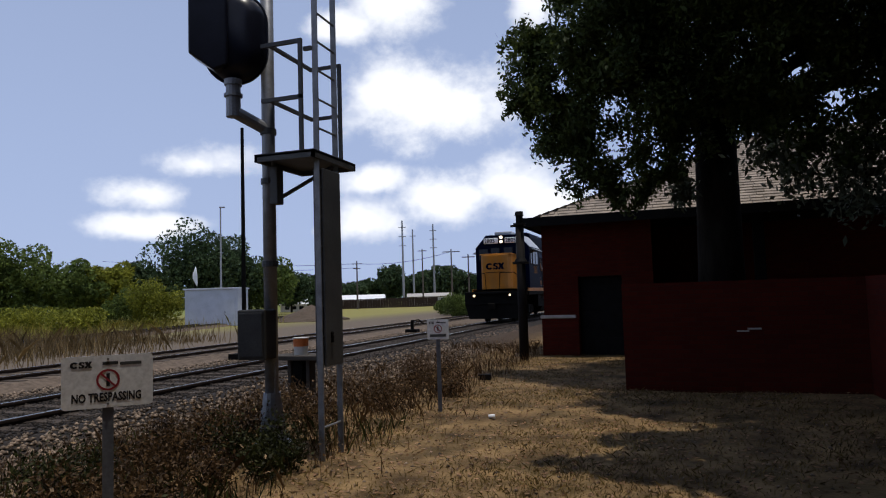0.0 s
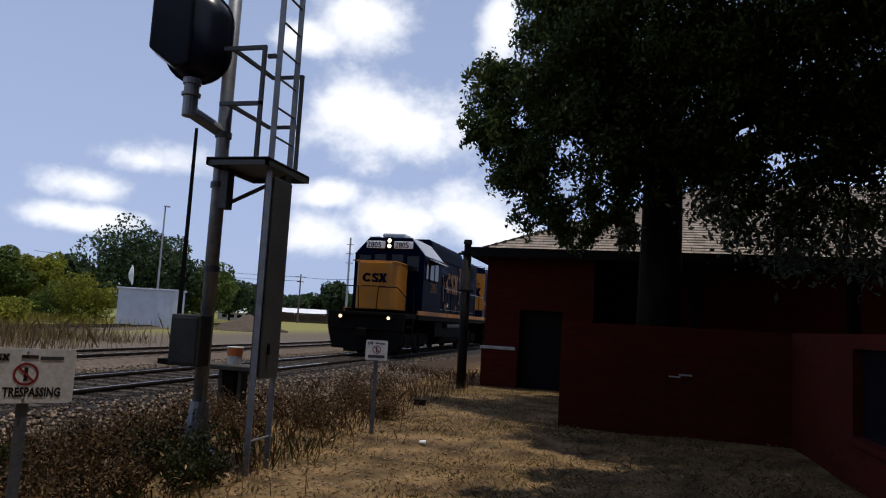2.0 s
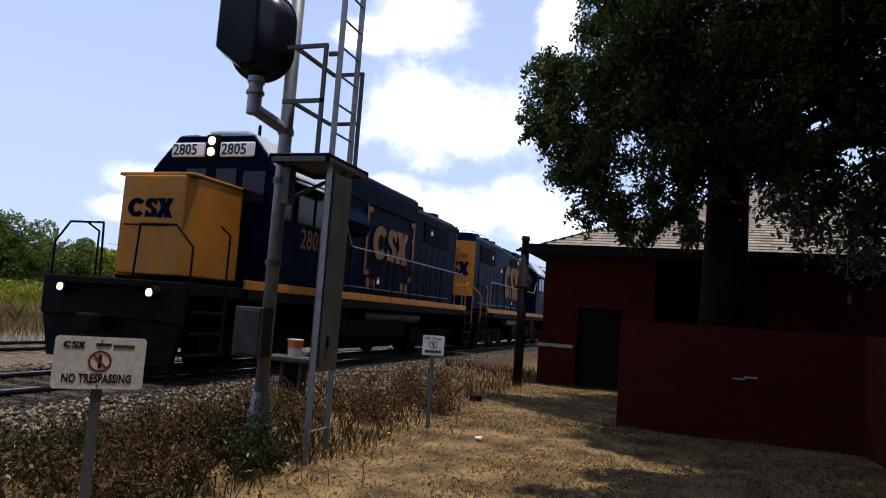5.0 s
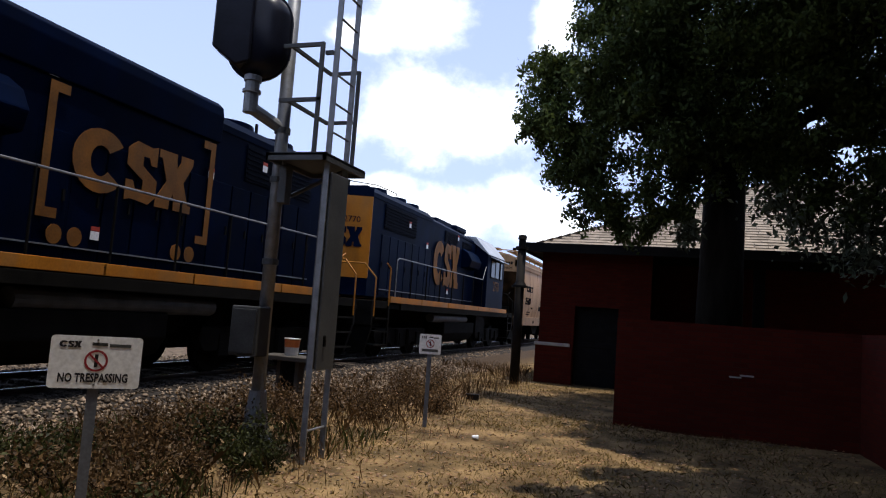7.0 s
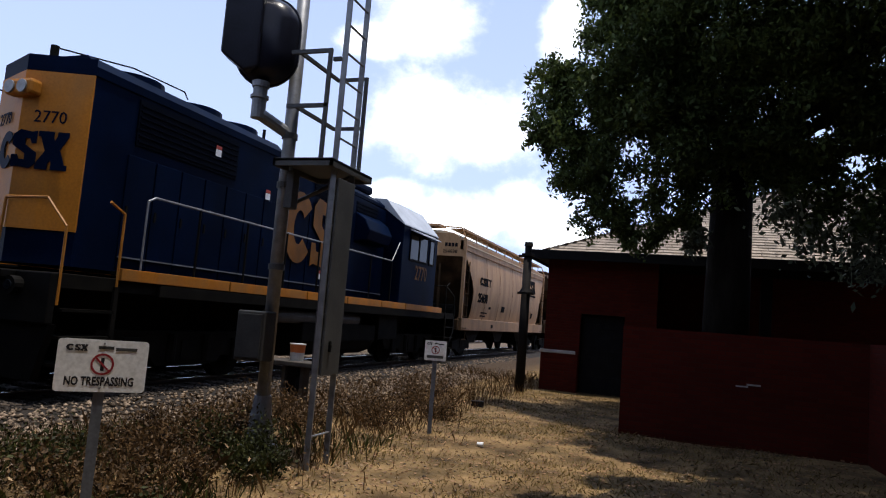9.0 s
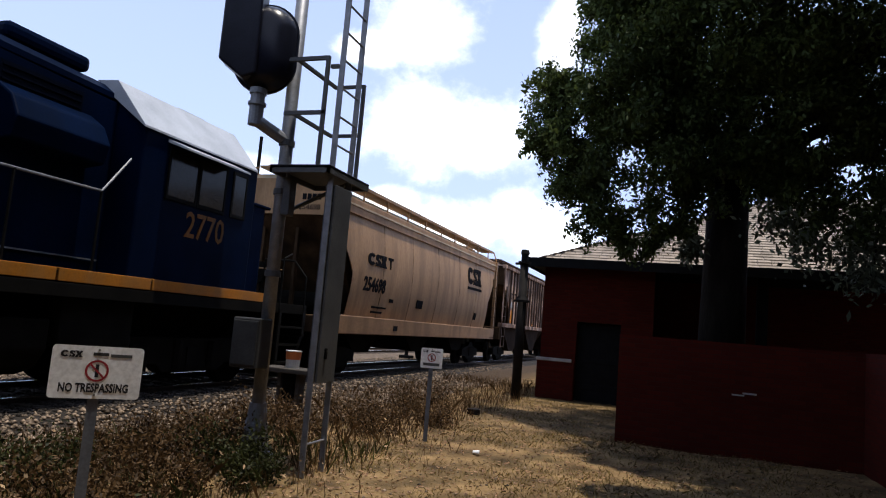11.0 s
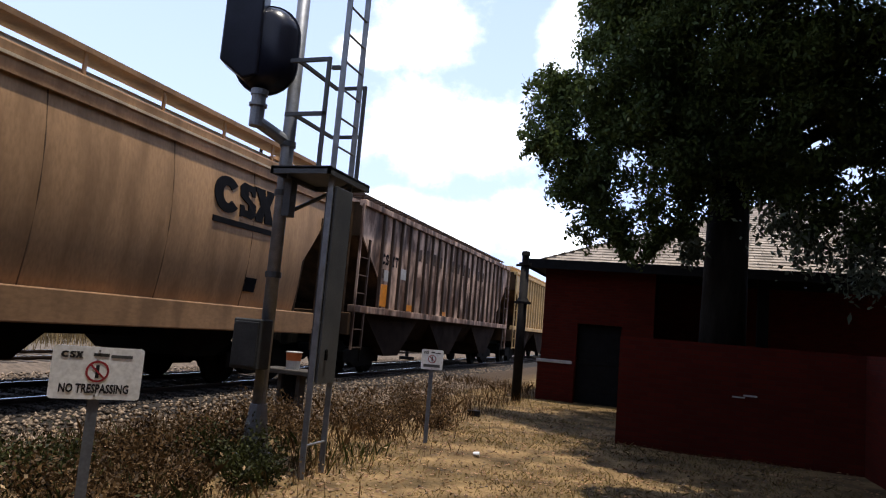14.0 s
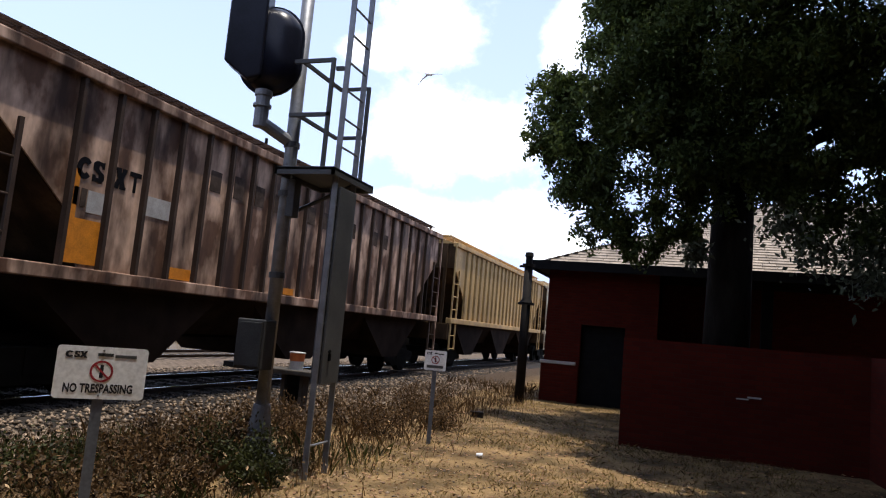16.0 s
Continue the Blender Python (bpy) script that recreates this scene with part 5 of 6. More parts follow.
        prism(b, [(0.25, 4.35), (0.25, 3.55), (1.75, 2.3), (1.75, 1.78), (L1 - 1.75, 1.78), (L1 - 1.75, 2.3), (L1 - 0.25, 3.55), (L1 - 0.25, 4.35)], "x", *sorted((s * (W - 0.03), s * W)))
        part("side_sheet", b, body_mat, H, "stained side sheet")
        b = B()
        prism(b, [(0.07, -0.03), (0.07, 0.03), (0.0, 0.05), (0.0, -0.05)], "z", 1.78, 4.3)
        bmesh.ops.scale(b, vec=(s, 1, 1), verts=b.verts)
        bmesh.ops.recalc_face_normals(b, faces=b.faces)
        # the posts' shaded look is put into a darker colour
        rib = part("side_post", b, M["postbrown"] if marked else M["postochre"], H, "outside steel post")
        n = 21
        rib.location = (s * W, 1.45, 0)
        for k in range(1, n):
            o = new("side_post", rib.data)
            o.parent, o.location = H, (s * W, 1.45 + (L1 - 2.9) * k / (n - 1), 0)
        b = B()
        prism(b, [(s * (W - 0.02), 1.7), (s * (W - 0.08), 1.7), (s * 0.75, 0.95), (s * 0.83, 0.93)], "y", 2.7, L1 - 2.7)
        part("lower_slope_sheet", b, M["hopperbottom"], H, "dark brown inward-sloping lower sheet")
        b = B()
        box(b, *sorted((s * (W - 0.1), s * (W + 0.09))), 0.1, L1 - 0.1, 4.3, 4.46, 0.02)
        part("top_chord", b, body_mat, H)
        b = B()
        box(b, *sorted((s * (W - 0.12), s * (W + 0.08))), 0.0, L1, 1.62, 1.8, 0.015)
        part("side_sill", b, body_mat, H)
        for q, e in ((1, 0.0), (-1, L1)):
            b = B()
            box(b, *sorted((s * (W + 0.02), s * (W + 0.07))), *sorted((e + q * 0.03, e + q * 0.09)), 0.7, 4.35)
            part("corner_post", b, body_mat, H)
            b = B()
            box(b, *sorted((s * (W + 0.02), s * (W + 0.07))), *sorted((e + q * 0.59, e + q * 0.65)), 0.7, 3.5)
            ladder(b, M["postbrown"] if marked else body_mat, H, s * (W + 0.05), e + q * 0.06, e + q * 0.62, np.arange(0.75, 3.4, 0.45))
        b = B()
        for k in range(7):
            box(b, *sorted((s * (0.7 + 0.09 * k), s * (0.73 + 0.09 * k))), 0.1, L1 - 0.1, 4.68, 4.71)
        for y in np.arange(0.3, L1, 0.35):
            box(b, *sorted((s * 0.68, s * 1.28)), float(y), float(y) + 0.03, 4.66, 4.68)
        for y in np.arange(0.6, L1, 1.5):
            box(b, *sorted((s * 1.2, s * 1.25)), float(y), float(y) + 0.05, 4.42, 4.66)
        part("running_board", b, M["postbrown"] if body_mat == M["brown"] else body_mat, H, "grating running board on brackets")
    b = B()
    prism(b, [(-W, 4.42), (W, 4.42), (0.9, 4.58), (-0.9, 4.58)], "y", 0.2, L1 - 0.2)
    part("roof", b, body_mat, H)
    b = B()
    box(b, -0.3, 0.3, 1, L1 - 1, 4.58, 4.74, 0.03)
    part("hatch_trough", b, body_mat, H)
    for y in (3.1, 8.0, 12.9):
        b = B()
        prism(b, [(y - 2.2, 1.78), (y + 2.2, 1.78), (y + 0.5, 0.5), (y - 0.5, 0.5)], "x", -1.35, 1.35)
        part("discharge_hopper", b, M["hopperbottom"], H, "dark brown sloping hopper bottom")
    b = B()
    box(b, -0.3, 0.3, 0.2, L1 - 0.2, 0.85, 1.25)
    part("centre_sill", b, M["under"], H)
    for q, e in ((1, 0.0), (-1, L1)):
        # ends coloured dark to stand for their shade, with some grime
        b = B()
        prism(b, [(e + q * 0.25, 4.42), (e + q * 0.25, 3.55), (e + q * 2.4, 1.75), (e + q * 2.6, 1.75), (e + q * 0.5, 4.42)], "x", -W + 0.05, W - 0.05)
        part("end_slope_sheet", b, M["shaded_end"], H, "grimy sloping end sheet with shade put into its colour")
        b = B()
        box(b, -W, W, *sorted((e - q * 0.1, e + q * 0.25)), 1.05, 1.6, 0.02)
        part("end_sill", b, M["shaded_end"], H)
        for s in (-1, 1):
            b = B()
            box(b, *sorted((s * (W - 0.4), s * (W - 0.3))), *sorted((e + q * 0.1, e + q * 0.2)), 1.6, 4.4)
            part("end_post", b, M["shaded_end"], H)
        b = B()
        for k in range(4):
            box(b, -0.1 + 0.2 * k, 0.05 + 0.2 * k, *sorted((e + q * 0.235, e + q * 0.245)), 4.0, 4.12)
        for k in range(6):
            box(b, -0.15 + 0.16 * k, -0.05 + 0.16 * k, *sorted((e + q * 0.235, e + q * 0.245)), 3.8, 3.92)
        part("end_mark", b, M["greypaint"], H)
        coupler(H, e, -q * 0.7)
    for y in (1.75, L1 - 1.75):
        bogie(H, y, 1.75, 0.44, False)
    if marked:
        pitch = (L1 - 2.9) / 20
        for s in (-1, 1):
            def cell(name, k, u0, u1, z0, z1, mat):
                bb = B()
                y0 = 1.45 + pitch * k
                ya, yb = y0 + pitch * u0, y0 + pitch * u1
                if s < 0:
                    ya, yb = L1 - yb, L1 - ya
                box(bb, *sorted((s * (W + 0.002), s * (W + 0.008))), ya, yb, z0, z1)
                part(name, bb, mat, H)
            for k, u0, u1, shape in ((0, 0.14, 0.48, 0), (0, 0.54, 0.84, 1), (1, 0.12, 0.46, 2)):
                ya, yb = sorted(y if s > 0 else L1 - y for y in (1.45 + pitch * (k + u0), 1.45 + pitch * (k + u1)))
                outline = mark_outlines()[shape]
                us = [u for u, _ in outline]
                lo_u, span = min(us), max(us) - min(us)
                bb = B()
                prism(bb, [((ya + (u - lo_u) / span * (yb - ya)) if s > 0 else (yb - (u - lo_u) / span * (yb - ya)), 2.98 + 0.3 * v) for u, v in outline], "x", *sorted((s * (W + 0.002), s * (W + 0.008))))
                part("owner_mark", bb, M["stencil"], H)
            cell("owner_mark", 1, 0.54, 0.88, 3.21, 3.28, M["stencil"])
            cell("owner_mark", 1, 0.67, 0.75, 2.98, 3.208, M["stencil"])
            cell("pale_patch", 0, 0.5, 0.92, 2.55, 2.85, M["sill"])
            cell("number_bar", 0, 0.14, 0.28, 2.62, 2.86, M["faded"])
            cell("number_bar", 0, 0.33, 0.47, 2.62, 2.86, M["faded"])
            cell("orange_panel", 0, 0.1, 0.92, 1.85, 2.45, M["orange"])
            cell("orange_strip", 0, 0.1, 0.25, 2.45, 3.1, M["orange"])
            cell("pale_patch", 2, 0.1, 0.9, 2.7, 3.0, M["sill"])
            cell("orange_panel", 3, 0.1, 0.9, 1.82, 2.0, M["orange"])
            cell("orange_panel", 8, 0.2, 0.8, 1.82, 1.95, M["orange"])
            for k, h in ((4, 0.4), (5, 0.45), (6, 0.42), (7, 0.4), (9, 0.42), (10, 0.4), (11, 0.45), (12, 0.4), (14, 0.4), (15, 0.42)):
                cell("faded_slogan_bar", k, 0.22, 0.66, 3.38, 3.34 + h, M["faded"])
    return H


TRAIN = []


def build_train():
    a = locomotive("2805", True, True, "dark blue and yellow diesel locomotive with lit headlights", M["yellow"])
    TRAIN.append((a, -20.5, 180))
    c = locomotive("2770", False, False, "dark blue and yellow diesel locomotive running cab-last", M["navy"])
    TRAIN.append((c, -2.5, 0))
    TRAIN.append((hopper_smooth(), 6.3, 0))
    TRAIN.append((hopper_ribbed("weathered grey-brown ribbed covered hopper wagon", M["brown"], 1, True), 23.05, 0))
    TRAIN.append((hopper_ribbed("ochre ribbed covered hopper wagon with pale stains", M["oldyellow"], 2, False), 40.5, 0))
    TRAIN.append((hopper_ribbed("pale tan ribbed covered hopper wagon at the tail", M["tan_light"], 3, False), 57.9, 0))
    TRAIN.append((hopper_ribbed("brown ribbed covered hopper wagon far down the train", M["brown"], 4, False), 75.3, 0))


build_train()


# ---- far yard ----
def az_place(az, d):
    return d * math.sin(radians(az)), d * math.cos(radians(az))


def tree(name, label, x, y, height, spread, mat, leaves, size, seed, trunk=True, base=0.15, group="", flat=0.75):
    rng = np.random.default_rng(seed)
    t = root(name, label, "tree" if trunk else "bush", (x, y, -0.12), group=group)
    if trunk:
        b = B()
        rod(b, (0, 0, -0.1), (0, 0, height * 0.55), 0.028 * height, 0.012 * height, 9)
        for k in range(6):
            a, h = rng.uniform(0, 6.28), height * rng.uniform(0.25, 0.5)
            rod(b, (0, 0, h), (spread * 0.55 * math.cos(a), spread * 0.55 * math.sin(a), h + height * 0.25), 0.012 * height, 0.005 * height, 6)
        part("trunk", b, M["bark"], t)
    nb = 34
    cc = rng.normal(size=(nb, 3))
    cc /= np.linalg.norm(cc, axis=1)[:, None]
    cc *= rng.uniform(0.3, 0.8, (nb, 1))
    mid, hz = height * (base + 1) / 2, height * (1 - base) / 2
    cc = cc * [spread, spread, hz] + [0, 0, mid]
    rad = rng.uniform(0.24, 0.42, nb)
    k = rng.integers(0, nb, leaves)
    p = rng.normal(size=(leaves, 3))
    p /= np.linalg.norm(p, axis=1)[:, None]
    p *= rng.uniform(0.75, 1.05, (leaves, 1))
    p = cc[k] + p * rad[k][:, None] * [spread, spread, hz * 1.1]
    p[:, 2] = np.maximum(p[:, 2], 0.1)
    v, f = leaf_quads(rng, p, size)
    np_mesh("crown", v, f, mat, t)
    return t


FAR = [  # azimuth, distance, height, half spread, foliage
    (-50.5, 72, 7.6, 4.2, "leaf_mid"), (-47.2, 76, 6.6, 3.6, "leaf_mid"), (-53.5, 70, 8.2, 4.5, "leaf_mid"), (-57.0, 68, 8.0, 4.5, "leaf_mid"), (-44.6, 78, 6.8, 3.4, "leaf_yel"),
    (-42.4, 92, 7.0, 4.0, "leaf_dark"), (-38.6, 88, 11.0, 5.6, "leaf_dark"), (-36.2, 92, 10.2, 5.0, "leaf_dark"), (-33.2, 95, 7.2, 4.6, "leaf_mid"), (-31.2, 110, 6.6, 4.0, "leaf_dark"),
    (-29.3, 130, 6.5, 5.0, "leaf_dark"), (-26.7, 150, 6.0, 5.0, "leaf_dark"), (-24.8, 165, 6.6, 5.0, "leaf_dark"), (-23.0, 160, 9.8, 4.0, "leaf_dark"), (-20.8, 170, 8.6, 5.0, "leaf_dark"),
    (-19.1, 165, 9.8, 6.0, "leaf_dark"), (-17.3, 170, 9.0, 6.0, "leaf_dark"), (-15.0, 180, 8.5, 6.0, "leaf_dark"), (-12.5, 180, 9.0, 6.0, "leaf_dark")]
for i, (a, d, h, r, m) in enumerate(FAR):
    tree("tree", {"leaf_mid": "leafy green tree at the edge of the yard", "leaf_yel": "yellow-green tree at the edge of the yard", "leaf_dark": "dark green rounded tree in the distance"}[m],
         *az_place(a, d), h, r, M[m], 11000 if d < 100 else 6000, 0.19 * d / 75, 20 + i, base=0.1, group="far trees")
for i, (a, d, h, r, m) in enumerate([(-42.0, 58, 3.9, 1.9, "leaf_yel"), (-40.6, 59, 3.3, 1.6, "leaf_yel"), (-43.6, 60, 3.0, 1.8, "leaf_mid"), (-50.0, 55, 1.9, 3.0, "leaf_yel"), (-46.8, 50, 1.7, 2.4, "leaf_yel"), (-54.0, 52, 1.9, 3.0, "leaf_yel"),
                                     (-18.6, 62, 1.9, 1.3, "leaf_mid"), (-17.6, 55, 2.2, 1.3, "leaf_mid")]):
    tree("bush", "bright yellow-green bush beside the yard" if m == "leaf_yel" else "green bush beside the track", *az_place(a, d), h, r, M[m], 5000, 0.085, 60 + i, trunk=False, base=0.0, group="yard bushes")


def far_woods():
    rng = np.random.default_rng(99)
    az = rng.uniform(-75, 40, 26000)
    d = rng.uniform(210, 260, 26000)
    h = 4.5 + 2.5 * np.sin(az * 0.9) * np.sin(az * 0.37 + 1) + rng.normal(0, 0.6, 26000)
    z = rng.uniform(0, 1, 26000) ** 0.6 * np.maximum(h, 2)
    p = np.stack([d * np.sin(np.radians(az)), d * np.cos(np.radians(az)), z], 1)
    v, f = leaf_quads(rng, p, 0.75)
    tagged(np_mesh("far_woods", v, f, M["leaf_dark"]), "distant belt of green woods along the horizon", "woods", kind="stuff")


far_woods()


def hut():
    x, y = az_place(-36.9, 56)
    h = root("equipment_hut", "pale blue-white flat-roofed equipment hut with a satellite dish", "hut", (x, y, -0.12), rz=18)
    b = B()
    box(b, -2.0, 2.0, -1.3, 1.3, 0, 2.75, 0.03)
    part("body", b, M["hut"], h)
    b = B()
    box(b, -2.08, 2.08, -1.38, 1.38, 2.75, 2.87, 0.02)
    part("roof_edge", b, M["hut"], h)
    b = B()
    box(b, 0.9, 1.75, -1.34, -1.302, 0.05, 2.1, 0.01)
    dr = part("door", b, M["hut"], h)
    b = B()
    rod(b, (1.05, -1.36, 1.05), (1.05, -1.4, 1.05), 0.04, n=8)
    part("door_knob", b, M["black"], dr)
    b = B()
    rod(b, (-1.7, 0, 2.87), (-1.7, 0, 3.6), 0.05, n=8)
    dm = part("dish_mount", b, M["black"], h)
    b = B()
    rod(b, (-1.8, -0.15, 3.75), (-1.62, -0.05, 3.85), 0.2, 0.75, 22, cap=False)
    bmesh.ops.solidify(b, geom=b.faces, thickness=0.03)
    bmesh.ops.rotate(b, cent=(-1.7, 0, 3.8), verts=b.verts, matrix=Matrix.Rotation(radians(25), 3, "Y"))
    part("dish", b, M["white"], dm, "white satellite dish")


hut()


def poles():
    def pole(az, d, h, r, mat, label, arms=(), lamp=False):
        x, y = az_place(az, d)
        p = root("utility_pole", label, "pole", (x, y, -0.12), group="far poles", rz=-az)
        b = B()
        rod(b, (0, 0, -0.2), (0, 0, h), r, r * 0.6, 8)
        part("shaft", b, M[mat], p)
        for z, w in arms:
            b = B()
            box(b, -w, w, -0.07, 0.07, h - z - 0.07, h - z + 0.07)
            part("crossarm", b, M[mat], p)
        if lamp:
            b = B()
            box(b, -0.1, 0.35, -0.08, 0.08, h - 0.05, h + 0.06, 0.02)
            part("lamp_head", b, M["polegrey"], p)
    pole(-36.6, 58, 9.4, 0.09, "polegrey", "tall thin grey lamp pole", lamp=True)
    pole(-25.9, 120, 8.3, 0.17, "polewood", "wooden utility pole with a crossarm", ((0.5, 0.9), (1.3, 0.6)))
    pole(-22.1, 150, 18.5, 0.28, "polegrey", "tall grey transmission pole", ((1.5, 0.8), (3.5, 0.8), (5.5, 0.8)))
    pole(-21.25, 155, 17.0, 0.25, "polegrey", "tall grey transmission pole", ((1.5, 0.7),))
    pole(-20.5, 140, 11.5, 0.18, "polewood", "wooden utility pole with a crossarm", ((0.4, 0.9),))
    pole(-19.55, 160, 18.6, 0.28, "polegrey", "tall grey transmission pole", ((1.5, 0.8), (3.5, 0.8), (5.5, 0.8)))
    pole(-18.1, 110, 9.2, 0.16, "polewood", "wooden utility pole with a long crossarm", ((0.4, 1.4),))
    pole(-16.7, 105, 8.0, 0.15, "polewood", "wooden utility pole with a crossarm", ((0.4, 1.0),))
    # wires as thin sagging lines
    def wire(p, q, sag):
        pts = [tuple(Vector(p).lerp(Vector(q), k / 8) - Vector((0, 0, sag * 4 * (k / 8) * (1 - k / 8)))) for k in range(9)]
        b = B()
        tube(b, pts, 0.03, 4)
        tagged(part("overhead_wire", b, M["black"]), "thin dark overhead wire between poles", "wire", group="overhead wires")
    for a0, d0, z0, a1, d1, z1 in ((-25.9, 120, 7.7, -18.1, 110, 8.7), (-25.9, 120, 7.0, -40.0, 150, 9.5), (-25.9, 120, 7.7, -45.0, 150, 10.5)):
        wire((*az_place(a0, d0), z0), (*az_place(a1, d1), z1), 0.7)


poles()


def far_buildings():
    def shed(az, d, w, dep, h, rise, wall, roof, label, rz):
        x, y = az_place(az, d)
        s = root("far_shed", label, "shed", (x, y, -0.12), group="far sheds", rz=rz)
        b = B()
        box(b, -w / 2, w / 2, -dep / 2, dep / 2, 0, h)
        wl = part("wall", b, M[wall], s)
        b = B()
        prism(b, [(-dep / 2 - 0.3, h), (dep / 2 + 0.3, h), (0, h + rise)], "x", -w / 2 - 0.3, w / 2 + 0.3)
        part("roof", b, M[roof], s)
        for k in range(3):
            b = B()
            box(b, -w / 2 + w * (k + 0.6) / 3.4, -w / 2 + w * (k + 1.2) / 3.4, -dep / 2 - 0.03, -dep / 2 - 0.002, h * 0.3, h * 0.75)
            part("window", b, M["glass"], wl)
    shed(-25.6, 140, 9, 5, 1.4, 1.2, "sill", "white", "low shed with a bright white roof", 20)
    shed(-31.0, 120, 4, 4, 1.2, 0.9, "sill", "white", "small shed with a bright white roof", 25)
    shed(-20.0, 150, 9, 5, 1.9, 0.7, "sill", "sill", "pale low storage building", 20)
    b = B()
    x, y = az_place(-23.6, 128)
    w = root("board_fence", "weathered reddish board fence across the yard", "fence", (x, y, -0.12), rz=22)
    for k in range(40):
        bb = B()
        box(bb, -9.6 + 0.48 * k, -9.6 + 0.48 * k + 0.46, -0.03, 0.03, 0, 1.75 + random.uniform(-0.06, 0.06))
        part("board", bb, M["rust"], w)
    b.free()


far_buildings()


def gravel_heap(az, d, r, h, seed):
    x, y = az_place(az, d)
    b = B()
    bmesh.ops.create_icosphere(b, subdivisions=4, radius=1)
    for v in b.verts:
        n = 0.12 * noise.noise(v.co * 3 + Vector((seed, 0, 0)))
        q = max(0.0, 1 - math.hypot(v.co.x, v.co.y))
        v.co = Vector((v.co.x * r * (1 + n), v.co.y * r * (1 + n), h * q * (1 + n) if v.co.z >= 0 else -0.1))
    o = part("gravel_heap", b, M["stone"])
    o.location = (x, y, -0.1)
    tagged(o, "heap of pale grey gravel beside the yard tracks", "gravel heap", group="gravel heaps")


gravel_heap(-29.6, 60, 3.2, 1.35, 1)


def switch_stand(x, y):
    s = root("switch_stand", "small black track switch stand", "switch stand", (x, y, 0))
    b = B()
    box(b, -0.3, 0.3, -0.2, 0.2, -0.1, 0.06, 0.01)
    part("base", b, M["black"], s)
    b = B()
    rod(b, (0, 0, 0.06), (0, 0, 0.5), 0.09, 0.06, 10)
    part("stem", b, M["black"], s)
    b = B()
    tube(b, [(0, 0, 0.45), (0.3, 0.1, 0.5), (0.55, 0.1, 0.3)], 0.03, 6)
    part("lever", b, M["black"], s)


switch_stand(-12.4, 17.6)
switch_stand(-12.2, 31.0)


# ---- vegetation near by ----
def oak():
    rng = np.random.default_rng(11)
    tx, ty = 0.75, 14.2
    t = root("oak_tree", "large dark live oak with hanging leafy branches", "tree", (tx, ty, 0))
    b = B()
    rod(b, (0, 0, -0.2), (0, 0, 0.6), 0.62, 0.46, 16)
    rod(b, (0, 0, 0.6), (0.05, 0, 5.2), 0.44, 0.36, 16)
    part("trunk", b, M["bark"], t, "thick dark furrowed trunk", smooth=True)
    limbs = [((0, 0, 4.6), (-1.2, -0.8, 5.7), (-1.9, -1.0, 6.1)), ((0, 0, 4.6), (1.3, -0.7, 5.5), (3.2, -1.2, 6.1)), ((0, 0, 5.0), (0.6, -2.0, 7.5), (0.5, -4.0, 8.5)), ((0, 0, 5.0), (0.5, 1.5, 8), (1.0, 3.0, 10)),
             ((0, 0, 4.8), (-0.8, 0.6, 7.4), (-1.4, 1.0, 9.0)), ((0, 0, 4.9), (2.4, 0.2, 5.3), (4.6, -0.3, 4.7)), ((0, 0, 5.0), (2.5, -2.5, 7.0), (4.5, -4.5, 8.0))]
    for a, m, e in limbs:
        b = B()
        w = 0.2 if m[2] > 5.3 else 0.11
        rod(b, a, m, w, w * 0.65, 9)
        rod(b, m, e, w * 0.65, w * 0.25, 8)
        part("limb", b, M["bark"], t)
    # crown: clumps of leaves, given by centre and radius, uneven
    clumps = [(-2.95, -0.7, 6.1, 0.6), (-3.1, -0.7, 6.55, 0.4), (-2.75, -0.8, 5.3, 0.55), (-1.9, -0.9, 7.6, 0.7), (-1.9, -0.9, 8.4, 0.7), (-3.2, -0.6, 5.5, 0.35), (-2.15, -0.8, 4.5, 0.55), (-2.0, -0.9, 3.85, 0.5), (-1.7, -0.8, 3.5, 0.55), (-1.3, -1.0, 4.2, 0.75), (-2.1, -0.8, 5.0, 0.9), (-1.0, -0.8, 3.5, 0.45),
              (-1.95, -1.0, 6.0, 0.9), (-1.3, -1.0, 7.3, 1.1), (-1.4, -1.2, 5.8, 1.2), (-0.6, -1.2, 4.9, 0.8), (-1.0, -1.5, 7.2, 1.4), (-1.2, -0.8, 8.6, 1.1), (-0.9, -1.2, 9.2, 1.4), (0.3, -1.6, 6.3, 1.3), (0.6, -1.8, 7.8, 1.5), (0.2, -1.5, 9.6, 1.6),
              (1.6, -1.4, 5.7, 1.1), (2.2, -1.6, 7.0, 1.4), (2.4, -1.4, 8.8, 1.6), (3.4, -1.6, 5.4, 1.0), (3.9, -1.6, 6.6, 1.5), (4.4, -1.4, 8.4, 1.7), (5.2, -1.6, 5.4, 1.2), (5.8, -1.8, 6.9, 1.5), (6.6, -1.6, 5.2, 1.3), (5.6, -1.4, 4.2, 0.9), (7.2, -1.8, 7.0, 1.6),
              (2.6, -0.6, 4.4, 0.6), (3.4, -0.8, 4.1, 0.6), (4.6, -0.8, 3.9, 0.6), (7.6, -1.5, 4.4, 1.0), (1.4, -1.0, 4.9, 0.55), (-0.9, 0.8, 7.0, 1.2), (1.0, 1.2, 8.0, 1.8), (3.5, 1.0, 7.5, 1.8), (-0.6, 0.2, 10.5, 1.8), (3.0, -0.2, 10.4, 1.9), (6.0, 0, 9.6, 2.0),
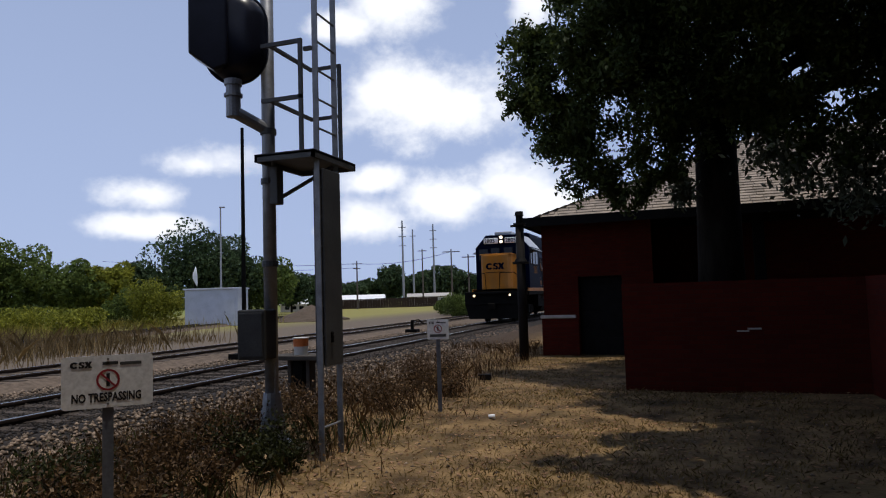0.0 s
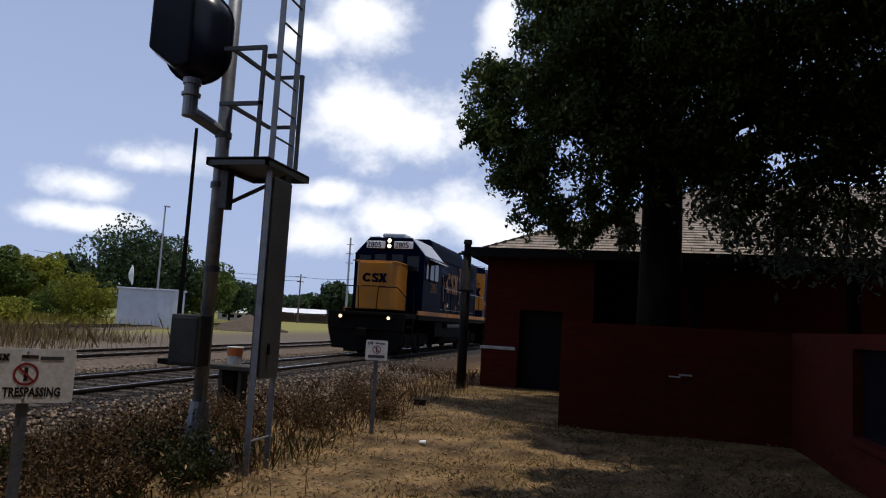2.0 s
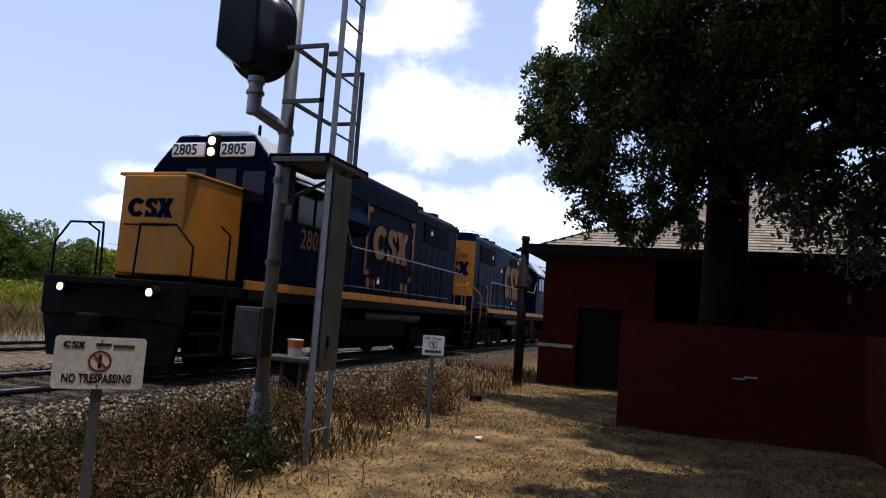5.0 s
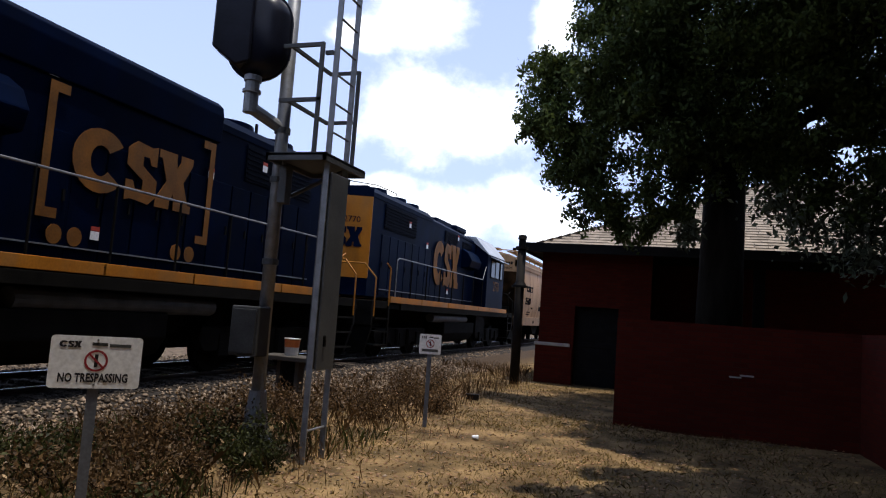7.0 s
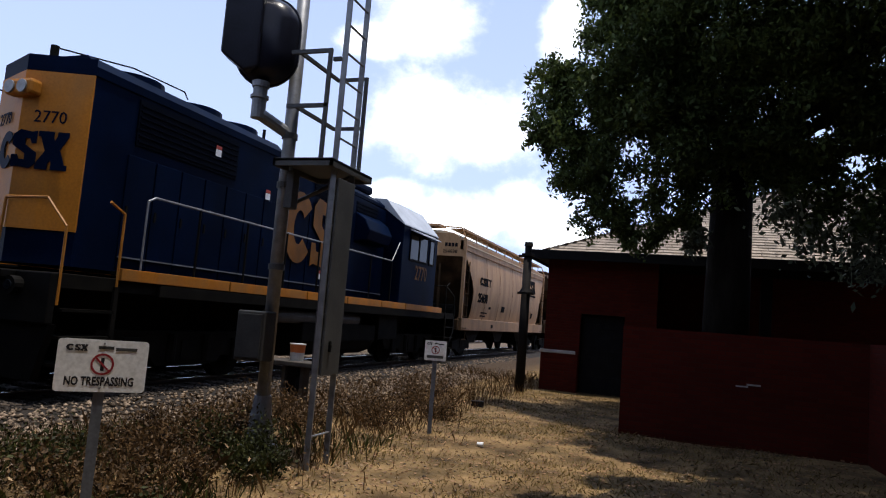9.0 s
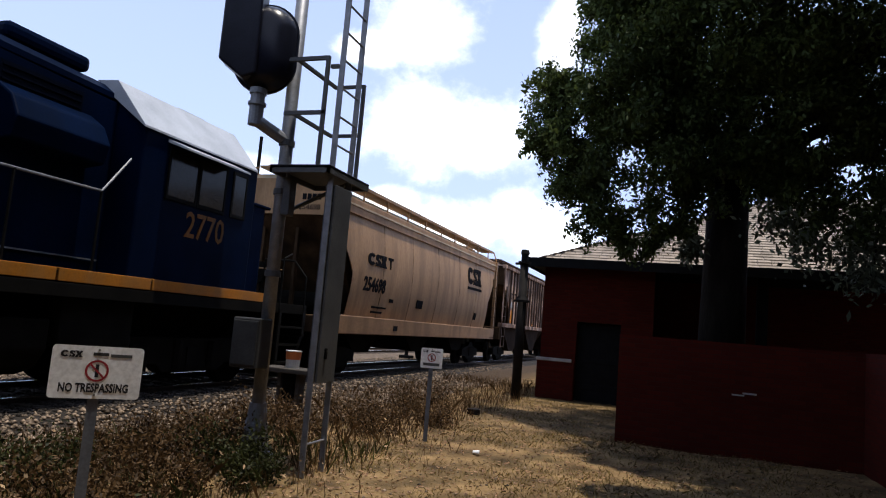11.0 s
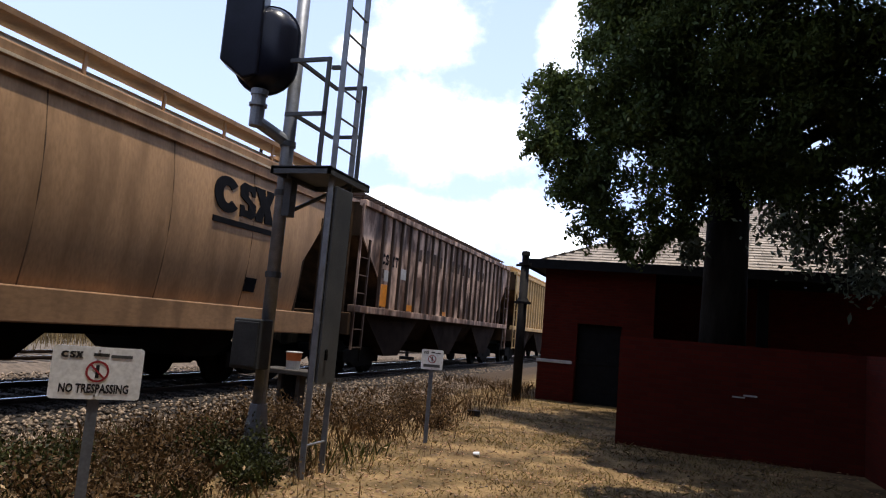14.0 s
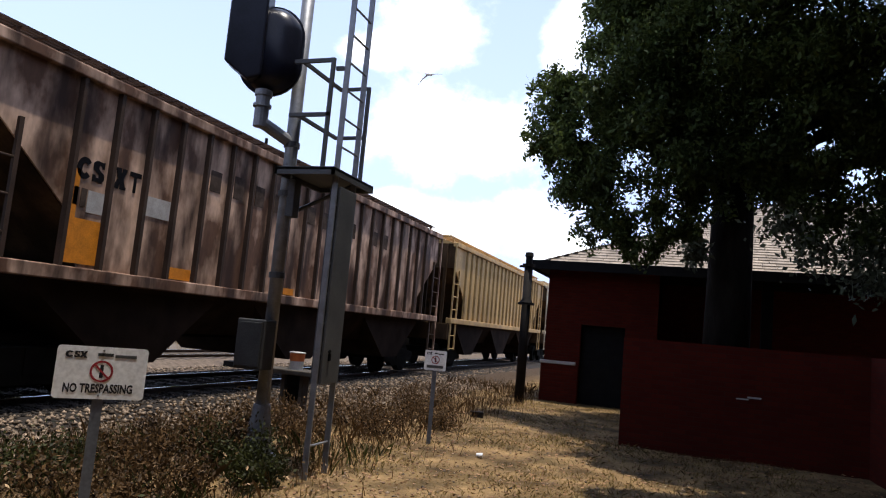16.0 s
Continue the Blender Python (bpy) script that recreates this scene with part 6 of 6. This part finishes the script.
              (1.0, -3.8, 9.0, 1.6), (3.5, -4.2, 8.4, 1.7), (5.8, -4.0, 7.8, 1.8), (0.0, -3.4, 9.6, 1.2), (7.8, -3.8, 6.6, 1.7), (3.0, -3.6, 6.9, 1.2), (5.0, -3.6, 6.0, 1.1), (6.6, -3.4, 4.9, 1.0), (2.2, -1.0, 4.0, 0.5), (3.0, -1.1, 4.7, 0.8), (4.2, -1.2, 4.6, 0.9), (5.2, -1.0, 4.6, 0.9), (6.4, -1.2, 4.2, 0.9), (1.6, -0.8, 4.3, 0.35),
              (1.0, -1.2, 5.2, 0.6), (1.7, -1.2, 5.0, 0.6), (2.4, -1.2, 5.3, 0.7), (1.1, -0.9, 4.5, 0.4), (1.9, -1.0, 4.4, 0.45), (2.9, -1.2, 5.6, 0.8), (-0.7, -1.0, 5.9, 0.9), (-0.5, -0.9, 4.2, 0.45), (-1.6, -0.9, 3.2, 0.35),
              (3.9, -1.3, 5.2, 0.8), (4.7, -1.3, 5.0, 0.8), (0.9, -1.3, 6.6, 1.0), (0.4, -1.4, 5.4, 0.6), (1.3, -0.9, 3.7, 0.3), (5.6, -1.5, 5.2, 0.9), (0.8, -0.9, 4.8, 0.45), (0.6, -0.9, 4.6, 0.35), (0.55, -0.8, 5.1, 0.4), (0.95, -0.9, 4.2, 0.38), (1.5, -0.9, 3.95, 0.36), (2.0, -0.9, 3.75, 0.36), (1.2, -0.9, 5.0, 0.5), (-0.65, -0.9, 3.75, 0.3), (-1.1, -0.9, 3.15, 0.25), (2.7, -1.0, 3.9, 0.4), (3.3, -1.0, 3.7, 0.4)]
    n_each = 6200
    pts = []
    for cx, cy, cz, r in clumps:
        # the outer boughs reach well out; the skirt of the crown is thin and lets the roof show
        cx -= 0.34 if cx < -1.5 else (0.16 if cx < -0.4 else 0.0)
        thin = 1.0
        if cz - r * 0.4 < 4.35:
            thin = 0.26 if cx > 0.3 else (0.5 if cx > -1.75 else 0.9)
        n = int(n_each * min(1.5, max(0.32, r * r)) * thin)
        reach = 1.28 if r < 0.75 else 1.1
        twig = rng.normal(size=(26, 3))
        twig /= np.linalg.norm(twig, axis=1)[:, None]
        twig *= rng.uniform(0.2, reach, (26, 1)) * r
        k = rng.integers(0, 26, n)
        p = twig[k] + np.clip(rng.normal(0, 0.12 * r + 0.03, (n, 3)), -0.32 * r - 0.06, 0.32 * r + 0.06)
        pts.append(p + [cx, cy, cz])
    p = np.concatenate(pts)
    # ragged openings between the boughs
    for gx, gz, wx, wz in ((1.3, 5.3, 0.42, 0.34), (2.1, 6.9, 0.2, 0.18), (0.95, 6.35, 0.14, 0.12), (2.3, 5.9, 0.16, 0.2), (1.9, 4.75, 0.2, 0.2), (0.3, 5.9, 0.1, 0.1), (-0.5, 6.8, 0.12, 0.12), (-1.2, 6.0, 0.16, 0.1), (-2.75, 5.75, 0.14, 0.14), (-0.3, 3.6, 0.2, 0.25), (0.5, 3.5, 0.25, 0.2)):
        d = ((p[:, 0] - gx) / wx) ** 2 + ((p[:, 2] - gz) / wz) ** 2
        p = p[d > rng.uniform(0.2, 1.3, len(p))]
    p = p[(p[:, 0] > 0.3) | (p[:, 2] > 3.3 + 0.25 * np.sin(p[:, 0] * 5.0) + rng.normal(0, 0.1, len(p)))]
    v, f = leaf_quads(rng, p, 0.05, 0.3)
    np_mesh("crown", v, f, M["oak"], t)
    # the crown goes on unseen over the yard, added for shade, ragged towards the tracks
    n = 72000
    p = np.stack([rng.uniform(-1.8, 9.5, n), rng.uniform(-17.5, -1.0, n), rng.normal(8.2, 0.5, n)], 1)
    edge = -0.05 + 0.55 * np.sin(p[:, 1] * 1.9) + 0.4 * np.sin(p[:, 1] * 4.3 + 1) + rng.normal(0, 0.25, n)
    p = p[p[:, 0] > edge]
    p[:, 2] += 0.9 * np.sin(p[:, 0] * 1.1) * np.cos(p[:, 1] * 0.9) + np.maximum(0, (p[:, 1] + 6) * 0.35)
    v, f = leaf_quads(rng, p, 0.17, 0.2)
    np_mesh("high_shade_crown", v, f, M["oak"], t)
    # hanging moss-grey sprays below the crown
    sp = []
    for cx, cy, cz, r in [(3.0, -1.0, 3.4, 0.5), (3.8, -1.0, 3.5, 0.6), (4.6, -1.2, 3.3, 0.6), (2.3, -0.9, 3.6, 0.45), (5.4, -1.2, 3.3, 0.6), (3.4, -1.1, 2.95, 0.45), (4.3, -1.1, 2.9, 0.45), (5.0, -1.2, 2.9, 0.5), (2.6, -0.9, 3.1, 0.4), (5.9, -1.3, 3.6, 0.7), (6.6, -1.4, 3.3, 0.7), (4.2, -1.0, 3.9, 0.6), (5.0, -1.1, 4.1, 0.7), (1.3, -0.9, 3.4, 0.35), (1.9, -0.9, 3.3, 0.4), (2.2, -0.9, 3.0, 0.35), (-0.6, -0.9, 3.3, 0.2), (0.8, -0.9, 3.9, 0.35)]:
        p = rng.normal(0, 0.6 * r, (300, 3)) + [cx, cy, cz]
        sp.append(p)
    v, f = leaf_quads(rng, np.concatenate(sp), 0.06, 0.5)
    np_mesh("moss_sprays", v, f, M["oak_pale"], t)
    for cx, cy, cz, r in [(3.0, -1.0, 3.4, 0.5), (3.8, -1.0, 3.5, 0.6), (4.6, -1.2, 3.3, 0.6), (2.3, -0.9, 3.6, 0.45), (5.4, -1.2, 3.3, 0.6)]:
        b = B()
        tube(b, [(cx, cy, cz - 0.4), (cx + 0.1, cy, cz + 0.6), (cx, cy + 0.3, cz + 1.6)], 0.02, 5)
        part("twig", b, M["bark"], t)


oak()


def blades(name, n, region, height, width, mat, label, category, seed, lean=0.35, zf=ground_z, dens=None):
    rng = np.random.default_rng(seed)
    x0, x1, y0, y1 = region
    p = np.stack([rng.uniform(x0, x1, n), y0 + (y1 - y0) * rng.uniform(0, 1, n) ** 1.5], 1)
    if dens is not None:
        keep = np.array([dens(x, y) for x, y in p]) > rng.uniform(0, 1, n)
        p = p[keep]
        n = len(p)
    z = np.array([zf(x, y) for x, y in p])
    h = height * rng.uniform(0.4, 1.3, n)
    a = rng.uniform(0, 6.28, n)
    wx, wy = np.cos(a) * width, np.sin(a) * width
    lx, ly = rng.normal(0, lean, n) * h, rng.normal(0, lean, n) * h
    base = np.stack([p[:, 0], p[:, 1], z - 0.02], 1)
    midp = base + np.stack([lx * 0.35, ly * 0.35, h * 0.6], 1)
    tip = base + np.stack([lx, ly, h], 1)
    w = np.stack([wx, wy, np.zeros(n)], 1)
    v = np.stack([base - w, base + w, midp + w * 0.7, tip, midp - w * 0.7], 1).reshape(-1, 3)
    f = np.arange(5 * n).reshape(n, 5)
    tagged(np_mesh(name, v, f, mat), label, category, kind="stuff")


def patch(x, y):
    return 0.5 + 0.9 * noise.noise(Vector((x * 0.6, y * 0.6, 2.0)))


blades("dry_grass", 90000, (-5.5, 2.6, 3.2, 18), 0.06, 0.005, M["grass"], "short dry yellowed grass on the path", "grass", 31, 0.7, dens=lambda x, y: patch(x, y) * (1.0 if x > -3.6 else 0.4))
blades("tall_weeds", 15000, (-6.6, -2.6, 3.0, 22), 0.25, 0.005, M["weed"], "tall dry brown weeds along the ballast", "weeds", 32, 0.35, dens=lambda x, y: patch(x, y + 9) * (1.1 if -6.6 < x < -3.3 + 0.0 * y else 0.06) * (1.0 if y > 3 else 0))
blades("green_weeds", 2400, (-6.0, -3.2, 3.0, 8), 0.24, 0.010, M["weed_g"], "dark green weeds round the signal base", "weeds", 33, 0.5, dens=lambda x, y: patch(x + 5, y))


blades("yard_brush", 16000, (-34, -17.5, 11, 27), 0.75, 0.012, M["brush"], "dry yellow-brown brush beyond the tracks", "brush", 34, 0.35, zf=lambda x, y: -0.12, dens=lambda x, y: patch(x * 0.4, y * 0.4) * (1.3 if x < -20 else 0.5))
blades("field_grass", 14000, (-52, -30, 26, 52), 0.8, 0.02, M["field"], "tall yellow-green grass at the field's edge", "grass", 35, 0.3, zf=lambda x, y: -0.12, dens=lambda x, y: patch(x * 0.3, y * 0.3) if x < -40 else 0.15)


def weed_bush(x, y, h, r, seed, mat, n=1600, size=0.045):
    rng = np.random.default_rng(seed)
    t = root("weed_bush", "low leafy weed bush at the signal's foot", "bush", (x, y, ground_z(x, y)), group="weed bushes")
    b = B()
    tips = []
    for k in range(9):
        a = rng.uniform(0, 6.28)
        e = (r * 0.8 * math.cos(a), r * 0.8 * math.sin(a), h * rng.uniform(0.6, 1.0))
        rod(b, (0, 0, -0.05), e, 0.008, 0.004, 5)
        tips.append(e)
    part("stalk_tuft", b, M["bark"], t)
    k = rng.integers(0, 9, n)
    u = rng.uniform(0.35, 1.05, (n, 1))
    p = np.array(tips)[k] * u + rng.normal(0, 0.16 * r + 0.03, (n, 3))
    v, f = leaf_quads(rng, p, size)
    np_mesh("leaves", v, f, mat, t)


for i, (x, y, h, r, m) in enumerate([(-3.95, 5.75, 0.62, 0.42, "weed_g"), (-4.35, 5.9, 0.7, 0.45, "weed"), (-4.6, 5.2, 0.5, 0.45, "weed"), (-3.6, 5.6, 0.38, 0.35, "weed_g"), (-4.0, 4.9, 0.45, 0.45, "weed"), (-4.9, 5.8, 0.5, 0.5, "weed"),
                                    (-3.7, 4.2, 0.35, 0.45, "weed"), (-4.4, 4.3, 0.4, 0.5, "weed"), (-3.3, 3.7, 0.3, 0.4, "weed_g"), (-5.2, 7.0, 0.55, 0.5, "weed"), (-4.3, 7.6, 0.5, 0.5, "weed"), (-3.9, 9.0, 0.5, 0.5, "weed"), (-4.6, 9.6, 0.55, 0.6, "weed"), (-4.2, 11.0, 0.5, 0.6, "weed"),
                                    (-4.6, 12.6, 0.5, 0.7, "weed"), (-3.6, 10.4, 0.4, 0.45, "weed"), (-5.4, 8.6, 0.5, 0.6, "weed"), (-5.0, 4.6, 0.4, 0.5, "weed_g")]):
    weed_bush(x, y, h * 0.72, r * 0.85, 200 + i, M[m], 1700, 0.02)


def loose_leaves():
    """Dead leaves caught among the weeds, some held up off the ground."""
    rng = np.random.default_rng(58)
    n = 5200
    x, y = rng.uniform(-6.4, -2.9, n), 3.2 + 9 * rng.uniform(0, 1, n) ** 1.5
    lump = np.array([patch(a * 1.7, b_ * 1.7 + 4) for a, b_ in zip(x, y)])
    keep = lump > rng.uniform(0.1, 1.0, n)
    x, y = x[keep], y[keep]
    p = np.stack([x, y, [ground_z(a, b_) + 0.02 + abs(rng.normal(0, 0.09)) for a, b_ in zip(x, y)]], 1)
    v, f = leaf_quads(rng, p, 0.024)
    tagged(np_mesh("caught_leaves", v, f, M["weed_pale"]), "pale dead leaves caught among the weeds", "leaves", kind="stuff")


loose_leaves()


def leaf_litter():
    rng = np.random.default_rng(55)
    n = 13000
    x, y = rng.uniform(-4.6, 2.4, n), 3 + 13 * rng.uniform(0, 1, n) ** 1.4
    p = np.stack([x, y, [ground_z(a, b_) + 0.012 for a, b_ in zip(x, y)]], 1)
    v, f = leaf_quads(rng, p, 0.03)
    v = v.reshape(n, 4, 3)
    v[:, :, 2] = (v[:, :, 2] - p[:, None, 2]) * 0.3 + p[:, None, 2]
    tagged(np_mesh("leaf_litter", v.reshape(-1, 3), f, M["litter"]), "scattered dead brown leaves on the ground", "leaves", kind="stuff")


leaf_litter()

# litter on the path: a dropped white cup and a loose brick
b = B()
rod(b, (-0.04, 0, 0.03), (0.04, 0.01, 0.03), 0.022, 0.032, 12)
o = tagged(part("paper_cup", b, M["white"]), "small crushed white cup lying on the grass", "cup")
o.location = (-2.36, 8.68, ground_z(-2.36, 8.68))
b = B()
box(b, -0.12, 0.12, -0.07, 0.07, 0, 0.11, 0.01)
o = tagged(part("loose_block", b, M["ironpost"]), "dark loose block lying on the grass", "block")
o.location, o.rotation_euler = (-3.55, 12.65, ground_z(-3.55, 12.65) - 0.01), (0, 0, 0.3)


def bird():
    g = root("bird", "white long-winged bird gliding across the sky", "bird", BIRD_AT[0])
    b = B()
    bmesh.ops.create_uvsphere(b, u_segments=10, v_segments=7, radius=1)
    for v in b.verts:
        v.co = Vector((v.co.x * 0.045, v.co.y * 0.19 * (1.0 - 0.25 * v.co.y), v.co.z * 0.045))
    part("body", b, M["bucket_w"], g, smooth=True)
    b = B()
    prism(b, [(-0.03, -0.16), (0.03, -0.16), (0.07, -0.30), (-0.07, -0.30)], "z", -0.005, 0.005)
    part("tail", b, M["bucket_w"], g)
    b = B()
    rod(b, (0, 0.17, 0.01), (0, 0.25, 0.0), 0.02, 0.004, 7)
    part("beak", b, M["orange"], g)
    wings = []
    for s in (-1, 1):
        b = B()
        prism(b, [(0.03 * s, 0.07), (0.28 * s, 0.10), (0.60 * s, -0.03), (0.3 * s, 0.02), (0.03 * s, -0.05)], "z", -0.006, 0.006)
        wings.append((part("wing", b, M["sill"], g, "pale pointed wing"), s))
    return g, wings


BIRD_AT = [(-7.35, 24.94, 14.47), (-8.94, 24.42, 12.8), (-9.8, 24.08, 11.27)]
BIRD, WINGS = bird()


# ---- what moves ----
def motions():
    times = [0.0, 0.1] + [0.5 * k for k in range(1, 32)] + [15.9, 16.0]
    for thing, u, rz in TRAIN:
        walk(thing, [(t, pose(TRACK_X, u + SPEED * (12.5 - t), RAIL_Z, 0, 0, rz)) for t in times])


    # the bird sweeps down across the sky at the end
    p0, p1, p2 = (Vector(p) for p in BIRD_AT)
    early = [(t, p0 + (p0 - p1) * (15.0 - t) * 2.0) for t in (0.0, 5.0, 10.0, 14.0, 14.5)]
    for_bird = early + [(15.0, p0), (15.5, p1), (16.0, p2)]
    walk(BIRD, [(t, pose(*p, -14, 16, 168)) for t, p in for_bird])
    for wing, s in WINGS:
        flaps = [(0.0, 0), (14.8, 0)] + [(15.0 + 0.1 * k, (30, 5, -20, 5)[k % 4]) for k in range(11)]
        walk(wing, [(t, pose(0, 0, 0, 0, -s * a, 0)) for t, a in flaps])


SPEED = 5.07
motions()
